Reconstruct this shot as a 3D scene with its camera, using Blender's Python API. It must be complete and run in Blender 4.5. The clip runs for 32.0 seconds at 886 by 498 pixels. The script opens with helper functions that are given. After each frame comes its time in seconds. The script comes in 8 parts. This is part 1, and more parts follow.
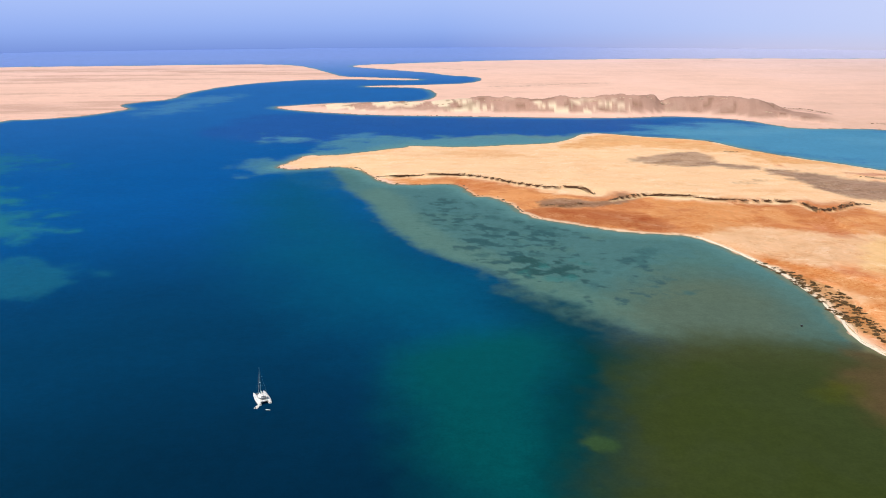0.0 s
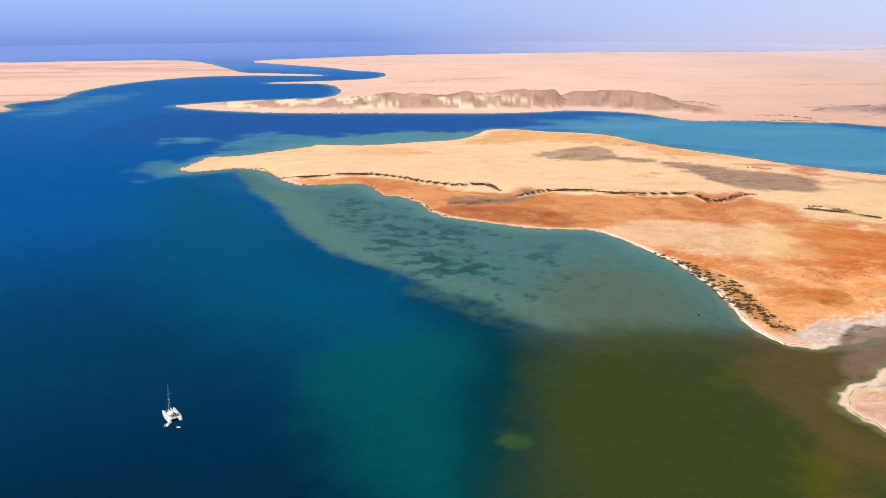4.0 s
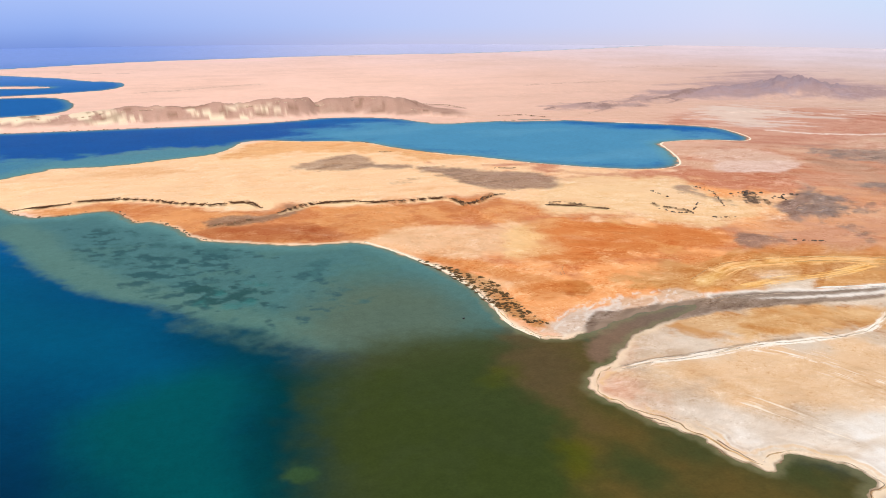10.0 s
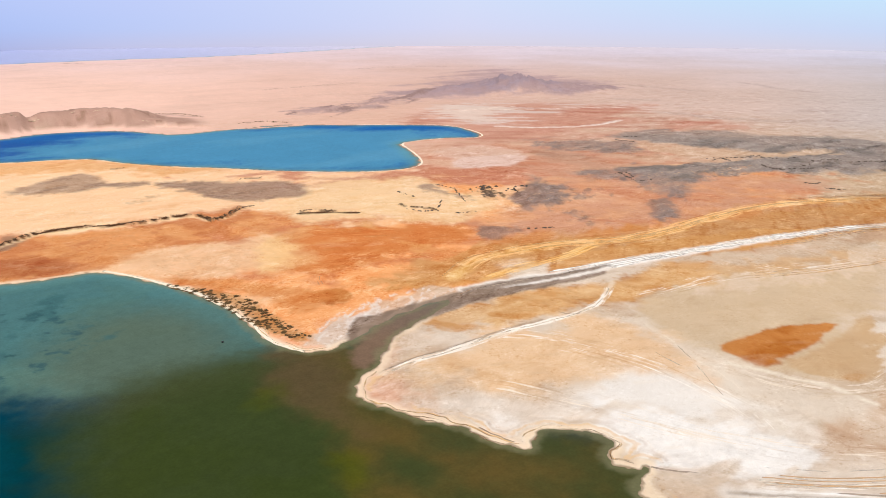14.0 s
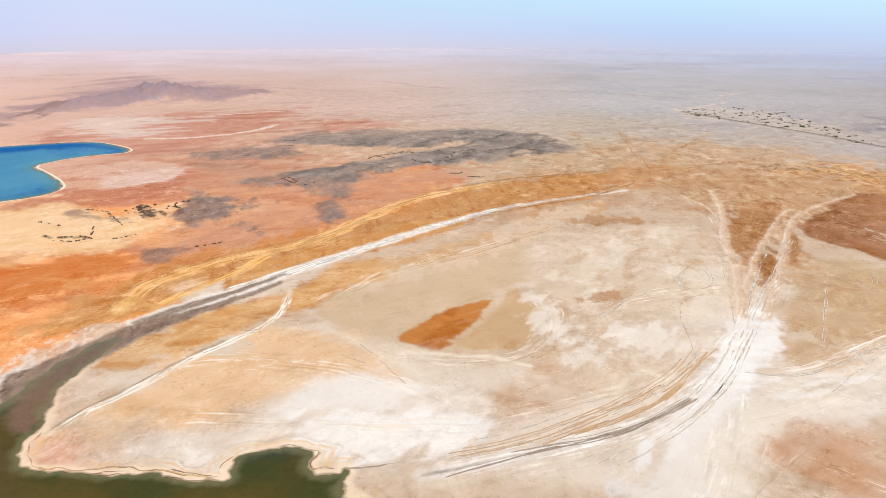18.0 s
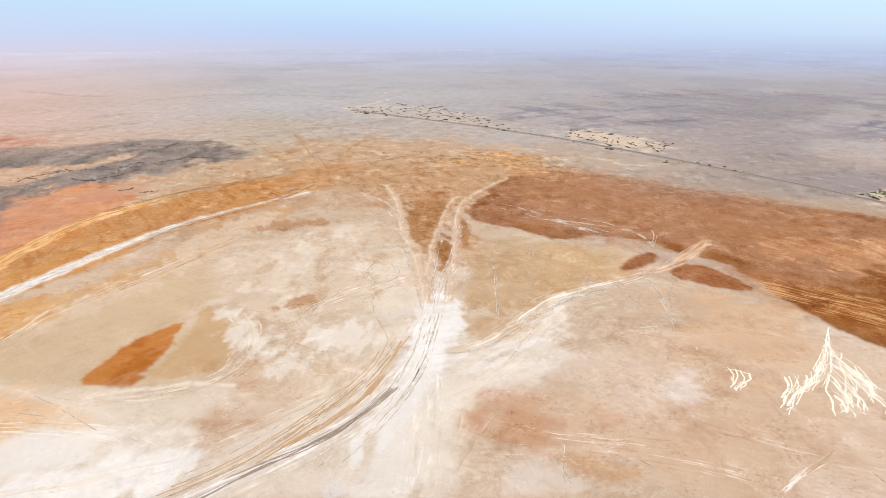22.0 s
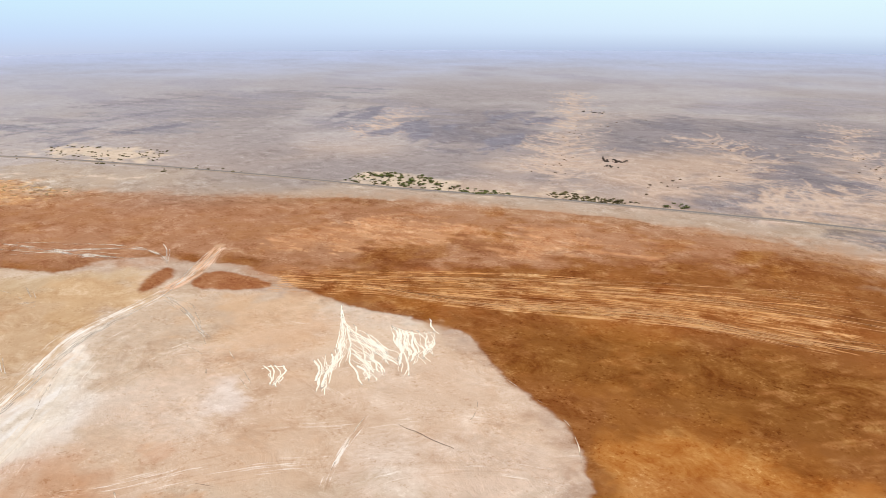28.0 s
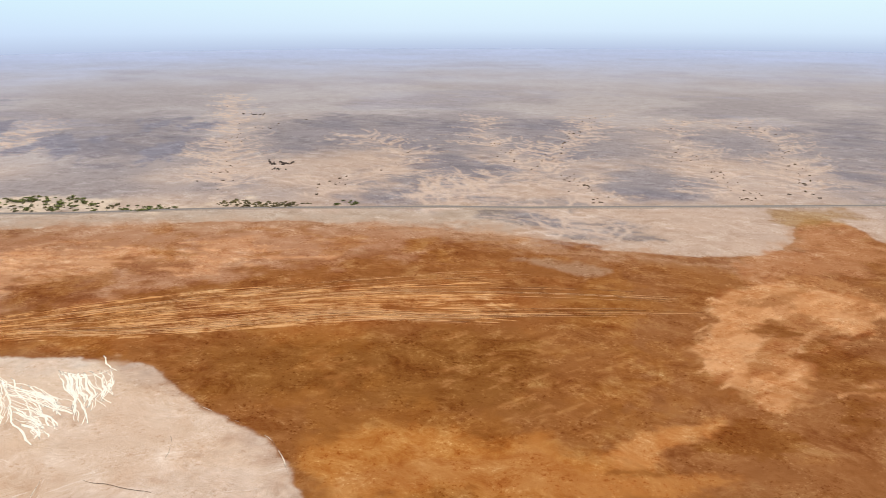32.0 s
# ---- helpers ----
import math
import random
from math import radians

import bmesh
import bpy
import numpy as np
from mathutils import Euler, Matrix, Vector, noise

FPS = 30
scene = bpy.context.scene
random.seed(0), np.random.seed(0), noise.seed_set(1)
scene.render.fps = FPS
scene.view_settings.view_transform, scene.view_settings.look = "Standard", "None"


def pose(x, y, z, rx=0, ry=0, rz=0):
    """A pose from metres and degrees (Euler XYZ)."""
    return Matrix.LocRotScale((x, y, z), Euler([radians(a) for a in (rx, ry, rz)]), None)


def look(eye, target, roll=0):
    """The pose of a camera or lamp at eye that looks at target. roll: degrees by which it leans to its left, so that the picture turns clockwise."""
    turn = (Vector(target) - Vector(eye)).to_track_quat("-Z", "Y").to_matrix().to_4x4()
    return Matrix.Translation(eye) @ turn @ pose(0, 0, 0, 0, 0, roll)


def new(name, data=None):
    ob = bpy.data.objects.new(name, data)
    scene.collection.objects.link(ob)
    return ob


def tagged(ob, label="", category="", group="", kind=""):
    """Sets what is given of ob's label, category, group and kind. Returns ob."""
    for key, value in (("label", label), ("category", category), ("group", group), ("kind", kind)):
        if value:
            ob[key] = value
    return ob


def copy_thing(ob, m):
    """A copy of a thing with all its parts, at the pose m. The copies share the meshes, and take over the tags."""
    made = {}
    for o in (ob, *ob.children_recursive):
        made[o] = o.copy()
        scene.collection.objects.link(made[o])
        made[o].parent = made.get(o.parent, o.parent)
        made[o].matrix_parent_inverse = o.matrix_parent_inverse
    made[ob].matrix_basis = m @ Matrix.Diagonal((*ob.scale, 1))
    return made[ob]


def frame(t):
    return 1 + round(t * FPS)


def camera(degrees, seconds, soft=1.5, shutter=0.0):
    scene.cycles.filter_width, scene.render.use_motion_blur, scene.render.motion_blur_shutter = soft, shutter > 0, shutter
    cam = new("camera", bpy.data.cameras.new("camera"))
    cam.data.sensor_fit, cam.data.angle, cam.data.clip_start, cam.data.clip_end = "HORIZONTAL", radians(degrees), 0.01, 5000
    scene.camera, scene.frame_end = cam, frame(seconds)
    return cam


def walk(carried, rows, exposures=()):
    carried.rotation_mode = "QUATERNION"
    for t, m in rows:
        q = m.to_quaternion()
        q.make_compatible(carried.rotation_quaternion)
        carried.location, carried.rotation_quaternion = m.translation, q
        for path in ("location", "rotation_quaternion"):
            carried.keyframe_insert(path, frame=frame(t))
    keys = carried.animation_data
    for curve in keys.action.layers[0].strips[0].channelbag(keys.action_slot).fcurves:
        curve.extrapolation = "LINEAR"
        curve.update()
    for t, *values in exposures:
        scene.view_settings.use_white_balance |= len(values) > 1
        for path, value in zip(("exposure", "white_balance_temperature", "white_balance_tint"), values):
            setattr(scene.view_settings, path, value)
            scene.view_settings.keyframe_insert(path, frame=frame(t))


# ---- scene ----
cam = camera(59.76, 32.0, 0.6)
PATH = [
    (0.0, -0.17, -0.06, 168.00, 0.000, -16.674, 0.176),
    (0.5, -0.42, -0.12, 168.65, -0.813, -16.673, 0.154),
    (1.0, -0.63, -0.17, 169.31, -1.535, -16.670, 0.118),
    (1.5, -0.76, -0.22, 169.99, -2.206, -16.696, 0.113),
    (2.0, -0.80, -0.27, 170.69, -2.790, -16.857, 0.115),
    (2.5, -0.76, -0.35, 171.40, -3.279, -17.178, 0.122),
    (3.0, -0.67, -0.41, 172.16, -4.071, -17.204, 0.107),
    (3.5, -0.51, -0.48, 172.96, -5.592, -17.181, 0.069),
    (5.5, -0.81, -0.40, 176.94, -10.452, -17.208, 0.017),
    (6.0, -0.82, -0.35, 178.03, -11.802, -17.195, 0.005),
    (6.5, -0.81, -0.30, 179.11, -13.030, -17.191, -0.009),
    (7.0, -0.77, -0.25, 180.19, -14.502, -17.168, -0.035),
    (7.5, -0.66, -0.21, 181.24, -16.397, -17.150, -0.052),
    (8.0, -0.53, -0.13, 182.27, -18.160, -17.155, -0.043),
    (8.5, -0.39, -0.02, 183.26, -19.896, -17.153, -0.053),
    (9.0, -0.26, 0.09, 184.21, -21.404, -17.154, -0.034),
    (9.5, -0.13, 0.15, 185.12, -23.112, -17.159, -0.010),
    (10.0, 0.01, 0.17, 186.00, -24.924, -17.122, -0.008),
    (10.5, 0.12, 0.16, 186.85, -26.677, -17.113, -0.028),
    (11.0, 0.21, 0.11, 187.68, -28.930, -17.116, -0.049),
    (11.5, 0.26, 0.07, 188.51, -31.138, -17.108, -0.063),
    (12.0, 0.27, 0.04, 189.34, -33.435, -17.110, -0.072),
    (12.5, 0.27, 0.05, 190.17, -35.795, -17.090, -0.069),
    (13.0, 0.28, 0.10, 191.02, -38.160, -17.056, -0.055),
    (13.5, 0.32, 0.15, 191.88, -40.980, -17.050, -0.039),
    (14.0, 0.37, 0.19, 192.75, -43.780, -17.063, -0.060),
    (14.5, 0.44, 0.24, 193.63, -46.809, -17.056, -0.061),
    (16.5, 0.71, 0.92, 197.38, -58.714, -17.089, 0.016),
    (17.0, 0.73, 0.80, 198.20, -61.999, -17.033, -0.014),
    (17.5, 0.74, 0.64, 199.00, -65.563, -17.002, -0.037),
    (18.0, 0.71, 0.51, 199.78, -68.800, -16.982, -0.025),
    (18.5, 0.61, 0.42, 200.56, -71.701, -16.973, 0.015),
    (19.0, 0.47, 0.37, 201.32, -74.691, -16.997, 0.011),
    (19.5, 0.33, 0.34, 202.08, -77.733, -17.000, -0.047),
    (20.0, 0.23, 0.33, 202.82, -80.704, -17.016, -0.083),
    (20.5, 0.18, 0.30, 203.54, -83.728, -16.995, -0.073),
    (21.0, 0.19, 0.25, 204.23, -86.654, -17.001, -0.048),
    (21.5, 0.23, 0.17, 204.91, -89.557, -17.005, -0.012),
    (22.0, 0.28, 0.08, 205.56, -92.566, -17.014, -0.026),
    (22.5, 0.34, 0.01, 206.19, -95.488, -16.998, -0.075),
    (23.0, 0.40, -0.00, 206.81, -98.369, -17.004, -0.078),
    (23.5, 0.47, -0.02, 207.42, -101.354, -16.977, -0.040),
    (24.0, 0.57, -0.04, 208.01, -104.392, -16.966, -0.004),
    (24.5, 0.68, -0.08, 208.59, -107.422, -16.967, 0.019),
    (25.0, 0.80, -0.13, 209.18, -110.451, -16.975, 0.022),
    (25.5, 0.91, -0.17, 209.76, -113.592, -16.962, 0.026),
    (27.5, 1.23, 0.21, 212.47, -126.026, -17.003, 0.057),
    (28.0, 1.31, 0.30, 213.22, -129.033, -17.024, 0.084),
    (28.5, 1.39, 0.39, 213.99, -131.971, -17.021, 0.099),
    (29.0, 1.45, 0.46, 214.79, -135.217, -17.056, 0.131),
    (29.5, 1.50, 0.49, 215.62, -138.321, -17.085, 0.162),
    (30.0, 1.53, 0.47, 216.48, -141.489, -17.112, 0.172),
    (30.5, 1.55, 0.42, 217.34, -144.643, -17.146, 0.156),
    (31.0, 1.57, 0.36, 218.22, -147.585, -17.177, 0.140),
    (31.5, 1.59, 0.28, 219.08, -150.659, -17.204, 0.114),
    (32.0, 1.61, 0.19, 219.95, -153.681, -17.216, 0.117),
]
walk(cam, [(t, pose(x, y, z, 90 + pitch, 0, yaw) @ pose(0, 0, 0, 0, 0, -lean)) for t, x, y, z, yaw, pitch, lean in PATH])

# ---- world and sun ----
SUN_HEIGHT, SUN_FROM = 60.0, 215.0  # degrees above the horizon, degrees clockwise from north
world = bpy.data.worlds.new("sky")
scene.world = world
world.use_nodes = True
wn, wl = world.node_tree.nodes, world.node_tree.links
sky = wn.new("ShaderNodeTexSky")
sky.sky_type, sky.sun_disc = "NISHITA", False
sky.sun_elevation, sky.sun_rotation = radians(SUN_HEIGHT), radians(SUN_FROM)
sky.dust_density = 4.0
wn["Background"].inputs["Strength"].default_value = 0.08
wl.new(sky.outputs["Color"], wn["Background"].inputs["Color"])
sun = new("sun", bpy.data.lights.new("sun", "SUN"))
sun.data.energy, sun.data.angle, sun.data.color = 3.3, radians(0.53), (1.0, 0.955, 0.88)
az, el = radians(SUN_FROM), radians(SUN_HEIGHT)
sun.matrix_world = look((1500 * math.sin(az) * math.cos(el), 1500 * math.cos(az) * math.cos(el), 1500 * math.sin(el)), (0, 0, 0))

# ---- materials ----


def lin(r, g, b, k=0.8):
    """A base colour from 0-255 values."""
    return tuple(k * ((v / 255 + 0.055) / 1.055) ** 2.4 if v > 10 else k * v / 3294 for v in (r, g, b))


def material(name, rgb=(0.5, 0.5, 0.5), rough=0.8, metal=0.0, spec=0.3):
    m = bpy.data.materials.new(name)
    m.use_nodes = True
    p = m.node_tree.nodes["Principled BSDF"]
    p.inputs["Base Color"].default_value = (*rgb, 1)
    p.inputs["Roughness"].default_value, p.inputs["Metallic"].default_value = rough, metal
    p.inputs["Specular IOR Level"].default_value = spec
    return m, m.node_tree.nodes, m.node_tree.links, p


def grained(name, rgb, rough=0.8, scale=3.0, depth=0.25, bump=0.3, metal=0.0, spec=0.3):
    """A material whose colour and relief vary at two scales."""
    m, n, l, p = material(name, rgb, rough, metal, spec)
    where = n.new("ShaderNodeNewGeometry")
    mixed = None
    for k, part_of in ((1.0, 0.6), (6.3, 0.4)):
        t = n.new("ShaderNodeTexNoise")
        t.inputs["Scale"].default_value, t.inputs["Detail"].default_value = scale * k, 5
        l.new(where.outputs["Position"], t.inputs["Vector"])
        s = n.new("ShaderNodeMath")
        s.operation = "MULTIPLY"
        s.inputs[1].default_value = part_of
        l.new(t.outputs["Fac"], s.inputs[0])
        if mixed is None:
            mixed = s
        else:
            a = n.new("ShaderNodeMath")
            a.operation = "ADD"
            l.new(mixed.outputs[0], a.inputs[0]), l.new(s.outputs[0], a.inputs[1])
            mixed = a
    r = n.new("ShaderNodeValToRGB")
    r.color_ramp.elements[0].position, r.color_ramp.elements[1].position = 0.3, 0.7
    r.color_ramp.elements[0].color = (*[c * (1 - depth) for c in rgb], 1)
    r.color_ramp.elements[1].color = (*[min(1, c * (1 + depth)) for c in rgb], 1)
    l.new(mixed.outputs[0], r.inputs["Fac"]), l.new(r.outputs["Color"], p.inputs["Base Color"])
    b = n.new("ShaderNodeBump")
    b.inputs["Strength"].default_value = bump
    l.new(mixed.outputs[0], b.inputs["Height"]), l.new(b.outputs["Normal"], p.inputs["Normal"])
    return m


def tinted(name, layer, rough, spec, scales, depth, bump, distance):
    """A surface whose soil or water tint is mapped on the sheet, with fine grain over it."""
    m, n, l, p = material(name, (0.5, 0.5, 0.5), rough, 0, spec)
    tint, where = n.new("ShaderNodeAttribute"), n.new("ShaderNodeNewGeometry")
    tint.attribute_name = layer
    factor = None
    for scale, d in zip(scales, depth):
        t = n.new("ShaderNodeTexNoise")
        t.inputs["Scale"].default_value, t.inputs["Detail"].default_value, t.inputs["Roughness"].default_value = scale, 6, 0.65
        l.new(where.outputs["Position"], t.inputs["Vector"])
        r = n.new("ShaderNodeMapRange")
        r.inputs["From Min"].default_value, r.inputs["From Max"].default_value = 0.34, 0.66
        r.inputs["To Min"].default_value, r.inputs["To Max"].default_value = 1 - d, 1 + d
        l.new(t.outputs["Fac"], r.inputs["Value"])
        if factor is None:
            factor = r.outputs[0]
        else:
            a = n.new("ShaderNodeMath")
            a.operation = "MULTIPLY"
            l.new(factor, a.inputs[0]), l.new(r.outputs[0], a.inputs[1])
            factor = a.outputs[0]
    mix = n.new("ShaderNodeVectorMath")
    mix.operation = "SCALE"
    l.new(tint.outputs["Color"], mix.inputs[0]), l.new(factor, mix.inputs["Scale"])
    l.new(mix.outputs[0], p.inputs["Base Color"])
    b = n.new("ShaderNodeBump")
    b.inputs["Strength"].default_value, b.inputs["Distance"].default_value = bump, distance
    l.new(factor, b.inputs["Height"]), l.new(b.outputs["Normal"], p.inputs["Normal"])
    return m


def desert_ground():
    """Soil tints, with wind-swept mottling, fine grain, and streaks drawn out along the tracks."""
    m, n, l, p = material("desert_ground", (0.5, 0.5, 0.5), 0.95, 0, 0.08)
    where = n.new("ShaderNodeNewGeometry").outputs["Position"]

    def attribute(key):
        a = n.new("ShaderNodeAttribute")
        a.attribute_name = key
        return a

    def sums(kind, a, b, c=None):
        s = n.new("ShaderNodeMath")
        s.operation = kind
        for k, v in enumerate((a, b, c)):
            if v is None:
                continue
            if isinstance(v, (int, float)):
                s.inputs[k].default_value = v
            else:
                l.new(v, s.inputs[k])
        return s.outputs[0]

    def span(v, low, high, to_low=0.0, to_high=1.0):
        r = n.new("ShaderNodeMapRange")
        for key, value in (("From Min", low), ("From Max", high), ("To Min", to_low), ("To Max", to_high)):
            r.inputs[key].default_value = value
        l.new(v, r.inputs["Value"])
        return r.outputs[0]

    def noise(at, scale, detail, rough):
        t = n.new("ShaderNodeTexNoise")
        t.inputs["Scale"].default_value, t.inputs["Detail"].default_value, t.inputs["Roughness"].default_value = scale, detail, rough
        l.new(at, t.inputs["Vector"])
        return t

    def moved(at, factors):
        v = n.new("ShaderNodeVectorMath")
        v.operation = "MULTIPLY"
        v.inputs[1].default_value = factors
        l.new(at, v.inputs[0])
        return v.outputs[0]

    soil, flow, streak, wear = attribute("soil"), attribute("flow"), attribute("streak"), attribute("wear").outputs["Fac"]
    drift = n.new("ShaderNodeVectorMath")
    drift.operation = "MULTIPLY_ADD"
    drift.inputs[1].default_value = (45, 45, 0)
    l.new(noise(where, 0.018, 3, 0.5).outputs["Color"], drift.inputs[0]), l.new(where, drift.inputs[2])
    swirl = noise(moved(drift.outputs[0], (0.04, 0.052, 0.05)), 1.0, 9, 0.66).outputs["Fac"]
    grain = noise(moved(drift.outputs[0], (0.26, 0.34, 0.5)), 1.0, 6, 0.78).outputs["Fac"]
    patches = noise(where, 0.02, 4, 0.6).outputs["Fac"]
    wear = sums("MULTIPLY", wear, span(patches, 0.4, 0.6, 0.3, 1.35))
    amount = sums("MULTIPLY", streak.outputs["Alpha"], span(swirl, 0.36, 0.6, 0.62, 1.08))
    run = noise(moved(flow.outputs["Vector"], (0.5, 0.03, 1.0)), 1.0, 5, 0.68).outputs["Fac"]
    run_dark = noise(moved(flow.outputs["Vector"], (0.36, 0.03, 2.0)), 1.0, 5, 0.66).outputs["Fac"]
    pale = span(sums("MULTIPLY_ADD", amount, 0.42, run), 0.72, 0.84)
    dark = span(sums("MULTIPLY_ADD", amount, 0.2, run_dark), 0.62, 0.78)
    mix = n.new("ShaderNodeMix")
    mix.data_type = "RGBA"
    l.new(sums("MULTIPLY", pale, sums("MINIMUM", sums("MULTIPLY", amount, 2.2), 0.92)), mix.inputs["Factor"])
    l.new(soil.outputs["Color"], mix.inputs[6]), l.new(streak.outputs["Color"], mix.inputs[7])
    power = sums("ADD", sums("MULTIPLY", span(swirl, 0.32, 0.68, 0.6, -0.55), wear), sums("MULTIPLY", span(grain, 0.3, 0.7, 0.36, -0.36), wear))
    pebbles = noise(moved(where, (0.42, 0.42, 0.42)), 1.0, 3, 0.6).outputs["Fac"]
    strewn = span(noise(where, 0.045, 4, 0.65).outputs["Fac"], 0.44, 0.58)
    amount_of = sums("MULTIPLY", strewn, sums("MINIMUM", sums("MULTIPLY", attribute("wear").outputs["Fac"], 2.0), 1.0))
    power = sums("ADD", power, sums("MULTIPLY", sums("MULTIPLY", span(pebbles, 0.58, 0.66), amount_of), 0.42))
    power = sums("ADD", power, sums("MULTIPLY", sums("MULTIPLY", span(pebbles, 0.43, 0.35), amount_of), -0.26))
    power = sums("ADD", power, sums("MULTIPLY", sums("MULTIPLY", dark, sums("MINIMUM", sums("MULTIPLY", amount, 2.0), 1.0)), 0.45))
    gamma = n.new("ShaderNodeGamma")
    l.new(mix.outputs[2], gamma.inputs["Color"]), l.new(sums("ADD", sums("MAXIMUM", power, -0.5), 1.0), gamma.inputs["Gamma"])
    l.new(gamma.outputs[0], p.inputs["Base Color"])
    b = n.new("ShaderNodeBump")
    b.inputs["Strength"].default_value, b.inputs["Distance"].default_value = 0.6, 0.8
    l.new(sums("ADD", swirl, grain), b.inputs["Height"]), l.new(b.outputs["Normal"], p.inputs["Normal"])
    return m


GROUND = desert_ground()
WATER = tinted("sea_water", "tint", 0.5, 0.01, (0.02, 0.16, 0.7), (0.05, 0.06, 0.08), 0.4, 0.5)

# ---- plan of the place, in metres ----
NORTH_SHORE = [(872, 3376), (488, 3318), (248, 3282), (63, 3198), (-128, 3089), (-313, 2991), (-339, 2871), (-245, 2764), (-129, 2631), (-39, 2536), (12, 2408), (102, 2345), (116, 2239), (75, 2117), (-6, 2082), (-90, 2051), (-199, 2042), (-202, 1997), (-88, 1988), (-33, 1947), (-12, 1793), (-19, 1699), (-58, 1642), (-108, 1632), (-205, 1622), (-283, 1582), (-345, 1542), (-275, 1477), (-203, 1438), (-124, 1406), (2, 1388), (119, 1371), (237, 1354), (331, 1358), (400, 1377), (468, 1354), (517, 1311), (539, 1260), (554, 1213), (640, 1209), (728, 1198), (806, 1153)]
BAY_SHORE = [(653, 1202), (731, 1207), (783, 1166), (839, 1108), (896, 1058), (944, 1013), (959, 970), (942, 909), (922, 869), (895, 857), (857, 893), (807, 904), (766, 900), (741, 847), (698, 772), (665, 741), (626, 743), (587, 769), (557, 799), (521, 837), (481, 900), (428, 967), (400, 1021), (380, 1085), (345, 1113), (297, 1129), (254, 1161), (214, 1173), (181, 1107), (149, 1072), (97, 1060), (54, 1049), (14, 1043), (-25, 1053), (-50, 1053)]
ISLAND_SHORE = [(-45, 1044), (-73, 1028), (-113, 996), (-144, 980), (-177, 983), (-181, 948), (-191, 917), (-195, 896), (-175, 880), (-151, 890), (-128, 897), (-100, 891), (-81, 840), (-61, 802), (-32, 794), (-4, 801), (19, 791), (30, 741), (50, 739), (65, 699), (74, 664), (91, 643), (119, 628), (135, 614), (162, 603), (188, 597), (201, 593), (212, 568), (221, 535), (230, 503), (232, 477), (231, 448), (230, 427), (227, 406), (223, 388), (226, 372), (230, 359), (237, 354), (250, 354), (261, 354), (270, 355)]
CREEK_SHORE = [(271, 354), (295, 366), (316, 367), (337, 368), (346, 366), (356, 360), (326, 350), (301, 344), (285, 339), (267, 331), (253, 314), (240, 312), (229, 306), (218, 290), (221, 282), (224, 277), (226, 266), (230, 254), (236, 246), (236, 239), (240, 232), (238, 224), (238, 217), (240, 210), (244, 203), (248, 200), (251, 206), (261, 206), (269, 202), (275, 195), (280, 188), (279, 179), (278, 172), (268, 173), (263, 168), (266, 161), (268, 156)]
INLET_SHORE = [(273, 157), (267, 151), (258, 149), (253, 142), (253, 133), (215, 95), (150, 20), (60, -60), (-90, -130), (-400, -220), (-1500, -420), (-4700, -600)]
WEST_LAND = [(-766, 1343), (-715, 1357), (-660, 1388), (-627, 1456), (-605, 1521), (-659, 1573), (-644, 1637), (-586, 1694), (-605, 1852), (-562, 2040), (-487, 2166), (-392, 2243), (-297, 2260), (-216, 2257), (-69, 2209), (-62, 2272), (-224, 2345), (-303, 2372), (-388, 2606), (-486, 2856), (-614, 3041), (-934, 3020), (-1234, 2963), (-1630, 2914), (-2600, 2300), (-2900, 1300), (-1400, 1150), (-760, 1160)]
ISLAND = [(-195, 896), (-177, 983), (-46, 1053), (124, 1078), (223, 1172), (381, 1098), (477, 892), (586, 754), (675, 749), (506, 551), (358, 546), (287, 507), (216, 559), (180, 597), (91, 638), (28, 734), (-80, 834)]
ISLAND_SOUTH = [(-73, 816), (-21, 827), (23, 826), (55, 800), (97, 757), (145, 734), (194, 724), (269, 701), (325, 694), (390, 683), (416, 639), (460, 600), (445, 579), (371, 575), (309, 599), (262, 613), (223, 606), (189, 595), (135, 610), (91, 638), (70, 671), (49, 725), (28, 734), (-32, 783)]
SOUTH_GREY = [(82, 694), (97, 715), (125, 719), (176, 722), (185, 711), (154, 696), (119, 688), (92, 683)]
PAN = [(204, 594), (238, 603), (275, 606), (320, 590), (349, 584), (334, 538), (299, 508), (276, 505), (251, 518), (233, 553), (218, 579)]
ORANGE_A = [(337, 562), (362, 581), (404, 587), (442, 549), (482, 513), (501, 488), (491, 457), (453, 460), (415, 469), (380, 471), (341, 465), (307, 478), (299, 505), (327, 526)]
ORANGE_B = [(501, 488), (562, 472), (624, 474), (676, 464), (770, 464), (878, 437), (966, 380), (840, 327), (751, 352), (684, 356), (620, 375), (564, 414), (511, 441)]
ORANGE_C = [(279, 432), (296, 440), (318, 424), (300, 404), (282, 408)]
ORANGE_D = [(335, 422), (387, 411), (422, 409), (483, 416), (518, 396), (596, 348), (688, 347), (822, 319), (689, 263), (606, 303), (499, 337), (426, 354), (369, 368), (349, 381)]
ORANGE_E = [(378, 430), (443, 424), (510, 395), (592, 366), (683, 353), (793, 338), (898, 271), (999, 191), (1107, 67), (987, 69), (864, 163), (781, 241), (701, 261), (593, 306), (526, 325), (451, 351), (409, 371)]
RED_A = [(401, 666), (430, 612), (451, 535), (523, 496), (572, 469), (621, 422), (764, 424), (854, 402), (891, 334), (787, 349), (654, 351), (562, 383), (492, 406), (432, 438), (375, 487), (302, 477), (291, 498)]
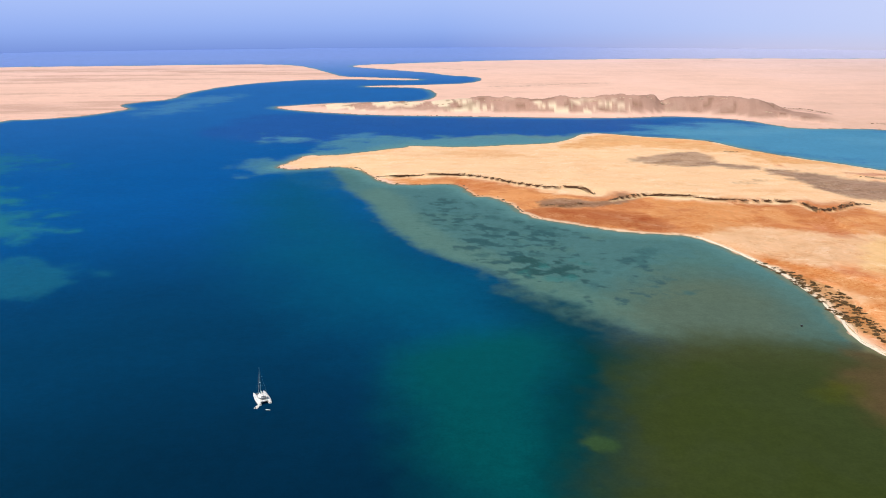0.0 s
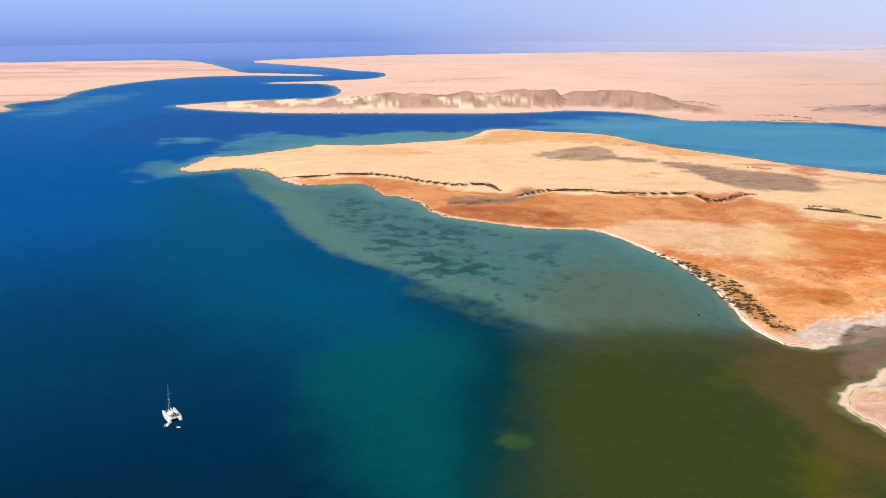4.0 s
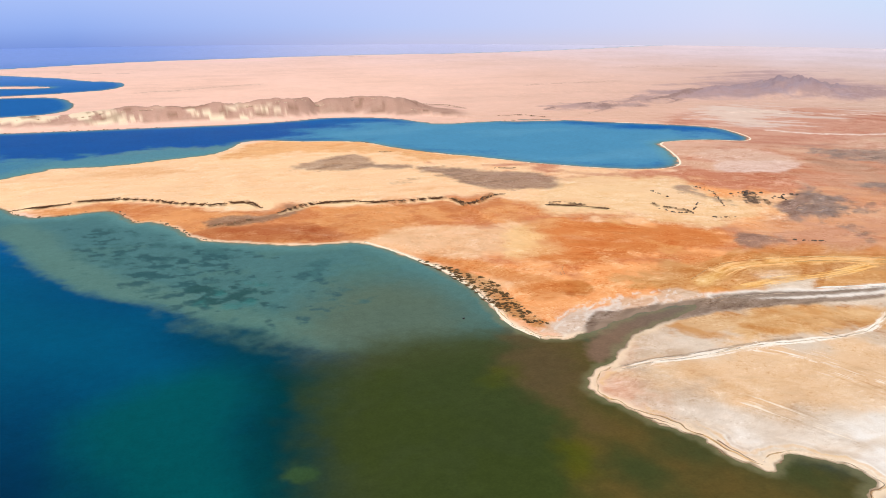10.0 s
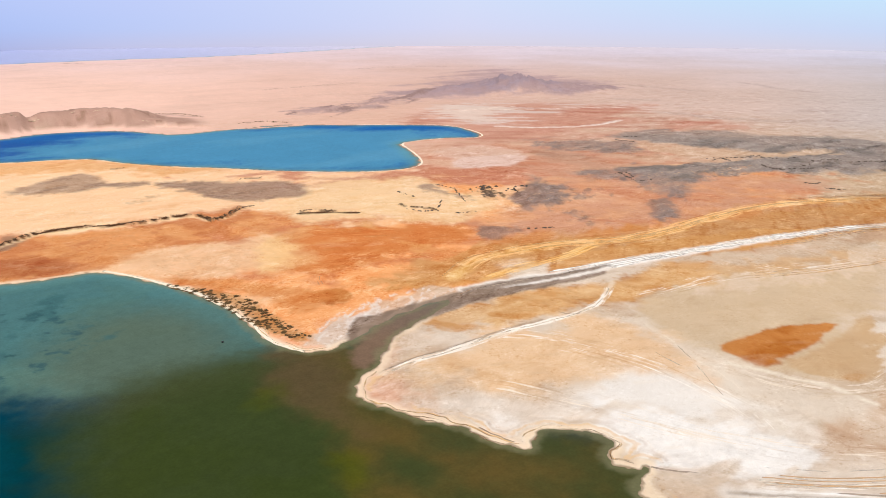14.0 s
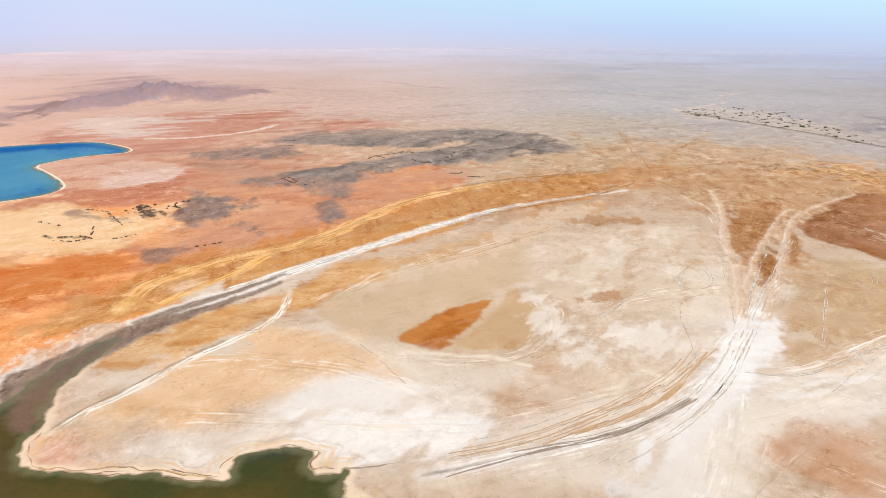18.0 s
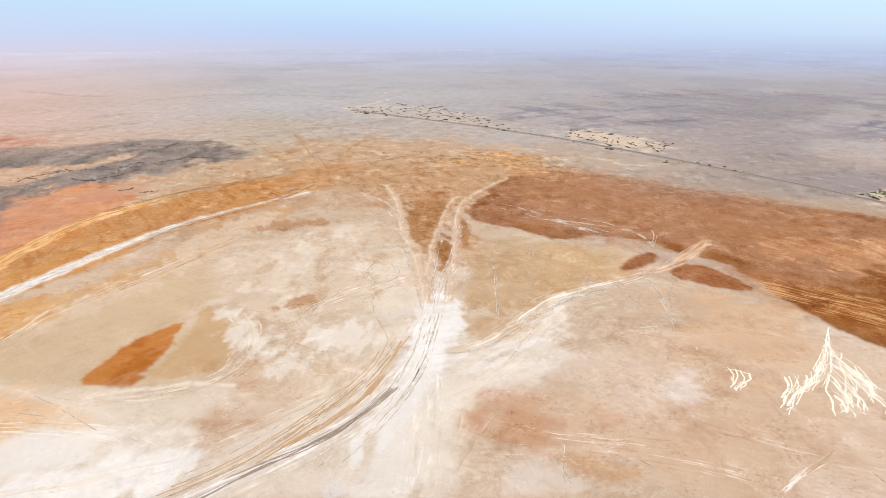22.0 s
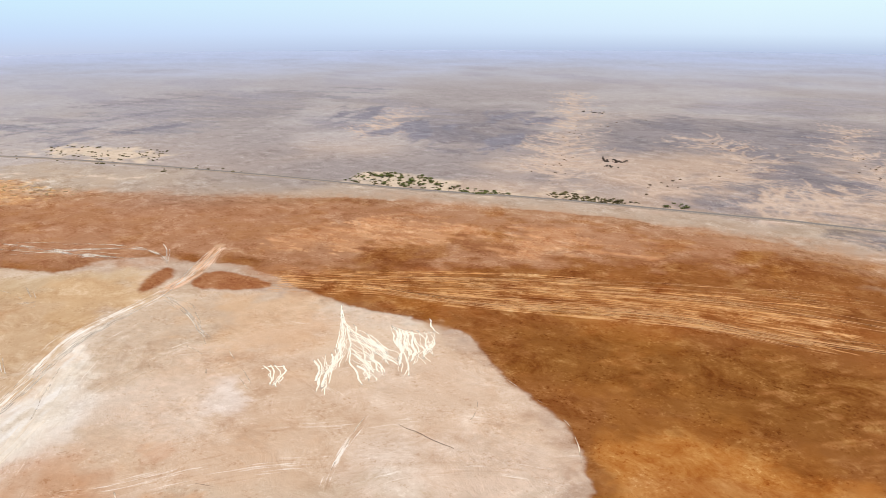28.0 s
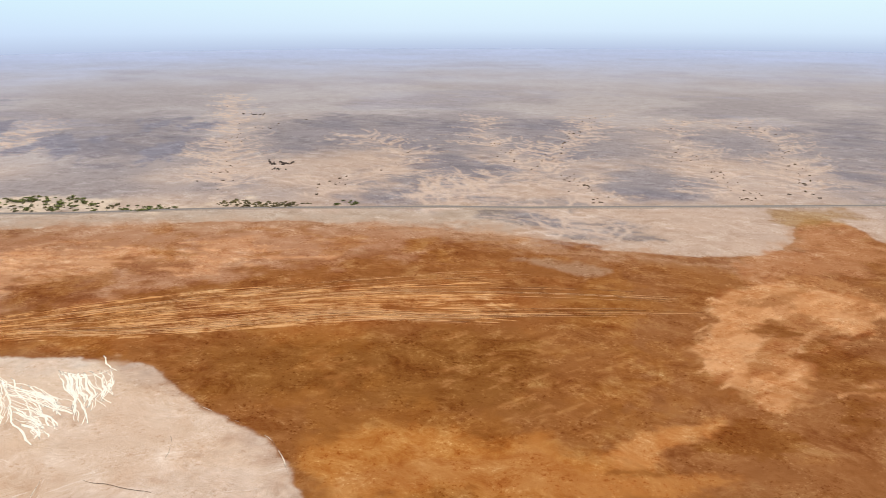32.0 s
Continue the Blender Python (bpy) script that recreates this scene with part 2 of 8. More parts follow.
RED_B = [(633, 701), (682, 724), (790, 661), (900, 730), (981, 664), (857, 536), (733, 482), (739, 534), (701, 606), (637, 601), (600, 641), (518, 702), (458, 752), (509, 830), (591, 747)]
RED_C = [(974, 1045), (1167, 1149), (1316, 1125), (1366, 958), (1364, 792), (1285, 651), (1171, 707), (1086, 757), (989, 818), (916, 837), (956, 940)]
BAY_PAN = [(757, 809), (799, 821), (853, 797), (849, 709), (787, 666), (757, 699), (731, 724), (725, 768)]
ROCK_A = [(1070, 712), (1151, 639), (1226, 525), (1320, 435), (1319, 393), (1287, 344), (1248, 278), (1176, 234), (1128, 234), (1100, 276), (1161, 327), (1145, 413), (1098, 489), (1081, 579)]
ROCK_B = [(809, 531), (867, 542), (924, 513), (985, 491), (1056, 470), (1135, 409), (1171, 330), (1122, 294), (1060, 314), (1004, 344), (960, 410), (913, 430), (856, 443), (793, 433), (795, 457), (793, 488)]
ROCK_C = [(610, 537), (657, 563), (704, 565), (693, 532), (689, 510), (635, 486), (607, 493), (589, 495)]
ROCK_D = [(498, 476), (523, 476), (534, 457), (520, 442), (495, 440), (482, 451)]
ROCK_E = [(608, 580), (638, 601), (636, 587), (615, 564), (612, 546), (600, 552), (599, 563)]
ROCK_F = [(718, 431), (744, 417), (692, 384), (651, 371), (646, 380)]
ROCK_G = [(590, 649), (605, 646), (589, 605), (580, 571), (563, 558), (569, 593), (571, 619)]
HILL_FOOT = [(848, 1347), (948, 1370), (1092, 1398), (1378, 1481), (1589, 1569), (1830, 1527), (1800, 1361), (1780, 1210), (1627, 1145), (1476, 1195), (1389, 1294), (1247, 1340), (1030, 1280), (926, 1298)]
MUD = [(267, 353), (295, 366), (332, 368), (376, 363), (417, 352), (444, 342), (478, 332), (473, 331), (431, 337), (408, 343), (378, 348), (350, 348), (322, 345), (298, 340), (278, 333), (258, 320), (239, 316), (247, 338)]
SALT_A = [(238, 367), (256, 381), (273, 386), (288, 390), (286, 375), (289, 366), (270, 355), (243, 356)]
SALT_B = [(285, 386), (314, 396), (344, 394), (368, 378), (371, 364), (337, 368), (307, 369), (288, 368)]
SALT_LINE = [(377, 364), (414, 354), (441, 343), (484, 331), (531, 317), (583, 301), (655, 278), (715, 255), (777, 227), (836, 181), (906, 121)]
BANK = [(309, 347), (337, 351), (367, 345), (404, 336), (437, 319), (481, 298), (516, 287), (546, 256), (488, 262), (451, 280), (421, 289), (377, 295), (347, 313), (307, 317)]
LOBE_SALT = [(232, 279), (259, 271), (275, 240), (303, 217), (341, 190), (361, 165), (364, 132), (373, 103), (399, 66), (354, 85), (310, 111), (286, 130), (275, 154), (284, 177), (279, 194), (264, 211), (245, 215), (242, 234), (233, 257)]
LOBE_TAN = [(430, 271), (506, 271), (571, 242), (655, 189), (603, 150), (508, 136), (467, 106), (434, 122), (406, 148), (405, 185), (404, 225)]
TRIANGLE = [(412, 194), (435, 191), (470, 181), (510, 157), (475, 154), (451, 156), (426, 163), (411, 159), (409, 170)]
TRIANGLE_B = [(422, 128), (434, 123), (440, 115), (424, 118)]
WHITE_A = [(535, 135), (496, 113), (463, 94), (464, 73), (487, 49), (504, 18), (541, 7), (517, -8), (468, 15), (444, 43), (436, 74), (433, 97), (473, 115)]
WHITE_B = [(289, 33), (338, 28), (382, 14), (435, 1), (499, -3), (528, -15), (515, -34), (466, -30), (442, -41), (403, -29), (357, -16), (296, -8)]
WHITE_C = [(396, -32), (446, -65), (485, -91), (518, -114), (449, -85), (408, -64), (379, -43)]
WHITE_D = [(299, -39), (314, -74), (298, -97), (279, -117)]
NEAR_BROWN = [(374, -34), (382, -46), (376, -63), (356, -65), (341, -54), (352, -41)]
BROWN_A = [(774, -61), (849, -79), (925, -104), (1004, -139), (969, -175), (994, -227), (938, -272), (876, -341), (678, -271), (669, -229), (697, -218), (735, -199), (702, -167), (687, -140), (715, -115), (756, -82)]
FAN_BROWN = [(1029, 110), (1083, 36), (1124, -76), (1076, -163), (979, -136), (877, -81), (783, -51), (681, -41), (614, -29), (628, -18), (712, -6), (797, 9), (887, 28), (927, 71)]
BROWN_B = [(1048, -157), (976, -268), (846, -393), (765, -501), (632, -566), (495, -644), (392, -691), (255, -706), (160, -714), (58, -343), (162, -215), (193, -247), (210, -257), (224, -271), (258, -289), (283, -294), (320, -302), (356, -319), (384, -328), (411, -319), (438, -298), (479, -285), (515, -281), (569, -279), (619, -266), (648, -231), (688, -221), (721, -142), (726, -99)]
BROWN_C = [(740, -475), (625, -592), (464, -678), (269, -689), (159, -700), (84, -717), (17, -760), (16, -900), (-34, -911), (-66, -824), (-169, -817), (-114, -354), (167, -216), (219, -269), (246, -285), (282, -291), (338, -304), (377, -329), (434, -301)]
FAN_SOFT = [(953, 324), (1209, 220), (1325, 103), (1300, -39), (1169, -200), (1051, -288), (955, -369), (762, -301), (771, -111), (734, 111), (758, 235)]
BROWN_LIGHT = [(194, -254), (189, -286), (151, -312), (114, -337), (80, -334), (44, -344), (-1, -368), (-7, -352)]
BROWN_SAND = [(60, -525), (61, -590), (51, -644), (12, -708), (-33, -700), (-60, -669), (-56, -592), (-25, -566), (-12, -510), (-25, -474), (-8, -443), (12, -433), (31, -463), (48, -481)]
BROWN_FRINGE = [(48, -745), (14, -761), (10, -890), (-34, -899), (-67, -846), (-60, -683), (-33, -700), (12, -711), (53, -658)]
BROWN_PALE = [(721, -351), (667, -472), (547, -528), (457, -545), (393, -555), (422, -520), (491, -475), (552, -429), (606, -363)]
BROWN_PATCH_A = [(598, -171), (635, -194), (651, -213), (641, -220), (617, -204), (598, -183)]
BROWN_PATCH_B = [(597, -212), (619, -238), (593, -254), (562, -269), (544, -261), (562, -231), (581, -212)]
STREAKS = [(627, -244), (545, -325), (438, -424), (336, -515), (213, -601), (172, -503), (253, -460), (315, -416), (377, -365), (436, -328), (523, -291)]
GREY_PATCH = [(242, -635), (219, -646), (186, -644), (151, -637), (166, -611), (186, -610), (209, -618)]
PLAIN_NEAR = [(1321, -207), (1092, -381), (856, -518), (652, -629), (476, -717), (304, -825), (260, -718), (396, -697), (549, -615), (743, -528), (874, -369), (1082, -163)]
GRAVEL_NEAR = [
    [(344, -774), (258, -836), (225, -813), (176, -792), (126, -778), (121, -750), (166, -728), (220, -737), (266, -744), (321, -752)],
    [(53, -658), (49, -711), (13, -742), (-28, -748), (-20, -710), (11, -692)],
]
GRAVEL_FAR = [
    [(1597, -189), (1763, -339), (1758, -542), (1687, -726), (1594, -823), (1542, -665), (1583, -501), (1631, -314)],
    [(1505, -476), (1581, -551), (1521, -630), (1435, -548), (1433, -488)],
    [(1562, -324), (1598, -405), (1482, -364), (1493, -321)],
    [(1304, -746), (1372, -961), (1200, -1008), (1261, -1225), (1085, -1060), (1066, -856), (1159, -772)],
    [(1976, -949), (1995, -1203), (1816, -1264), (1777, -1074), (1853, -891)],
]
WADIS = [
    [(591, -1301), (496, -1208), (393, -1069), (315, -1016), (264, -950), (217, -883)],
    [(260, -1261), (170, -1196), (109, -1091), (84, -992), (61, -952)],
    [(205, -1707), (114, -1552), (53, -1349), (31, -1161), (26, -988)],
    [(427, -1641), (409, -1411), (426, -1329)],
    [(986, -1336), (975, -1141), (928, -1054), (769, -850), (748, -755)],
    [(410, -789), (382, -858), (393, -938)],
    [(572, -993), (574, -900), (562, -825)],
]
ROAD = [(1716, 123), (1617, 26), (1518, -73), (1404, -181), (1408, -166), (1312, -252), (1202, -323), (1101, -385), (1008, -438), (926, -484), (847, -522), (777, -556), (712, -598), (670, -627), (600, -670), (541, -702), (485, -730), (432, -758), (383, -785), (318, -810), (201, -870), (83, -929), (-5, -975), (-74, -1009)]
TRACK_A = [(245, 305), (260, 304), (271, 304), (297, 299), (334, 297), (369, 289), (397, 282), (423, 284), (466, 304)]
TRACK_SAND = [(385, 392), (434, 415), (475, 404), (510, 395), (546, 372), (578, 357), (648, 348), (730, 343), (787, 332), (840, 300), (895, 270)]
TRACK_SAND_B = [(401, 374), (451, 373), (487, 366), (540, 369)]
TRACK_MAIN = [(280, 118), (296, 97), (317, 75), (340, 51), (362, 30), (392, 14), (431, 1), (480, -9), (523, -17), (586, -26), (664, -43), (751, -54), (821, -62), (891, -82), (978, -130)]
TRACK_FORK = [(472, -14), (533, -12), (582, -6), (657, -2), (752, 3), (809, 10), (941, 29)]
TRACK_EAST = [(444, -14), (453, -42), (491, -70), (538, -106), (560, -138), (582, -179), (614, -221)]
TRACK_EAST_B = [(588, -187), (606, -215), (638, -243), (684, -279)]
TRACK_LOBE = [(397, 178), (404, 151), (408, 131), (407, 113), (405, 103)]
TRACK_CURVE = [(436, 271), (408, 236), (395, 204), (384, 172), (365, 146), (345, 128)]
WHITE_LINES = [
    [(816, -115), (762, -152), (692, -190)],
    [(827, -117), (785, -168), (750, -199), (719, -222), (681, -222)],
    [(623, -242), (578, -273), (557, -278), (535, -298)],
    [(612, -222), (629, -244), (633, -254)],
    [(584, -186), (536, -188), (492, -180), (475, -180)],
    [(573, -189), (550, -198), (524, -194)],
    [(465, -185), (421, -179), (392, -172)],
    [(258, -289), (242, -283), (225, -270), (212, -258)],
    [(318, -299), (293, -294), (272, -292), (255, -288)],
]
FAN_LINES = [
    [(475, -284), (439, -264), (408, -241), (390, -223), (366, -202)],
    [(458, -275), (419, -257), (389, -237), (352, -222)],
    [(404, -220), (387, -214), (369, -201)],
    [(439, -272), (407, -258), (375, -241), (355, -228)],
    [(423, -268), (394, -258), (366, -240)],
    [(420, -271), (385, -263), (373, -251)],
    [(418, -289), (392, -275), (366, -265), (348, -253)],
    [(405, -290), (390, -293), (359, -274)],
    [(420, -290), (393, -295), (389, -309)],
    [(411, -319), (392, -308), (384, -307)],
    [(414, -187), (413, -194), (409, -200)],
    [(416, -194), (397, -189), (390, -182)],
]
WHITE_STREAKS = [
    [(525, 128), (516, 96), (531, 76), (563, 53)],
    [(536, 54), (553, 31), (573, 17)],
    [(450, 12), (498, 22), (541, 31)],
    [(669, -74), (591, -68), (518, -61)],
    [(684, -87), (654, -98), (620, -103)],
    [(943, 31), (841, 16), (726, 4)],
    [(558, -200), (498, -184), (458, -171)],
    [(330, -72), (296, -70)],
    [(308, -97), (287, -86)],
    [(328, -215), (311, -188), (283, -156)],
]
DIAGONALS = [
    [(324, -211), (309, -188), (291, -165), (274, -148)],
    [(304, -269), (288, -257), (278, -240)],
    [(288, -466), (229, -490), (176, -512)],
    [(494, -348), (397, -385), (328, -433), (261, -474)],
    [(542, -335), (475, -394), (378, -428), (298, -497)],
    [(499, -413), (405, -457), (220, -620)],
]
RIDGE = [(-205, 1454), (-125, 1430), (2, 1419), (122, 1402), (243, 1385), (337, 1382), (404, 1393), (476, 1378), (529, 1341), (559, 1302)]
SCARP_A = [(-77, 836), (-63, 836), (-39, 834), (-15, 840), (21, 842), (50, 821), (78, 792), (110, 769), (128, 774), (140, 771), (149, 741)]
SCARP_B = [(158, 717), (177, 725), (204, 739), (241, 724), (277, 706), (319, 707), (335, 694), (334, 668), (355, 675), (378, 695), (396, 696)]
SCARP_C = [(408, 636), (425, 626), (440, 612), (457, 596)]
LEDGES = [
    [(510, 600), (507, 583), (519, 562), (519, 549)],
    [(412, 639), (428, 632), (441, 611)],
    [(364, 993), (382, 989)],
    [(450, 823), (480, 813)],
    [(640, 1484), (685, 1449), (691, 1388)],
    [(695, 1260), (740, 1255), (773, 1210)],
    [(365, 1113), (380, 1066)],
    [(626, 576), (616, 543)],
    [(87, 700), (111, 693), (126, 700), (135, 703)],
]
SHELF = [(-144, 882), (-115, 796), (-83, 718), (-71, 668), (-49, 599), (-18, 550), (16, 511), (43, 466), (75, 437), (90, 409), (117, 383), (156, 355), (198, 340), (205, 324), (248, 315), (296, 384), (259, 454), (197, 655), (55, 805), (-107, 933)]
SHELF_WEST = [(-226, 887), (-204, 953), (-128, 904), (-87, 731), (-125, 790), (-179, 855)]
GRASS = [(-26, 734), (15, 693), (43, 648), (79, 622), (107, 566), (111, 523), (77, 492), (52, 509), (32, 567), (4, 637)]
GRASS_B = [(90, 478), (105, 477), (104, 459), (93, 456)]
GRASS_C = [(60, 547), (101, 538), (112, 509), (92, 489), (65, 489), (49, 523)]
OLIVE = [(76, 279), (95, 342), (116, 385), (152, 395), (202, 379), (226, 367), (271, 358), (269, 302), (255, 268), (281, 197), (305, 153), (275, 123), (240, 70), (120, -40), (-10, -40), (50, 140)]
BROWN_WATER = [(219, 355), (268, 354), (305, 361), (261, 318), (225, 292), (228, 239), (234, 208), (250, 179), (253, 160), (227, 169), (190, 198), (197, 244), (193, 294), (190, 60), (130, 30), (140, 120)]
REEF = [(61, 290), (73, 285), (73, 276), (61, 275), (58, 281)]
SHOAL_A = [(-283, 1139), (-249, 1152), (-211, 1124), (-239, 1102)]
SHOAL_B = [(-189, 1016), (-132, 1122), (-17, 1149), (166, 1149), (218, 1149), (154, 1062), (13, 1045), (-98, 985), (-169, 974), (-191, 950)]
SHOAL_C = [(-240, 896), (-218, 991), (-191, 986), (-176, 868), (-209, 861)]
NEAR_BAY = [(288, 1232), (502, 1280), (684, 1196), (822, 1055), (920, 876), (658, 728), (548, 812), (428, 967), (345, 1113)]
CHANNEL = [(-379, 1150), (-331, 1473), (2, 1350), (394, 1321), (443, 1169), (218, 1149), (-80, 1136), (-219, 1072)]
BEACH_SCRUB = [(222, 534), (241, 500), (253, 464), (249, 427), (246, 396), (246, 375), (237, 374), (234, 395), (230, 414), (230, 434), (232, 459), (230, 493), (225, 514)]
OASIS = [(863, -526), (897, -580), (860, -612), (809, -631), (737, -625), (692, -638), (650, -650), (685, -613), (761, -575), (824, -540)]
OASIS_B = [(639, -669), (632, -706), (592, -712), (532, -731), (551, -694), (602, -673)]
OASIS_C = [(505, -729), (511, -756), (492, -762), (479, -737)]
OASIS_D = [(1342, -258), (1419, -309), (1334, -376), (1242, -436), (1140, -390), (1218, -324)]
OASIS_E = [(1759, 141), (1855, 28), (1773, -74), (1604, -136), (1446, -197), (1479, -125), (1550, -19), (1626, 95)]
ISLAND_NORTH_RIM = [(151, 1048), (184, 1101), (219, 1155), (275, 1126), (374, 1078), (438, 943), (478, 880), (406, 907), (337, 1019), (268, 1033), (214, 1007)]
EAST_SAND = [(189, 591), (271, 613), (362, 601), (480, 708), (636, 733), (659, 607), (777, 536), (949, 489), (972, 383), (665, 253), (492, 332), (347, 368), (285, 377), (244, 362), (226, 367), (223, 395), (228, 440), (230, 496), (217, 547)]
SPIT_ORANGE = [(228, 554), (249, 525), (269, 490), (283, 459), (299, 436), (293, 414), (267, 404), (257, 421), (256, 457), (245, 487), (228, 519)]
SWIRL = [(318, 587), (357, 593), (387, 582), (348, 541), (346, 512), (307, 494), (289, 499), (294, 543)]
SEAGRASS = [(-37, 753), (27, 712), (80, 636), (143, 565), (144, 490), (98, 444), (66, 472), (39, 500), (19, 570), (-15, 660)]
FAN = [(479, -284), (439, -272), (420, -290), (408, -326), (382, -306), (358, -276), (344, -252), (381, -267), (368, -250), (349, -227), (352, -222), (390, -236), (380, -223), (362, -202), (370, -199), (407, -220), (415, -240), (441, -261)]
FAN_BACK = [(669, -74), (668, -148), (606, -189), (548, -130), (500, -86), (457, -63), (447, -33), (524, -36)]
LOBE_GREEN = [(665, -45), (690, -91), (636, -158), (584, -171), (537, -102), (491, -70), (463, -43), (516, -38)]
CRUST_A = [(453, -49), (508, -78), (542, -107), (483, -97), (417, -70), (387, -47), (389, -38)]
CRUST_B = [(438, -105), (424, -133), (407, -154), (375, -161), (354, -138), (383, -112), (409, -100)]
CRUST_C = [(279, -143), (295, -184), (275, -213), (255, -241), (232, -246), (195, -245)]
CRUST_E = [(463, 29), (494, 8), (481, -7), (451, -19), (440, -60), (460, -86), (396, -54), (364, -25), (306, -9), (313, 15), (373, 9), (416, 28)]
BROWN_RED = [(1048, -157), (976, -268), (846, -393), (765, -501), (632, -566), (495, -644), (392, -691), (314, -705), (373, -568), (467, -452), (549, -328), (618, -255), (682, -229), (729, -144), (743, -102)]
NORTH_STREAKS = [
    [(121, 1988), (241, 2023), (346, 2073), (439, 2101)],
    [(1064, 1776), (1195, 1789), (1364, 1789)],
    [(917, 3231), (1117, 3231), (1309, 3190)],
    [(1699, 2233), (1955, 2211), (2073, 2061)],
    [(620, 1513), (663, 1438), (688, 1385)],
    [(-57, 2764), (71, 2679), (183, 2627)],
]
EAST_BANDS = [
    [(1610, 1300), (1733, 1304), (1880, 1280), (1854, 1011)],
    [(1547, 1032), (1593, 952)],
    [(2179, 1041), (2079, 893), (2033, 776)],
    [(1605, 641), (1676, 602)],
    [(1920, 643), (2103, 477), (2006, 159)],
    [(1343, 265), (1455, 167), (1536, 32)],
    [(1296, 158), (1371, 107)],
    [(1397, 826), (1406, 632), (1539, 517)],
]
LOBE_PALE = [(684, -56), (710, -104), (682, -149), (657, -189), (611, -174), (563, -118), (512, -80), (479, -54), (486, -40)]
LOBE_GREYISH = [(660, 180), (727, 134), (722, 64), (666, 31), (582, 47), (554, 99), (561, 138)]
LOBE_OCHRE = [(388, 67), (435, 45), (439, 29), (409, 35), (382, 57)]
WHITE_CORE = [(436, -7), (500, -5), (532, -15), (519, -26), (461, -28), (434, -19), (395, -6), (367, 9), (341, 28), (386, 11)]
WHITE_BAND = [(364, -25), (406, -42), (466, -64), (514, -96), (490, -106), (438, -83), (402, -58), (378, -42)]
BLOTCH_A = [(377, -34), (384, -52), (367, -68), (334, -76), (332, -61), (350, -47)]
BLOTCH_B = [(406, -145), (414, -167), (384, -171), (356, -150), (366, -135)]
BLOTCH_C = [(328, -60), (326, -88), (300, -109), (293, -95), (305, -72)]
CLEAN_TAN = [(548, -209), (539, -273), (477, -275), (431, -238), (425, -195), (460, -182)]
CREAM_SAND = [(437, 721), (521, 751), (587, 696), (621, 661), (591, 566), (554, 503), (506, 508), (458, 551), (418, 597), (378, 630)]
YELLOW_BAND = [(324, 426), (391, 444), (470, 448), (557, 405), (669, 356), (597, 318), (494, 360), (433, 380), (382, 384), (346, 396)]
DARK_BAND = [(3, -544), (-21, -546), (-54, -540), (-52, -494), (-25, -482), (-9, -493)]
DARK_BAND_B = [(-31, -476), (-52, -487), (-49, -423), (-34, -428)]
DARK_BAND_C = [(38, -378), (26, -418), (2, -417), (-6, -396), (20, -370)]
DARK_BAND_D = [(31, -548), (19, -591), (-5, -567), (3, -548), (21, -541)]
DARK_BAND_E = [(77, -341), (58, -347), (41, -349), (56, -338), (74, -335)]
SPECKLED = [(216, -448), (188, -484), (128, -492), (84, -472), (62, -431), (83, -391), (114, -363), (160, -368), (197, -399)]
GREEN_PATCH = [(59, -929), (13, -963), (-34, -957), (-39, -889), (-2, -854), (31, -867)]
CROSSING_TRACKS = [
    [(847, -98), (818, -120), (777, -148), (734, -174), (691, -197)],
    [(823, -121), (768, -147), (728, -167), (704, -184)],
    [(782, -161), (760, -193), (729, -214), (698, -225), (666, -219)],
    [(724, -239), (697, -233), (666, -219)],
]
FLAT_LINES = [
    [(491, 84), (511, 74), (539, 64), (559, 53)],
    [(537, 39), (550, 28), (565, 18), (573, 3)],
    [(642, 27), (611, 37), (580, 34), (570, 20)],
    [(524, 108), (534, 96), (545, 88)],
    [(635, -73), (565, -67), (493, -59)],
    [(692, -109), (647, -108), (626, -105), (637, -94)],
    [(585, -186), (553, -190), (519, -187), (474, -179)],
]
STEM_WIDE = [(471, -4), (506, -11), (530, -18), (524, -33), (463, -26), (417, -21), (427, 5)]
EAST_DRIFT = [(474, -64), (504, -87), (521, -102), (484, -98), (451, -82), (412, -54), (413, -32), (441, -38)]
MESA_LEDGES = [
    [(808, 535), (821, 528), (804, 504)],
    [(980, 495), (1006, 497), (992, 476)],
    [(1032, 472), (1047, 464), (1032, 447)],
    [(987, 432), (978, 412), (981, 397)],
    [(1019, 391), (1038, 386)],
    [(924, 352), (927, 338), (941, 337)],
    [(1111, 341), (1145, 324), (1139, 296)],
    [(1070, 695), (1083, 679)],
    [(912, 322), (919, 302)],
]
MESA_SPOTS = [
    [(687, 576), (705, 564), (674, 519), (609, 481), (590, 489), (588, 499)],
    [(702, 526), (715, 506), (689, 467), (656, 460), (657, 488)],
    [(609, 463), (625, 446), (609, 418), (584, 424)],
]
BLUE_BANDS = [
    [(1242, -1160), (1244, -1228), (1145, -1188), (1069, -1158), (1056, -1118), (1115, -1117), (1175, -1106)],
    [(999, -888), (958, -907), (964, -982), (919, -950), (907, -872), (941, -849)],
    [(1248, -913), (1275, -1000), (1125, -933), (1079, -838), (1129, -828)],
    [(1448, -870), (1561, -1012), (1412, -966), (1349, -877)],
    [(1506, -479), (1592, -550), (1596, -607), (1513, -592), (1435, -528), (1461, -497)],
    [(1494, -296), (1563, -365), (1499, -377), (1450, -319)],
]
BLUE_LINES = [
    [(1622, -193), (1705, -288), (1711, -373), (1696, -454)],
    [(1552, -196), (1600, -271), (1641, -335)],
    [(1676, -449), (1732, -536), (1781, -649)],
    [(1975, -539), (1998, -684), (2048, -828)],
]
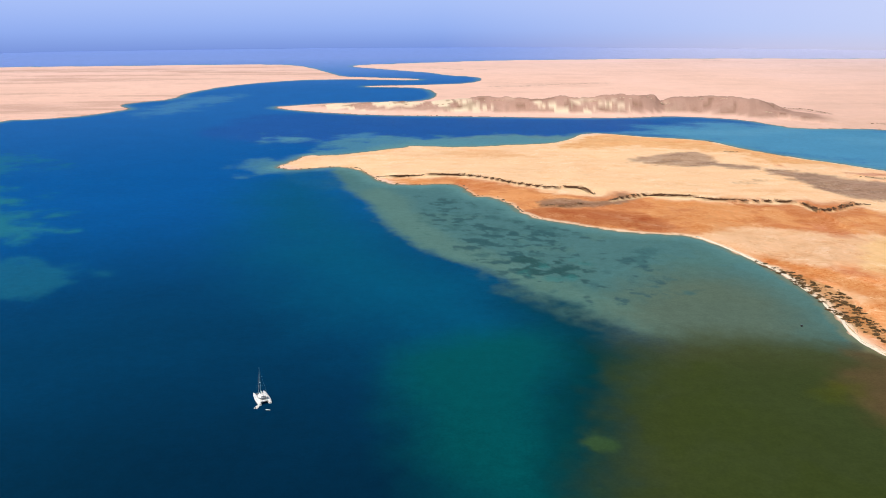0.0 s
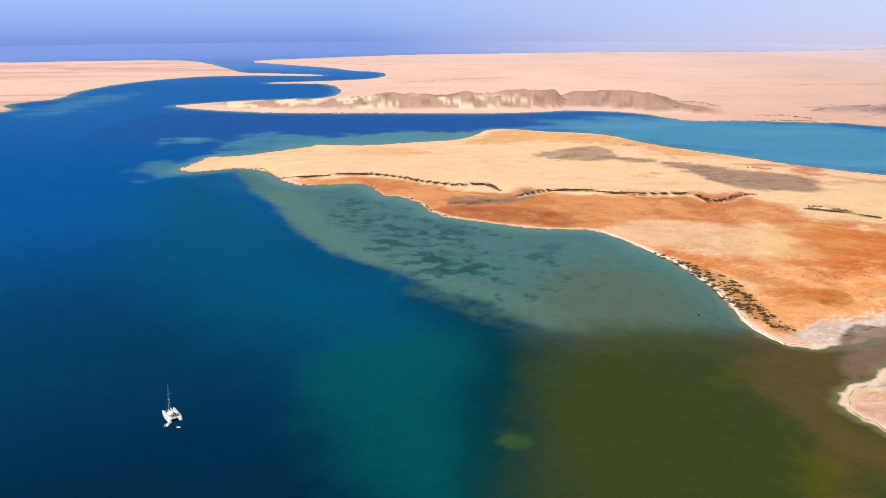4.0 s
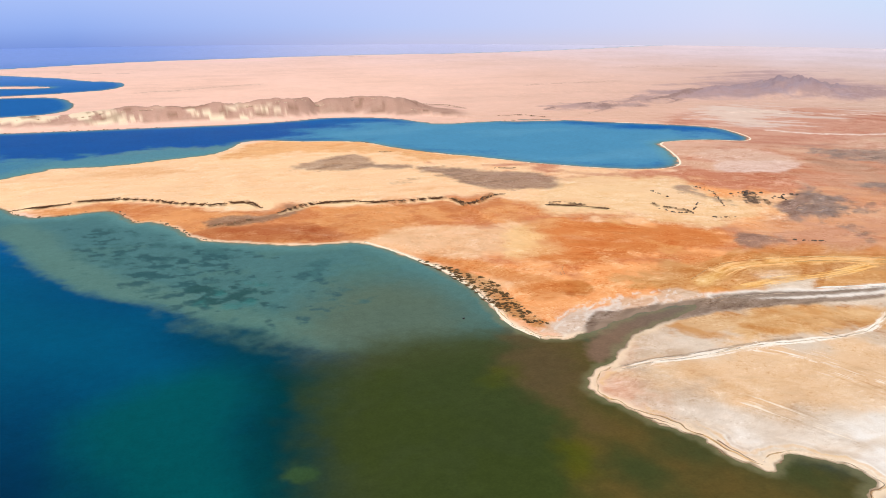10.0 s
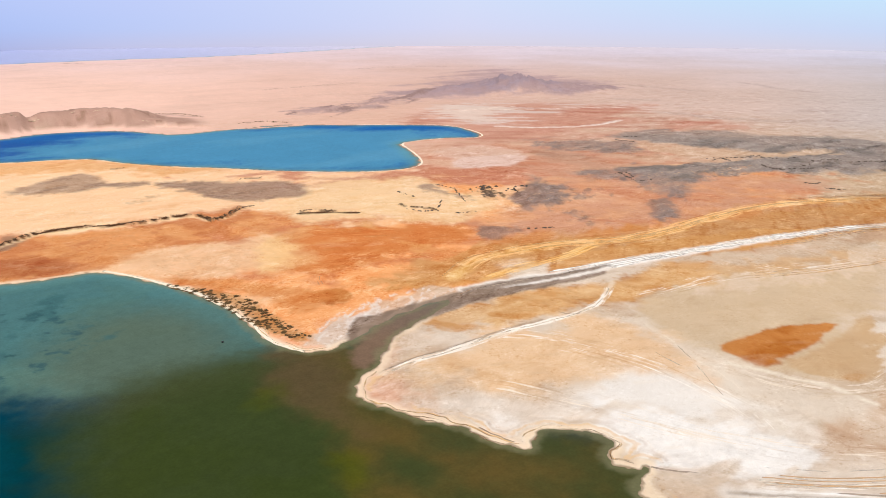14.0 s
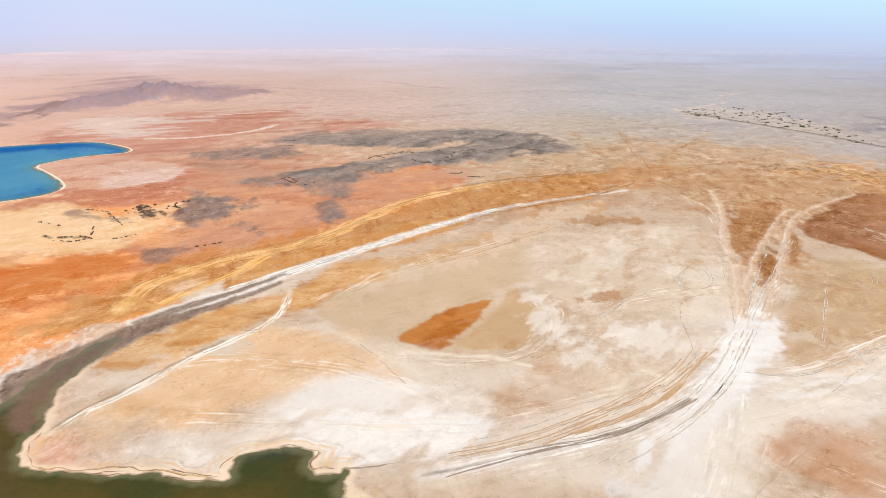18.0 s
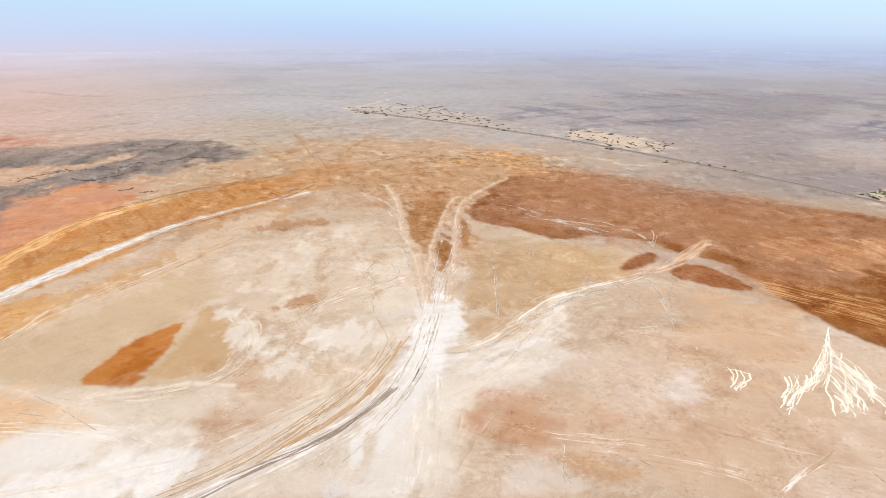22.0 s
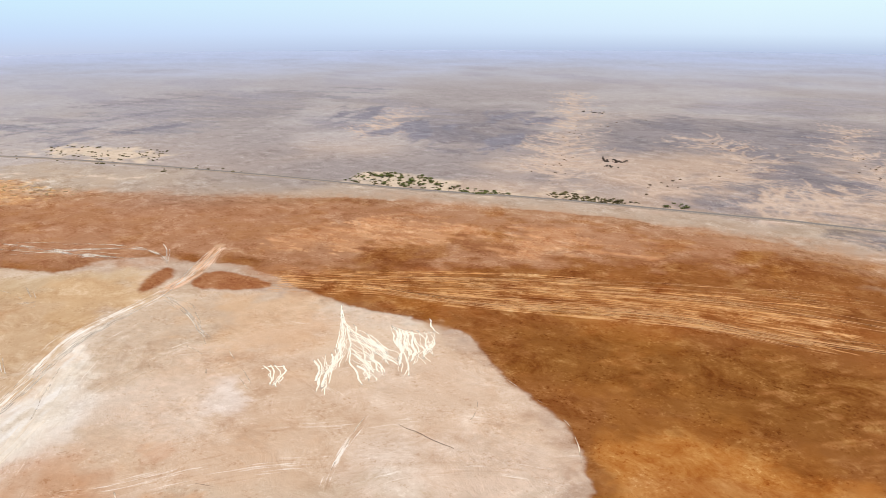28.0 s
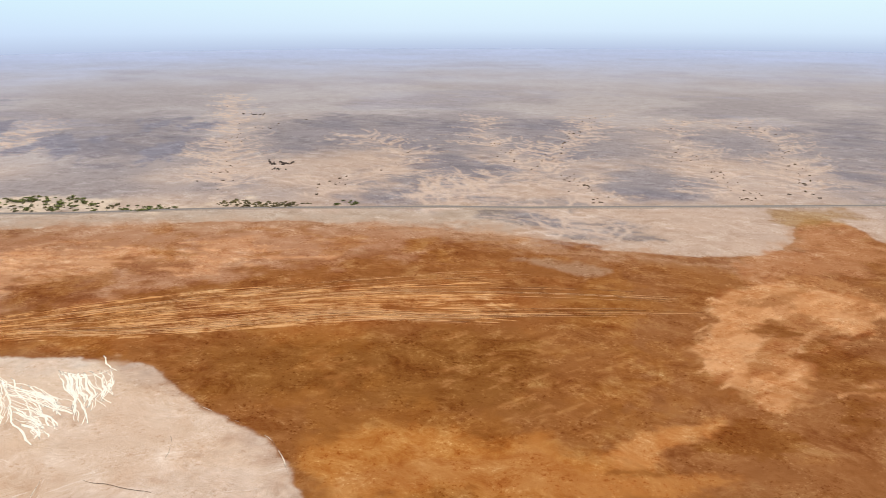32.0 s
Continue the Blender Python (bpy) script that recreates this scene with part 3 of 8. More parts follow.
PALE_LINES = [
    [(1201, -167), (1202, -189), (1188, -209)],
    [(1121, -266), (1108, -283), (1101, -301)],
    [(1076, -299), (1064, -315), (1061, -329)],
    [(1740, 139), (1798, 98), (1949, 50)],
    [(2091, 68), (2208, -7)],
]
CLUMPS = [(1115, -34), (1153, -115), (1161, -166), (1094, -197), (1031, -216), (1013, -169), (1065, -130), (1087, -77)]
PEACH_VEIL = [(915, 756), (935, 643), (919, 512), (900, 410), (987, 336), (837, 313), (751, 339), (632, 348), (560, 372), (501, 392), (463, 401)]
GREY_VEIL = [
    [(952, 784), (983, 728), (1011, 649), (960, 592), (924, 661), (895, 739)],
    [(806, 581), (827, 550), (805, 501), (762, 502), (775, 553)],
    [(800, 526), (848, 519), (844, 450), (804, 416), (745, 419), (740, 449), (751, 489)],
    [(727, 434), (740, 417), (657, 371), (642, 376), (663, 393)],
    [(730, 610), (721, 562), (697, 513), (629, 477), (591, 484), (581, 493)],
]
SWEEPS = [
    [(404, 196), (392, 165), (392, 129), (404, 102)],
    [(372, 163), (354, 138), (337, 123)],
    [(315, 99), (338, 81), (368, 60), (397, 37), (426, 17), (464, 5)],
    [(303, 98), (329, 65), (349, 43), (379, 20), (414, 5), (443, -2)],
    [(547, 139), (494, 116), (471, 99), (438, 79)],
    [(328, 100), (346, 83), (380, 56), (407, 38)],
    [(505, 84), (533, 71), (564, 51)],
    [(517, 39), (561, 22), (580, 5)],
    [(405, 222), (378, 184), (347, 151)],
    [(470, 81), (446, 56), (455, 38)],
]
SWEEPS_B = [
    [(531, -99), (562, -126), (576, -161), (587, -188), (610, -211)],
    [(454, -38), (480, -62), (522, -89)],
    [(505, -97), (464, -74), (413, -52)],
    [(518, 78), (545, 61), (566, 50)],
    [(537, 39), (565, 19), (581, 2)],
    [(576, 31), (605, 26), (579, 16), (581, 2)],
    [(520, -63), (593, -69), (637, -72)],
    [(641, -95), (615, -99), (627, -106)],
    [(581, -186), (541, -187), (500, -182), (477, -180)],
    [(564, -193), (521, -192)],
    [(488, -164), (463, -167), (451, -168)],
    [(424, -155), (439, -163)],
]
SWEEPS_C = [
    [(401, -32), (457, -63), (509, -95)],
    [(373, -38), (423, -65), (467, -95)],
    [(407, -39), (364, -25), (324, -16)],
    [(304, -19), (340, -34), (376, -51)],
    [(396, -54), (436, -77), (466, -102)],
]
GREY_LINES = [
    [(300, 97), (320, 76), (334, 58), (356, 33), (384, 16), (411, 3)],
    [(393, 307), (388, 285), (407, 280)],
    [(286, 130), (274, 147), (271, 158)],
]
CRACKS = [
    [(304, -214), (285, -217), (267, -221)],
    [(321, -107), (311, -114)],
    [(603, -299), (616, -283)],
]
TYRE_LINES = [
    [(330, -70), (310, -69), (291, -69)],
    [(330, -72), (310, -71), (291, -71)],
    [(308, -96), (287, -86)],
    [(308, -98), (286, -87)],
    [(456, -179), (412, -172), (381, -167)],
]
RUTS = [
    [(557, -278), (464, -385), (354, -467), (194, -556)],
    [(529, -294), (455, -354), (366, -414), (267, -483)],
    [(462, -325), (393, -381), (327, -432), (226, -486), (172, -503)],
    [(524, -335), (438, -424), (295, -529), (205, -584)],
    [(435, -338), (354, -401), (289, -447)],
    [(415, -402), (312, -480), (184, -530)],
    [(289, -461), (229, -490), (177, -513)],
    [(542, -324), (466, -417), (376, -493)],
    [(481, -339), (387, -437), (285, -513)],
]
COMB_HEADS = [
    [(440, -266), (416, -253), (380, -236)],
    [(445, -265), (412, -240), (402, -219)],
    [(420, -290), (405, -296), (390, -308)],
    [(418, -187), (416, -196), (411, -201)],
    [(473, -283), (458, -275), (438, -265)],
]
COMB_TAILS = [
    [(382, -262), (368, -248), (352, -228)],
    [(389, -224), (366, -202), (369, -201)],
    [(371, -260), (348, -253), (363, -280)],
    [(391, -182), (383, -182), (384, -180)],
    [(424, -251), (402, -235), (391, -222)],
]
MID_SEA = [(-203, 792), (-142, 851), (-38, 594), (41, 461), (82, 389), (33, 360), (-26, 390), (-95, 463), (-157, 579)]
TONGUES = [
    [(763, 0), (774, -22), (722, -39), (633, -31), (610, -20), (667, -7)],
    [(778, -47), (766, -55), (665, -47), (671, -43)],
    [(876, 8), (914, -38), (831, -47), (756, -22), (775, 0)],
]
BAY_FLAT = [(1098, 1166), (1215, 1183), (1316, 1127), (1344, 978), (1232, 976), (1139, 979), (1018, 922), (994, 985), (1009, 1049)]
SHORE_ROAD = [(1008, 916), (1042, 863), (1097, 824), (1161, 805), (1236, 813)]
FAN_DOTS = [(1281, 268), (1298, 140), (1319, 10), (1272, -87), (1127, -80), (1040, 38), (931, 130), (861, 183), (1008, 224)]
LOBE_WHITE = [(298, 240), (330, 214), (362, 175), (375, 134), (414, 76), (464, 33), (510, -3), (436, -7), (390, 8), (350, 24), (296, -6), (275, 116), (276, 170), (284, 202)]
BROWN_TOP = [(1048, -157), (976, -268), (846, -393), (765, -501), (632, -566), (495, -644), (392, -691), (255, -706)]
PEACH = [(244, 299), (265, 298), (292, 295), (335, 289), (380, 279), (410, 254), (399, 214), (379, 166), (344, 192), (309, 222), (281, 245), (263, 275), (242, 285)]
LOBE_EAST = [(442, -41), (485, -94), (537, -167), (525, -217), (425, -203), (329, -148), (327, -82), (340, -46), (371, -31)]
NORTH_BANK = [(413, 395), (443, 385), (505, 361), (574, 328), (659, 288), (743, 231), (862, 141), (1000, 164), (923, 248), (779, 305), (692, 331), (587, 362), (528, 401), (485, 418), (454, 430)]
SOUTH_BANK = [(379, 335), (407, 317), (459, 301), (513, 287), (572, 267), (654, 226), (768, 177), (840, 138), (781, 128), (640, 200), (540, 244), (486, 268), (433, 277), (385, 301), (346, 309)]
FAN_PINK = [(517, -202), (449, -286), (375, -311), (302, -294), (237, -273), (197, -243), (318, -94), (398, -93)]
FAN_EDGE = [(1104, -35), (1123, -91), (1107, -152), (1068, -192), (1019, -232)]
RUT_LINE = [(587, -257), (524, -312), (465, -362), (374, -423), (287, -479), (235, -501), (181, -523)]
BROWN_LINE = [(716, -258), (666, -335), (538, -446), (414, -542), (309, -597), (226, -634)]
BROWN_NEAR_LINE = [(347, -316), (302, -344), (238, -373), (181, -399), (136, -414)]
FAN_FLOWS = [
    [(612, -15), (712, -2), (809, 10), (916, 39), (1030, 102), (1082, 173)],
    [(613, -22), (757, -28), (914, -39), (1103, -27)],
    [(630, -31), (761, -50), (891, -82), (1008, -168), (1019, -232)],
]
LOBE_FLOWS = [
    [(273, 269), (285, 243), (297, 210), (311, 159), (326, 118), (355, 84), (394, 43), (437, 13), (489, -3)],
    [(327, 307), (352, 272), (362, 215), (362, 172), (349, 137), (334, 120)],
    [(659, 195), (594, 226), (539, 252), (481, 266), (443, 275)],
    [(379, -5), (397, -35), (438, -64), (485, -91), (529, -120)],
    [(296, -1), (333, -5), (379, -9), (421, -11)],
    [(531, 72), (553, 49), (577, 24), (595, -2)],
    [(392, 185), (393, 147), (408, 116), (435, 102), (491, 106), (522, 126)],
    [(351, -49), (339, -72), (334, -96), (326, -131)],
]
LOBE_FLOWS_B = [
    [(527, 136), (472, 96), (426, 65), (420, 40), (443, 15), (491, -3)],
    [(685, 181), (744, 147), (765, 79), (795, 26)],
    [(516, 96), (549, 62), (575, 23), (609, 2)],
    [(332, -22), (333, -61), (327, -103), (312, -142), (288, -176)],
    [(435, -81), (460, -124), (479, -171), (474, -233), (440, -281)],
]
LOBE_FLOWS_C = [
    [(378, -36), (425, -60), (470, -89), (515, -125), (541, -173)],
    [(357, -109), (350, -152), (321, -187), (300, -232), (264, -258)],
    [(485, -120), (468, -169), (416, -204), (339, -205)],
    [(269, -155), (264, -190), (244, -223), (213, -246)],
]
SAND_FLOWS = [
    [(352, 620), (412, 532), (488, 465), (603, 411), (751, 388), (897, 344)],
    [(484, 831), (557, 751), (638, 661), (781, 599), (887, 564)],
    [(311, 379), (411, 394), (504, 367), (626, 324), (745, 278), (869, 196)],
]
SAND_FLOWS_B = [
    [(89, 827), (178, 798), (293, 801), (400, 685), (457, 567), (542, 529), (725, 499), (1045, 414)],
    [(131, 962), (238, 916), (359, 802), (469, 681)],
    [(389, 413), (505, 398), (612, 358), (803, 311)],
]
THIN_LINES = [
    [(682, -44), (720, -52), (785, -60)],
    [(621, -71), (567, -66), (525, -62)],
    [(504, -94), (546, -123), (573, -176), (602, -205)],
    [(610, -211), (633, -227), (656, -260)],
    [(581, -191), (541, -189), (500, -182), (477, -180)],
    [(826, -92), (775, -134), (731, -173), (676, -213)],
    [(805, -110), (768, -154), (716, -194), (694, -220)],
    [(345, -77), (321, -73), (307, -72)],
    [(454, -38), (481, -69), (525, -93)],
    [(382, 223), (377, 208), (373, 190)],
    [(553, 49), (576, 29)],
    [(513, 78), (545, 61), (562, 52)],
    [(715, -79), (679, -83)],
    [(641, -95), (624, -105)],
]
TEAL_GLOW = [(-28, 363), (1, 397), (49, 405), (67, 384), (52, 309), (52, 272), (49, 235), (11, 237), (-15, 285)]
TEAL_DARK = [(61, 377), (94, 386), (111, 362), (89, 306), (79, 270), (66, 233), (46, 235), (47, 281)]
OLIVE_MAIN = [(104, 353), (88, 307), (77, 270), (65, 239), (54, 207), (157, 197), (262, 304), (250, 342), (211, 362), (152, 370)]
OLIVE_TOP = [(95, 340), (95, 389), (120, 388), (178, 395), (211, 389), (221, 358), (250, 342), (204, 298), (131, 314)]
SHELF_MURK = [(98, 432), (134, 494), (173, 503), (208, 488), (216, 443), (213, 393), (170, 376), (114, 388)]
SMUDGE_GREEN = [(176, 331), (194, 336), (189, 315), (177, 308), (169, 314)]
SMUDGE_YELLOW = [(173, 263), (187, 253), (179, 231), (165, 232)]
MUDDY_WATER = [(213, 365), (225, 343), (250, 342), (209, 278), (191, 289), (190, 321)]
SHELF_RIM = [(-201, 877), (-153, 836), (-105, 743), (-73, 680), (-65, 623), (-40, 572), (-14, 537), (10, 506), (28, 475), (55, 453), (70, 433), (85, 419), (98, 402), (112, 405), (92, 438), (68, 467), (41, 495), (20, 541), (-14, 589), (-40, 652), (-49, 727), (-75, 779), (-115, 824)]
WEST_PATCH = [(-527, 780), (-440, 771), (-335, 635), (-329, 580), (-373, 550)]
WEST_PATCH_B = [(-667, 967), (-548, 999), (-478, 932), (-482, 861), (-558, 849)]
WEST_PATCH_C = [(-360, 529), (-291, 522), (-245, 508), (-252, 473), (-305, 453)]
WEST_FRINGE = [(-563, 1414), (-584, 1613), (-498, 1839), (-447, 1733), (-480, 1526), (-526, 1365)]
CHANNEL_SHOAL = [(-98, 1057), (11, 1152), (182, 1160), (192, 1093), (147, 1037), (39, 1018), (-64, 996)]
CHANNEL_STREAK = [(-285, 1128), (-254, 1152), (-201, 1126), (-227, 1097)]
CHANNEL_STREAK_B = [(-180, 1145), (-109, 1185), (-72, 1136), (-135, 1110)]
MESA_GREY = [(216, 947), (268, 963), (318, 1004), (334, 964), (335, 886), (289, 876), (222, 920)]
MESA_GREY_B = [(296, 927), (336, 910), (376, 879), (338, 859), (294, 892)]
MESA_GREY_C = [(359, 861), (388, 872), (436, 828), (504, 763), (464, 684), (405, 706), (381, 738), (367, 810)]
MESA_GREY_D = [(311, 797), (337, 815), (333, 796), (315, 788)]
FOOT_GREY = [(87, 718), (122, 729), (149, 718), (174, 735), (178, 713), (153, 693), (113, 685), (87, 690)]
RED_FOOT = [(72, 678), (92, 694), (160, 682), (191, 651), (196, 607), (142, 614), (85, 650)]
TONGUE_PALE = [(216, 623), (269, 610), (326, 580), (335, 556), (306, 516), (261, 510), (232, 530), (227, 587)]
TONGUE_SWIRL = [(326, 580), (357, 582), (339, 533), (302, 510), (287, 502), (312, 531)]
HILL_SHOULDER = [(1191, 1386), (1451, 1597), (1735, 1758), (2046, 1939), (2228, 1960), (1890, 1584), (1952, 1449), (1760, 1212), (1556, 1151), (1474, 1264), (1267, 1279)]
HILL_TAIL = [(856, 1297), (966, 1342), (1190, 1447), (1377, 1493), (1246, 1350), (1027, 1303), (851, 1257)]
BAY_SALT = [(1147, 1203), (1198, 1167), (1253, 1074), (1145, 1036), (1038, 966), (1027, 1029), (1068, 1109)]
BAY_STREAK = [(1178, 1079), (1251, 1031), (1332, 997), (1415, 914)]
BAY_STREAK_B = [(1114, 1114), (1183, 1111), (1263, 1097)]
PINK_PAN = [(710, 735), (773, 736), (829, 720), (817, 686), (760, 653), (708, 677), (682, 695)]
GREY_SLOPE = [(872, 736), (905, 713), (874, 615), (871, 568), (827, 557), (838, 653)]
RED_BAND = [(593, 752), (652, 715), (726, 693), (825, 688), (802, 643), (706, 616), (617, 655), (548, 698)]
DEEP_ORANGE = [(469, 447), (544, 407), (619, 370), (693, 359), (822, 319), (782, 304), (617, 321), (570, 342), (507, 392), (443, 418)]
RED_GLOW = [(620, 422), (752, 418), (825, 396), (914, 355), (836, 325), (703, 365), (627, 375)]
BLOCK_GREY = [(717, 434), (735, 416), (684, 381), (645, 370), (644, 385)]
BLOCK_GREY_B = [(493, 471), (521, 468), (519, 448), (492, 443), (481, 458)]
RIDGE_LOW = [(1095, 733), (1173, 692), (1226, 631), (1272, 494), (1188, 461), (1145, 589), (1059, 667)]
SAND_CURL = [(554, 651), (594, 664), (605, 636), (581, 582), (545, 569), (516, 554), (505, 583)]
ARC_GREY = [(311, 81), (323, 69), (332, 55), (344, 43), (360, 30), (382, 19), (398, 10)]
ARC_GREY_B = [(280, 109), (296, 94), (312, 79), (325, 64), (346, 46), (365, 29), (381, 19)]
ARC_OCHRE = [(316, 78), (344, 57), (367, 39), (390, 26), (428, 15), (464, 7)]
ARC_OCHRE_B = [(359, 58), (380, 40), (404, 26), (443, 14), (479, 2)]
ARC_PALE = [(314, 46), (351, 24), (390, 7), (440, -7), (514, -17)]
ARC_PALE_B = [(296, 115), (315, 89), (342, 67), (377, 45), (422, 23), (468, 14)]
WHITE_HEART = [(516, -4), (531, -18), (512, -33), (454, -27), (431, -13), (384, 4), (345, 19), (327, 29), (318, 36), (363, 25), (404, 7), (458, -4)]
WHITE_FLANK = [(396, -5), (421, -33), (468, -60), (498, -92), (486, -102), (430, -80), (389, -53), (378, -36), (334, -26), (297, -17), (299, -2)]
WHITE_SPOT = [(401, -143), (411, -164), (395, -172), (373, -160), (369, -135)]
PINK_BLOTCH = [(378, -34), (383, -55), (367, -68), (342, -62), (347, -41)]
PINK_BLOTCH_B = [(370, -92), (374, -111), (354, -115), (339, -98), (346, -90)]
LOOP = [(588, 35), (623, 34), (640, 23), (620, 11), (591, 9), (573, 22), (588, 35)]
FORK_BROWN = [(764, 5), (808, -6), (816, -43), (759, -28), (709, -18), (674, -6), (721, 1)]
FORK_BROWN_B = [(680, -25), (697, -37), (661, -38), (600, -28), (615, -22)]
FORK_BROWN_C = [(751, -52), (755, -59), (694, -54), (677, -47)]
OCHRE_FLAT = [(659, -49), (670, -96), (617, -118), (537, -95), (477, -61), (453, -36), (511, -37)]
STREAK_BROWN = [(734, 155), (766, 139), (783, 108), (763, 79), (746, 104), (722, 137)]
STREAK_BROWN_B = [(515, 100), (546, 89), (549, 73), (522, 78)]
HALO_TAN = [(538, 152), (514, 129), (470, 109), (426, 108), (416, 136), (419, 158), (455, 150), (498, 147)]
SALT_DRIFT = [(503, 116), (481, 98), (436, 74), (391, 56), (346, 62), (352, 98), (374, 144), (384, 175), (398, 180), (398, 137), (408, 101), (416, 87), (456, 100)]
FORK_LEFT = [(515, -8), (589, -2), (667, 4), (743, 11), (825, 23), (923, 28)]
FORK_LEFT_B = [(675, 4), (800, 18), (862, 43), (904, 61)]
FORK_RIGHT = [(514, -17), (586, -27), (644, -37), (735, -47), (821, -59), (873, -79), (955, -121)]
FORK_MID = [(528, -14), (587, -17), (663, -24), (737, -35)]
EAST_TRACK = [(443, -14), (445, -42), (483, -73), (526, -105), (553, -142), (577, -186), (624, -224), (682, -275)]
EAST_TRACK_B = [(779, -114), (759, -157), (740, -194), (709, -226), (652, -220)]
EAST_TRACK_C = [(832, -113), (777, -142), (728, -173), (693, -199)]
EAST_FEEDER = [(577, -186), (537, -187), (491, -180), (475, -180)]
BANK_LINES = [(642, 271), (685, 250), (754, 232), (803, 201), (852, 159), (922, 125), (984, 111)]
BANK_LINES_B = [(799, 330), (865, 303), (921, 265), (965, 210), (1025, 151)]
BANK_LINES_C = [(551, 237), (582, 217), (618, 199), (675, 177), (724, 153), (769, 118)]
PLAIN_LOW = [(227, -281), (220, -323), (168, -335), (131, -340), (88, -349), (58, -347), (30, -339), (28, -326), (189, -247)]
PLAIN_PEACH = [(77, -367), (45, -405), (27, -404), (40, -373), (58, -347), (72, -345)]
RUT_A = [(510, -315), (439, -352), (378, -400), (318, -459), (239, -480), (160, -527), (63, -568)]
RUT_B = [(482, -364), (418, -414), (337, -488), (264, -531), (173, -568), (88, -595)]
RUT_C = [(535, -319), (469, -388), (404, -456), (337, -516), (270, -568), (212, -600)]
RUT_D = [(505, -322), (428, -355), (357, -405), (296, -457), (241, -476), (172, -501)]
SWIRL_A = [(70, -618), (31, -660), (-11, -688), (16, -631), (54, -592)]
SWIRL_B = [(60, -523), (62, -588), (35, -608), (6, -596), (21, -542), (35, -495), (22, -466), (10, -441), (29, -447), (50, -479)]
SWIRL_C = [(20, -451), (8, -508), (-4, -534), (-12, -509), (-2, -446), (3, -430)]
SWIRL_D = [(-3, -684), (-48, -662), (-58, -627), (-55, -569), (-25, -587), (-1, -612)]
SWIRL_E = [(1, -494), (-25, -502), (-52, -498), (-52, -482), (-19, -478)]
TOP_PALE = [(582, -459), (574, -511), (528, -523), (472, -531), (459, -492), (501, -455)]
TOP_PALE_B = [(685, -437), (629, -454), (578, -443), (611, -418), (646, -410)]
TOP_PALE_C = [(659, -296), (689, -387), (665, -471), (577, -524), (517, -499), (551, -428), (605, -362)]
TOP_PALE_D = [(562, -542), (506, -576), (449, -552), (477, -504)]
DARK_A = [(624, -395), (533, -423), (491, -392), (527, -354), (562, -351)]
DARK_B = [(575, -471), (544, -496), (490, -477), (509, -443), (536, -438)]
DARK_C = [(373, -350), (301, -406), (195, -458), (134, -447), (145, -375), (241, -343), (291, -326), (319, -313)]
DARK_D = [(355, -319), (301, -400), (219, -471), (165, -484), (122, -379), (172, -352), (239, -347), (286, -301)]
FAN_RAYS = [
    [(1002, 113), (1130, 189), (1349, 281)],
    [(1019, 107), (1221, 160), (1402, 210)],
    [(1029, 101), (1211, 91), (1415, 54)],
    [(983, 104), (1071, 66), (1129, 21), (1191, -56)],
    [(963, 82), (926, 46), (908, 27)],
    [(948, 87), (1007, 20), (1032, -71), (968, -125)],
    [(985, 118), (977, 179), (956, 261)],
    [(922, 125), (916, 188), (857, 248)],
    [(979, 76), (950, -9), (895, -68)],
]
STONES_NEAR = [
    [(1223, -909), (1351, -1101), (1250, -1266), (1049, -1101), (912, -980), (940, -838), (1039, -816)],
    [(937, -1081), (1027, -1351), (867, -1512), (657, -1488), (552, -1265), (418, -1064), (367, -1032), (381, -891), (433, -776), (512, -769), (533, -908), (549, -1079), (668, -1142), (719, -998), (835, -1017)],
    [(598, -1516), (494, -1537), (419, -1294), (366, -1320), (309, -1141), (356, -1037), (437, -1173)],
    [(278, -1084), (229, -1155), (145, -1083), (95, -971), (233, -891)],
]
STONES_WEST = [
    [(207, -1319), (177, -1424), (91, -1399), (50, -1231), (125, -1225)],
    [(328, -752), (286, -800), (251, -834), (211, -798), (167, -756), (123, -747), (166, -726), (204, -721), (272, -743)],
    [(24, -1761), (-114, -1924), (-76, -1054), (-2, -1095)],
    [(410, -819), (343, -875), (267, -888), (257, -855), (383, -794)],
]
STONES_FAR = [
    [(1280, -1191), (1283, -1250), (1087, -1190), (1103, -1084)],
    [(1905, -498), (2047, -647), (1996, -837), (1805, -936), (1757, -763), (1768, -580)],
    [(1607, -514), (1679, -611), (1604, -656), (1480, -615), (1455, -526)],
    [(1395, -851), (1501, -1071), (1373, -1139), (1175, -946), (1156, -799)],
    [(2066, -514), (2144, -797), (2055, -960), (1931, -750), (1854, -518)],
    [(1884, -299), (1754, -545), (1834, -859), (1724, -936), (1642, -718), (1637, -458)],
    [(1450, -815), (1519, -967), (1507, -1051), (1361, -870), (1272, -739)],
]
WASHES_A = [
    [(1502, -1689), (1036, -1189), (873, -963), (762, -851), (663, -696)],
    [(546, -753), (584, -859), (557, -950), (605, -1092), (762, -1201)],
    [(682, -1546), (529, -1241), (398, -1064), (313, -1014), (256, -934), (226, -870)],
    [(472, -1646), (390, -1393), (401, -1290), (393, -1171), (356, -1084)],
    [(258, -1649), (224, -1311), (155, -1152), (94, -1020), (27, -1004)],
    [(183, -1713), (86, -1510), (40, -1286), (25, -1128), (7, -1014)],
]
WASHES_B = [
    [(461, -784), (439, -846), (427, -888), (388, -888), (402, -980)],
    [(227, -712), (236, -766), (246, -808), (262, -829)],
    [(166, -730), (199, -764), (224, -811)],
    [(397, -743), (393, -803), (379, -879), (397, -946)],
    [(660, -726), (863, -959), (1164, -1308), (1392, -1607)],
    [(1154, -749), (1306, -917), (1483, -1092)],
]
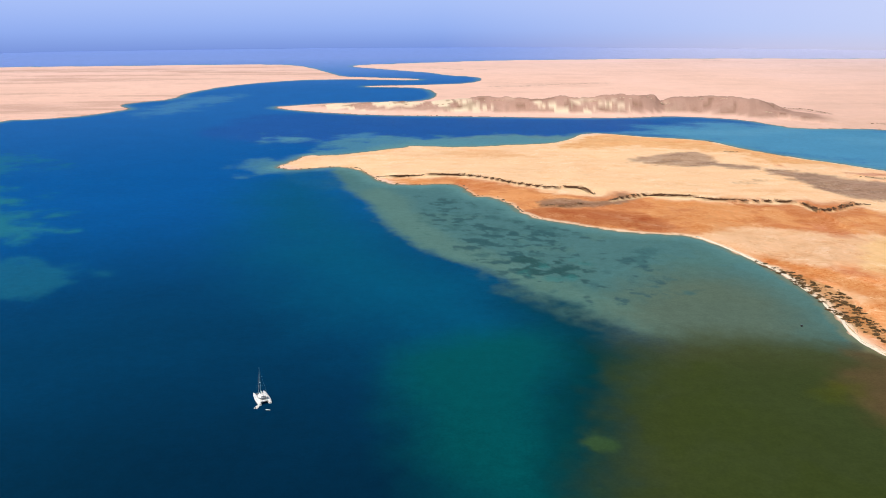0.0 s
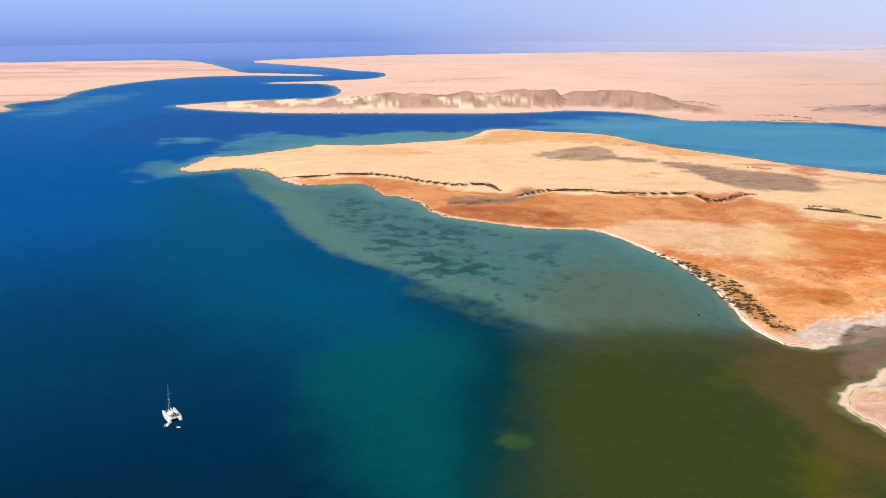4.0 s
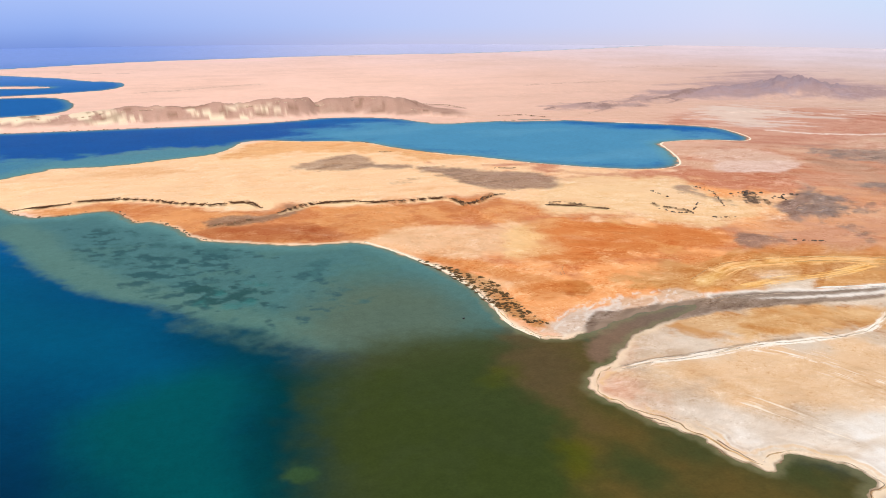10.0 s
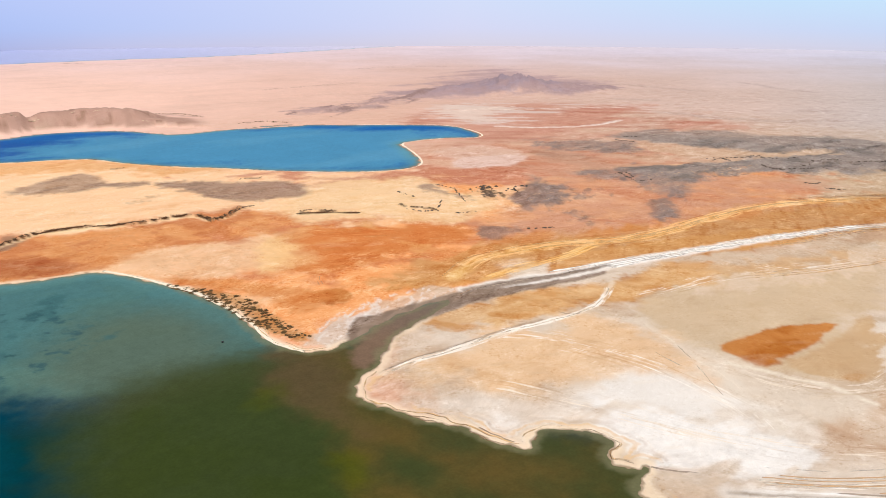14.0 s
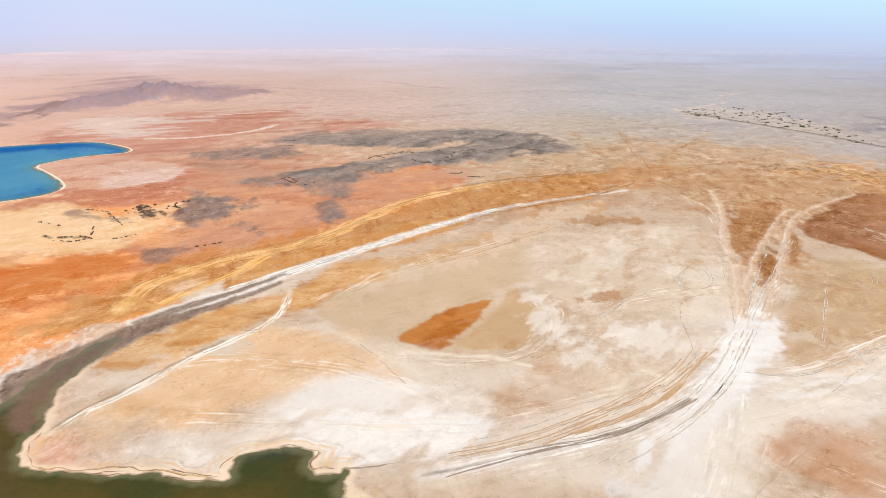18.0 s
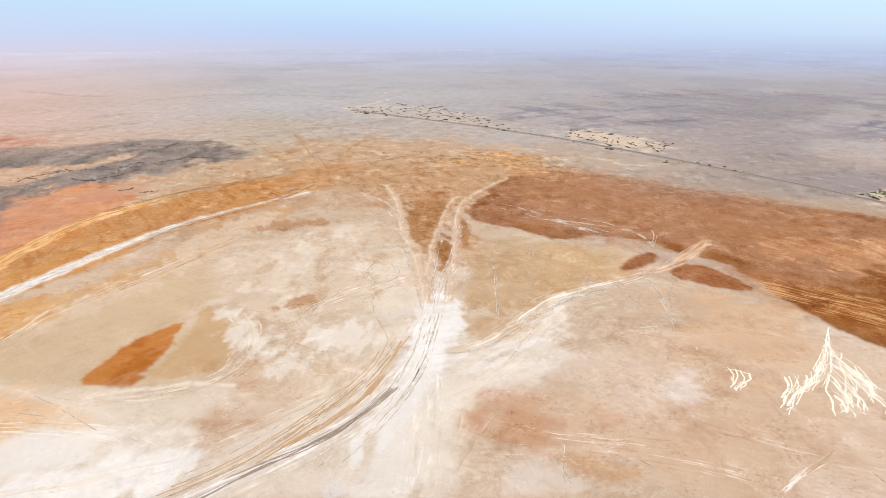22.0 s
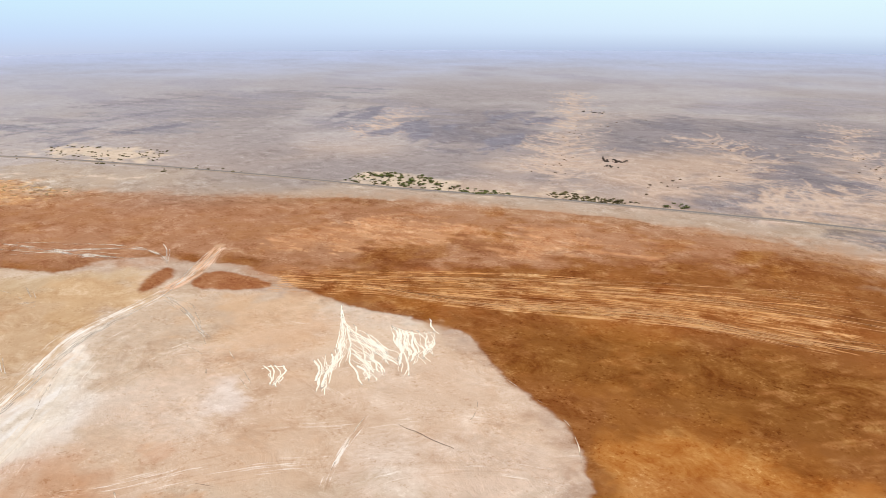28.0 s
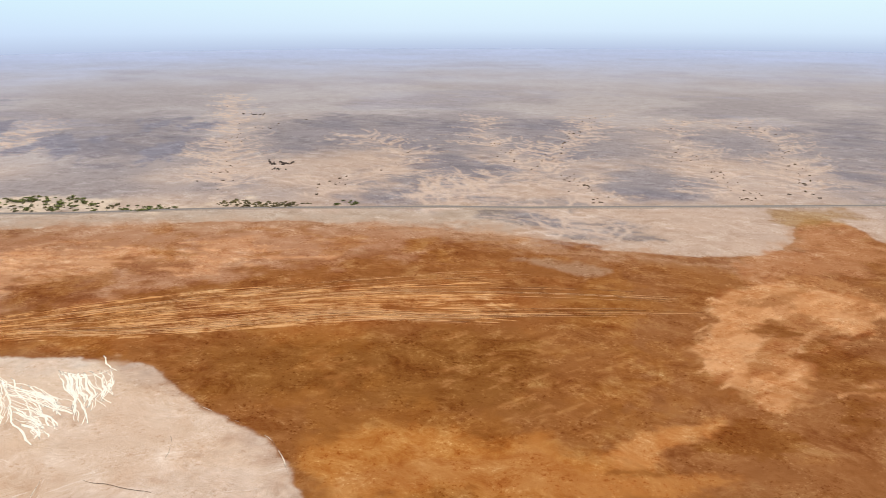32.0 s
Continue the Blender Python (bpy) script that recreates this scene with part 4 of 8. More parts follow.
MUD_RUN = [(283, 382), (300, 375), (321, 375), (340, 372), (357, 370), (376, 364), (393, 355), (415, 343), (443, 334), (469, 327), (485, 323), (477, 318), (444, 325), (415, 334), (386, 339), (365, 345), (341, 346), (319, 347), (299, 344), (283, 339), (262, 323), (246, 316), (230, 308), (225, 313)]
MUD_DARK = [(273, 366), (299, 356), (342, 356), (383, 346), (425, 331)]
MUD_DARK_B = [(273, 346), (310, 347), (357, 347), (404, 339), (454, 328)]
LOBE_MID = [(554, 131), (669, 121), (741, 78), (781, 14), (634, -5), (515, 5), (442, -4), (390, 24), (385, 68), (432, 94), (488, 103)]
FORK_SKIRT = [(608, 35), (699, 11), (567, -14), (516, 1), (511, 20)]
GLARE = [(292, 205), (323, 175), (338, 143), (343, 101), (308, 108), (279, 142), (275, 174)]
CREEK_BANK_NORTH = [(469, 366), (585, 344), (699, 288), (764, 239), (883, 172), (852, 136), (773, 229), (671, 253), (564, 299), (492, 322), (437, 344)]
CREEK_BANK_SOUTH = [(378, 345), (419, 331), (465, 307), (545, 294), (568, 273), (495, 266), (445, 273), (409, 286), (374, 299), (335, 310)]
BRANCH_LEFT = [(534, -13), (585, -11), (656, -5), (729, 7), (823, 8), (938, 25)]
BRANCH_STUB = [(812, 15), (856, 26), (902, 59)]
BRANCH_RIGHT = [(535, -27), (606, -36), (695, -43), (812, -53), (875, -69), (979, -128)]
BRANCH_INNER = [(594, -14), (693, -22), (829, -42), (874, -57)]
CROTCH = [(824, 3), (862, -29), (834, -45), (706, -20), (686, -4), (729, 2)]
CROTCH_PATCH = [(688, -24), (701, -38), (636, -34), (615, -25)]
CROTCH_SLIVER = [(765, -51), (773, -60), (684, -53), (678, -47)]
STEM_WHITE = [(533, -5), (545, -39), (493, -34), (449, -25), (397, -13), (351, 5), (328, 21), (395, 6), (467, -3)]
DUST_WHITE = [(481, 72), (495, 48), (500, 21), (462, 14), (434, 54)]
DUST_WHITE_B = [(533, 138), (510, 115), (478, 98), (425, 64), (416, 81), (455, 104), (492, 124)]
DUST_BAND = [(504, 261), (551, 242), (600, 216), (704, 202), (754, 188), (824, 161), (799, 127), (709, 158), (633, 182), (569, 202), (517, 228), (489, 246)]
BROWN_TOP_B = [(312, -700), (207, -677), (130, -688), (67, -700), (23, -740), (5, -831), (3, -918)]
EAST_LEDGES = [
    [(985, 508), (1025, 482), (1032, 440), (1063, 413)],
    [(1049, 407), (1092, 364), (1143, 317)],
    [(814, 532), (788, 491), (806, 479)],
    [(973, 419), (995, 386), (1025, 358)],
    [(501, 578), (505, 556), (519, 550), (554, 580)],
    [(546, 642), (543, 609)],
    [(525, 530), (547, 520)],
    [(603, 641), (604, 612), (567, 558)],
    [(530, 444), (556, 427)],
    [(1034, 696), (1038, 652)],
    [(813, 534), (796, 501)],
]
SALT_CORNER = [(239, 373), (265, 384), (305, 387), (311, 376), (275, 361), (250, 351)]
SEA_GAP = [(57, 496), (97, 469), (122, 433), (114, 379), (86, 341), (67, 359), (42, 410)]

# ---- the sheet of land and sea ----
X0, Y0 = 0.0, 0.0
azimuths = np.radians(np.concatenate([np.arange(-34, 188, 0.1), np.arange(188, 326, 3.0)]))
radii = np.concatenate([np.array([0.01, 60, 120, 170, 205, 225]), 1 / np.linspace(1 / 236, 1 / 1000, 410), 1 / np.linspace(1 / 1008, 1 / 4755, 170)])
NA, NR = len(azimuths), len(radii)
RR, AA = np.meshgrid(radii, azimuths, indexing="ij")
GX, GY = (RR * np.sin(AA)).ravel().astype(np.float32), (RR * np.cos(AA)).ravel().astype(np.float32)
TABLE = np.random.rand(256, 256).astype(np.float32)
TABLE_E, TABLE_N = np.roll(TABLE, -1, 0).ravel(), np.roll(TABLE, -1, 1).ravel()
TABLE_NE, TABLE_0 = np.roll(np.roll(TABLE, -1, 0), -1, 1).ravel(), TABLE.ravel()


def value_noise(x, y):
    xf, yf = np.floor(x), np.floor(y)
    fx, fy = x - xf, y - yf
    k = ((xf.astype(np.int32) & 255) << 8) | (yf.astype(np.int32) & 255)
    fx, fy = fx * fx * (3 - 2 * fx), fy * fy * (3 - 2 * fy)
    a, c = TABLE_0.take(k), TABLE_N.take(k)
    a = a + (TABLE_E.take(k) - a) * fx
    return a + (c + (TABLE_NE.take(k) - c) * fx - a) * fy


def cloud(x, y, size, octaves=4, turn=0.0, stretch=1.0):
    """Layered noise from -1 to 1, with forms of that size in metres, drawn out along a bearing."""
    x, y = np.asarray(x, np.float32), np.asarray(y, np.float32)
    c, s = math.cos(radians(turn)), math.sin(radians(turn))
    u, v = (x * s + y * c) / (size * stretch), (x * c - y * s) / size
    total, weight, amount = 0, 0, 1.0
    for k in range(octaves):
        total = total + amount * (2 * value_noise(u * 2 ** k + 17.3 * k, v * 2 ** k + 31.7 * k) - 1)
        weight, amount = weight + amount, amount * 0.55
    return total / weight * 1.6


def step(a, b, v):
    t = np.clip((v - a) / (b - a), 0, 1)
    return t * t * (3 - 2 * t)


def inside(x, y, outline):
    """Metres inside a closed outline; negative outside it."""
    best, odd = np.full(len(x), 1e18), np.zeros(len(x), bool)
    for (ax, ay), (bx, by) in zip(outline, outline[1:] + outline[:1]):
        dx, dy = bx - ax, by - ay
        t = np.clip(((x - ax) * dx + (y - ay) * dy) / (dx * dx + dy * dy + 1e-9), 0, 1)
        best = np.minimum(best, (x - ax - t * dx) ** 2 + (y - ay - t * dy) ** 2)
        if ay != by:
            odd ^= ((ay > y) != (by > y)) & (x < (y - ay) / (by - ay) * dx + ax)
    return np.where(odd, 1, -1) * np.sqrt(best)


def along(x, y, line):
    """The distance to an open line, signed by its side (left: plus), and how far along it, 0 to 1."""
    best, side, way = np.full(len(x), 1e18), np.zeros(len(x)), np.zeros(len(x))
    lengths = [math.dist(a, b) for a, b in zip(line, line[1:])]
    gone, total = 0.0, sum(lengths)
    for (ax, ay), (bx, by), size in zip(line, line[1:], lengths):
        dx, dy = bx - ax, by - ay
        t = np.clip(((x - ax) * dx + (y - ay) * dy) / (size * size + 1e-9), 0, 1)
        d = (x - ax - t * dx) ** 2 + (y - ay - t * dy) ** 2
        near = d < best
        best = np.where(near, d, best)
        side = np.where(near, np.sign(dx * (y - ay) - dy * (x - ax)), side)
        way = np.where(near, (gone + t * size) / total, way)
        gone += size
    return np.sqrt(best) * side, way


def rounded(line, closed=False, times=1):
    """Cuts the corners of a line."""
    for _ in range(times):
        pairs = list(zip(line, line[1:] + line[:1])) if closed else list(zip(line, line[1:]))
        cut = [p for (ax, ay), (bx, by) in pairs for p in ((0.75 * ax + 0.25 * bx, 0.75 * ay + 0.25 * by), (0.25 * ax + 0.75 * bx, 0.25 * ay + 0.75 * by))]
        line = cut if closed else [line[0], *cut, line[-1]]
    return line


def beside_line(line, shift):
    """The line moved sideways by that many metres."""
    moved = []
    for k, (x, y) in enumerate(line):
        (ax, ay), (bx, by) = line[max(k - 1, 0)], line[min(k + 1, len(line) - 1)]
        d = math.dist((ax, ay), (bx, by)) + 1e-6
        moved.append((x - (by - ay) / d * shift, y + (bx - ax) / d * shift))
    return moved


WX, WY = cloud(GX, GY, 45, 4), cloud(GX + 900, GY - 700, 45, 4)
SX, SY = cloud(GX, GY, 9, 3), cloud(GX - 300, GY + 500, 9, 3)
MOTTLE, FINE, BROAD = cloud(GX, GY, 28, 5), cloud(GX + 77, GY + 13, 5, 3), cloud(GX, GY, 260, 4)


def near(points, reach):
    xs, ys = [p[0] for p in points], [p[1] for p in points]
    return np.nonzero((GX > min(xs) - reach) & (GX < max(xs) + reach) & (GY > min(ys) - reach) & (GY < max(ys) + reach))[0]


def spread(points):
    """The middle distance of a form from the sheet's middle, over 500 m."""
    return max(0.5, math.hypot(sum(p[0] for p in points) / len(points), sum(p[1] for p in points) / len(points)) / 500)


def lay(layer, i, mask, rgb):
    layer[i] += np.clip(mask, 0, 1)[:, None] * (np.array(lin(*rgb)) - layer[i])


def fill(layer, outline, rgb, soft=4.0, warp=5.0, strength=1.0, patchy=0.0, grain=None, cover=None):
    """Tints an outline. patchy: how far its rim is broken; cover: how much of it the grain lets through, 0 to 1."""
    k = spread(outline)
    i = near(outline, (soft + 2 * warp) * k)
    d = inside(GX[i] + k * warp * (WX[i] + 0.35 * SX[i]), GY[i] + k * warp * (WY[i] + 0.35 * SY[i]), rounded(outline, True))
    g = MOTTLE[i] if grain is None else cloud(GX[i] + grain[0], GY[i], *grain[1:]) if isinstance(grain, tuple) else grain[i]
    mask = step(-soft * k, soft * k, d + k * soft * (patchy * 3 * (g - 0.1) + 0.0) + 0.5 * min(soft * k, 4) * FINE[i]) * strength
    if cover is not None:
        mask = mask * step(0.55 - 1.1 * cover, 1.15 - 1.1 * cover, g + 0.1 * FINE[i])
    lay(layer, i, mask, rgb)


def stroke(layer, line, rgb, width=3.0, soft=1.5, warp=1.2, strength=1.0, patchy=0.0, taper=0.0):
    i = near(line, width + soft + 3 * warp + 5)
    d, way = along(GX[i] + warp * (WX[i] + SX[i]), GY[i] + warp * (WY[i] + SY[i]), rounded(line))
    w = width / 2 * (1 - taper * way)
    lay(layer, i, step(soft, -soft, np.abs(d) - w) * strength * np.clip(1 + patchy * (MOTTLE[i] + FINE[i] - 0.3), 0, 1), rgb)


COAST = NORTH_SHORE + BAY_SHORE + ISLAND_SHORE + CREEK_SHORE + INLET_SHORE + [(-4890, -900), (-4890, -4890), (4890, -4890), (4890, 3300), (3700, 3700), (2900, 3600), (2250, 3400), (1672, 3310), (1320, 3382)]


def inside_far(x, y, outline, reach=160.0):
    """As inside, for the whole sheet: distances are told up to the reach."""
    order = np.argsort(y)
    xs, ys = x[order], y[order]
    best, odd = np.full(len(x), reach * reach, np.float32), np.zeros(len(x), bool)
    for (ax, ay), (bx, by) in zip(outline, outline[1:] + outline[:1]):
        dx, dy = bx - ax, by - ay
        a, b = np.searchsorted(ys, (min(ay, by) - reach, max(ay, by) + reach))
        near_by = a + np.nonzero((xs[a:b] > min(ax, bx) - reach) & (xs[a:b] < max(ax, bx) + reach))[0]
        px, py = xs[near_by], ys[near_by]
        t = np.clip(((px - ax) * dx + (py - ay) * dy) / (dx * dx + dy * dy + 1e-9), 0, 1)
        best[near_by] = np.minimum(best[near_by], (px - ax - t * dx) ** 2 + (py - ay - t * dy) ** 2)
        if ay != by:
            a, b = np.searchsorted(ys, (min(ay, by), max(ay, by)))
            odd[a:b] ^= xs[a:b] < (ys[a:b] - ay) / (by - ay) * dx + ax
    found = np.empty(len(x), np.float32)
    found[order] = np.where(odd, 1, -1) * np.sqrt(best)
    return found


SHORE = np.maximum(inside_far(GX + 2.2 * SX + 2.0 * WX, GY + 2.2 * SY + 2.0 * WY, rounded(COAST, True)), inside_far(GX + 4 * WX, GY + 4 * WY, rounded(WEST_LAND, True)))

# heights
HEIGHT = np.where(SHORE > 0, 0.12 + 1.1 * (1 - np.exp(-SHORE / 30)), np.maximum(SHORE * 0.12, -4.0))
LAND = step(0, 25, SHORE)
HEIGHT += LAND * (0.25 * MOTTLE + 0.35 * BROAD) * 0.6
TOPS = [(0, 6), (0.065, 12), (0.14, 17), (0.2, 14), (0.27, 21), (0.34, 26), (0.4, 27), (0.47, 23), (0.53, 31), (0.57, 26), (0.64, 34), (0.74, 32), (0.765, 20), (0.785, 26), (0.855, 30), (0.92, 32), (0.97, 27), (1, 12)]
crest = [(x + 4, y + 44) for x, y in RIDGE]
i = near(crest, 220)
d, way = along(GX[i] + 6 * WX[i], GY[i] + 6 * WY[i], crest)
top = np.interp(way, [a for a, _ in TOPS], [b for _, b in TOPS])
gully = np.abs(cloud(GX[i], GY[i], 26, 3, 5, 3.0))
RIDGE_FORM = np.zeros(len(GX))
RIDGE_FORM[i] = np.where(d > 0, np.exp(-(d / 85) ** 2), 1 - step(0, 46, -d) * 0.97) * top * (0.92 + 0.14 * np.clip(gully, 0, 0.8)) * LAND[i]
HEIGHT += RIDGE_FORM


def scarp(line, high, back, face=(92, 66, 42)):
    i = near(line, back)
    x, y = GX[i] + 0.6 * SX[i], GY[i] + 0.6 * SY[i]
    d, way = along(x, y, line)
    ends = step(0, 0.06, way) * step(1, 0.94, way)
    HEIGHT[i] += high * ends * step(-1.5, 2.0, d) * np.exp(-np.maximum(d, 0) / back * 3) * LAND[i]
    return i, step(2.4, 1.0, np.abs(d + 0.6)) * ends * np.clip(0.85 + 0.6 * MOTTLE[i], 0.2, 1) * LAND[i] * 0.75, face


FACES = [scarp(SCARP_A, 3.0, 150), scarp(SCARP_B, 3.2, 170), scarp(SCARP_C, 1.6, 60)]
FACES += [scarp(line, 1.5, 40, (105, 82, 62)) for line in LEDGES]


def rough_rocks(outline, high, size=22):
    k = spread(outline)
    i = near(outline, 20)
    m = step(-4 * k, 14 * k, inside(GX[i] + 8 * WX[i], GY[i] + 8 * WY[i], outline))
    HEIGHT[i] += m * high * (0.25 + np.abs(cloud(GX[i], GY[i], size, 4)) + 0.3 * np.clip(WX[i], -0.5, 1))


for outline, high in ((ROCK_A, 4), (ROCK_B, 4), (ROCK_C, 6), (ROCK_D, 4), (ROCK_E, 8), (ROCK_F, 3), (ROCK_G, 4)):
    rough_rocks(outline, high)
rough_rocks(HILL_FOOT, 8, 60)
for px, py, wide, high in ((1530, 1335, 170, 38), (1470, 1360, 110, 20), (1610, 1290, 160, 24), (1400, 1400, 140, 17), (1680, 1230, 150, 14)):
    i = near([(px, py)], wide * 2.2)
    d = np.hypot(GX[i] - px + 14 * WX[i], GY[i] - py + 14 * WY[i]) / wide
    HEIGHT[i] = np.maximum(HEIGHT[i], high * np.clip(1.15 - d, 0, 1) ** 1.3 * (0.8 + 0.5 * np.abs(cloud(GX[i], GY[i], 40, 4))))
HEIGHT = np.where(SHORE > 0, np.maximum(HEIGHT, 0.05), HEIGHT)

# soil colours, with distance haze painted into the far tones
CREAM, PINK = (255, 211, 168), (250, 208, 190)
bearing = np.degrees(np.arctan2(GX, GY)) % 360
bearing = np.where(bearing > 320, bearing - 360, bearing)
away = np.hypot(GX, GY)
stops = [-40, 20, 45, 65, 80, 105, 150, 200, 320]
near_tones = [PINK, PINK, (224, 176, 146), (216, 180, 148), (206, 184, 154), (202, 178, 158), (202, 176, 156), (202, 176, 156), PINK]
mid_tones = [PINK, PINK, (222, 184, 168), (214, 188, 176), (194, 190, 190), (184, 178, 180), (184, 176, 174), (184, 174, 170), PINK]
# lavender and pale blue of the hazy air, not of the soil
far_haze_tones = [(240, 206, 198), (238, 208, 206), (222, 206, 214), (214, 208, 222), (198, 202, 222), (182, 194, 222), (180, 192, 220), (180, 192, 220), (240, 206, 198)]
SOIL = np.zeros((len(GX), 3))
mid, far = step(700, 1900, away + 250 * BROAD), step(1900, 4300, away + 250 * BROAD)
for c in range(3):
    a, b, e = (np.interp(bearing, stops, [lin(*t)[c] for t in tones]) for tones in (near_tones, mid_tones, far_haze_tones))
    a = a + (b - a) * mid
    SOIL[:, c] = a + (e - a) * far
ALL = np.arange(len(GX))
BANDS = cloud(GX, GY, 60, 5, 95, 3.0)
SPECK = cloud(GX + 31, GY - 87, 3.2, 2)
EDDY = cloud(GX + 36 * WX, GY + 36 * WY, 80, 3) + 0.12 * MOTTLE

# northern plain
for line in NORTH_STREAKS:
    stroke(SOIL, line, (182, 148, 136), 12, 10, 10, 0.7, 0.5)
lay(SOIL, ALL, step(0.2, 0.8, BANDS) * 0.2 * step(60, 20, bearing) * step(700, 1100, away), (212, 168, 150))
fill(SOIL, WEST_LAND, (212, 170, 154), 20, 10, 0.7, 0.6, (0, 90, 4, 85, 5), 0.5)
# the middle tongue of land and the sands east of it
fill(SOIL, FAN_SOFT, (206, 172, 138), 40, 12, 0.9, 0.3)
fill(SOIL, EAST_SAND, (250, 176, 114), 20, 10, 0.95)
fill(SOIL, EAST_SAND, (232, 154, 90), 10, 12, 0.6, 0.8, EDDY, 0.45)
fill(SOIL, EAST_SAND, (246, 208, 168), 10, 12, 0.7, 0.8, -BANDS, 0.3)
fill(SOIL, ISLAND, CREAM, 8, 6)
fill(SOIL, ISLAND, (238, 178, 128), 8, 10, 0.6, 0.8, BANDS, 0.3)
fill(SOIL, ISLAND_NORTH_RIM, (234, 174, 116), 5, 7, 0.8, 0.6)
fill(SOIL, ISLAND_SOUTH, (226, 154, 96), 5, 5, 0.95, 0.3)
fill(SOIL, ISLAND_SOUTH, (196, 114, 70), 5, 8, 0.6, 0.8, EDDY, 0.5)
fill(SOIL, ISLAND_SOUTH, (238, 186, 134), 4, 6, 0.7, 0.8, BANDS, 0.25)
fill(SOIL, SOUTH_GREY, (164, 126, 98), 3, 4, 0.75, 0.5)
fill(SOIL, FOOT_GREY, (160, 124, 100), 3, 4, 0.85, 0.6)
fill(SOIL, RED_FOOT, (178, 102, 62), 4, 5, 0.75, 0.6)
# red and orange flats
fill(SOIL, RED_C, (206, 148, 126), 24, 14, 0.85, 0.6, BANDS)
fill(SOIL, RED_C, (190, 124, 102), 16, 14, 0.6, 0.8, (0, 26, 5, 140, 7), 0.5)
fill(SOIL, RED_B, (206, 140, 112), 30, 12, 0.9, 0.7)
fill(SOIL, RED_B, (192, 112, 82), 10, 12, 0.4, 0.7, (0, 24, 5, 140, 6), 0.45)
fill(SOIL, RED_A, (213, 136, 94), 30, 12, 0.9, 0.7)
fill(SOIL, RED_A, (200, 112, 64), 16, 12, 0.35, 0.8, EDDY, 0.55)
fill(SOIL, ORANGE_B, (212, 144, 108), 30, 10, 0.75, 0.7)
fill(SOIL, ORANGE_B, (198, 110, 68), 10, 12, 0.2, 0.8, BANDS, 0.4)
fill(SOIL, ORANGE_D, (226, 164, 98), 8, 6, 0.9, 0.6)
fill(SOIL, ORANGE_E, (206, 152, 102), 18, 8, 0.85, 0.5)
fill(SOIL, ORANGE_E, (204, 140, 84), 8, 8, 0.7, 0.8, (0, 22, 4, 62, 5), 0.4)
fill(SOIL, ORANGE_D, (208, 144, 84), 8, 8, 0.6, 0.8, (0, 22, 4, 62, 5), 0.35)
fill(SOIL, CREAM_SAND, (246, 208, 162), 8, 8, 0.85, 0.6)
fill(SOIL, YELLOW_BAND, (210, 154, 98), 10, 8, 0.85, 0.5)
fill(SOIL, YELLOW_BAND, (208, 146, 86), 8, 8, 0.7, 0.6, (0, 10, 4, 62, 7), 0.35)
fill(SOIL, ORANGE_A, (216, 132, 72), 6, 8, 0.95, 0.6)
fill(SOIL, ORANGE_A, (232, 172, 110), 5, 8, 0.7, 0.8, EDDY, 0.3)
fill(SOIL, SWIRL, (244, 204, 150), 8, 8, 0.4, 0.5)
fill(SOIL, ORANGE_C, (204, 128, 66), 2.5, 3, 0.9, 0.5)
fill(SOIL, SPIT_ORANGE, (222, 146, 86), 4, 4, 0.85, 0.5)
fill(SOIL, GREY_SLOPE, (182, 142, 120), 6, 8, 0.8, 0.6, BANDS)
fill(SOIL, RED_BAND, (200, 128, 98), 8, 8, 0.65, 0.6, BANDS)
fill(SOIL, RED_GLOW, (216, 150, 112), 14, 8, 0.6, 0.4)
fill(SOIL, PEACH_VEIL, (210, 162, 134), 24, 14, 0.62, 0.6, (0, 40, 4, 150, 3))
fill(SOIL, PEACH_VEIL, (206, 132, 96), 14, 12, 0.5, 0.6, (90, 34, 4, 150, 4), 0.45)
fill(SOIL, DEEP_ORANGE, (212, 138, 74), 8, 6, 0.75, 0.6, (0, 14, 4, 62, 6))
fill(SOIL, SAND_CURL, (246, 210, 170), 6, 6, 0.7, 0.6)
fill(SOIL, BAY_FLAT, (226, 206, 196), 10, 10, 0.85, 0.8, (0, 20, 5, 140, 6), 0.7)
fill(SOIL, BEACH_SCRUB, (200, 146, 92), 3, 3, 0.75, 0.4)
fill(SOIL, PAN, (232, 182, 142), 6, 4, 0.4)
fill(SOIL, TONGUE_PALE, (238, 190, 148), 6, 5, 0.75, 0.3)
fill(SOIL, TONGUE_SWIRL, (248, 206, 150), 7, 6, 0.7, 0.5)
for outline, rgb in ((MESA_GREY, (182, 150, 126)), (MESA_GREY_B, (168, 138, 118)), (MESA_GREY_C, (164, 134, 116)), (MESA_GREY_D, (190, 154, 126))):
    fill(SOIL, outline, rgb, 4, 5, 0.9, 0.5, BANDS)
    fill(SOIL, outline, (134, 108, 92), 3, 5, 0.5, 0.6, (0, 9, 4, 80, 4), 0.35)
fill(SOIL, BAY_PAN, (226, 190, 172), 4, 4, 0.6)
fill(SOIL, PINK_PAN, (232, 200, 186), 3, 4, 0.9, 0.3)
fill(SOIL, BAY_SALT, (228, 204, 190), 6, 8, 0.85, 0.6, (0, 14, 4, 140, 5))
for line in (BAY_STREAK, BAY_STREAK_B):
    stroke(SOIL, line, (246, 226, 212), 7, 4, 4, 0.85, 0.3)
for outline in (ROCK_A, ROCK_B):
    fill(SOIL, outline, (156, 143, 136), 6, 7, 0.95, 0.7, BANDS)
    fill(SOIL, outline, (120, 112, 108), 4, 7, 0.75, 0.6, (0, 22, 5, 95, 2.5), 0.5)
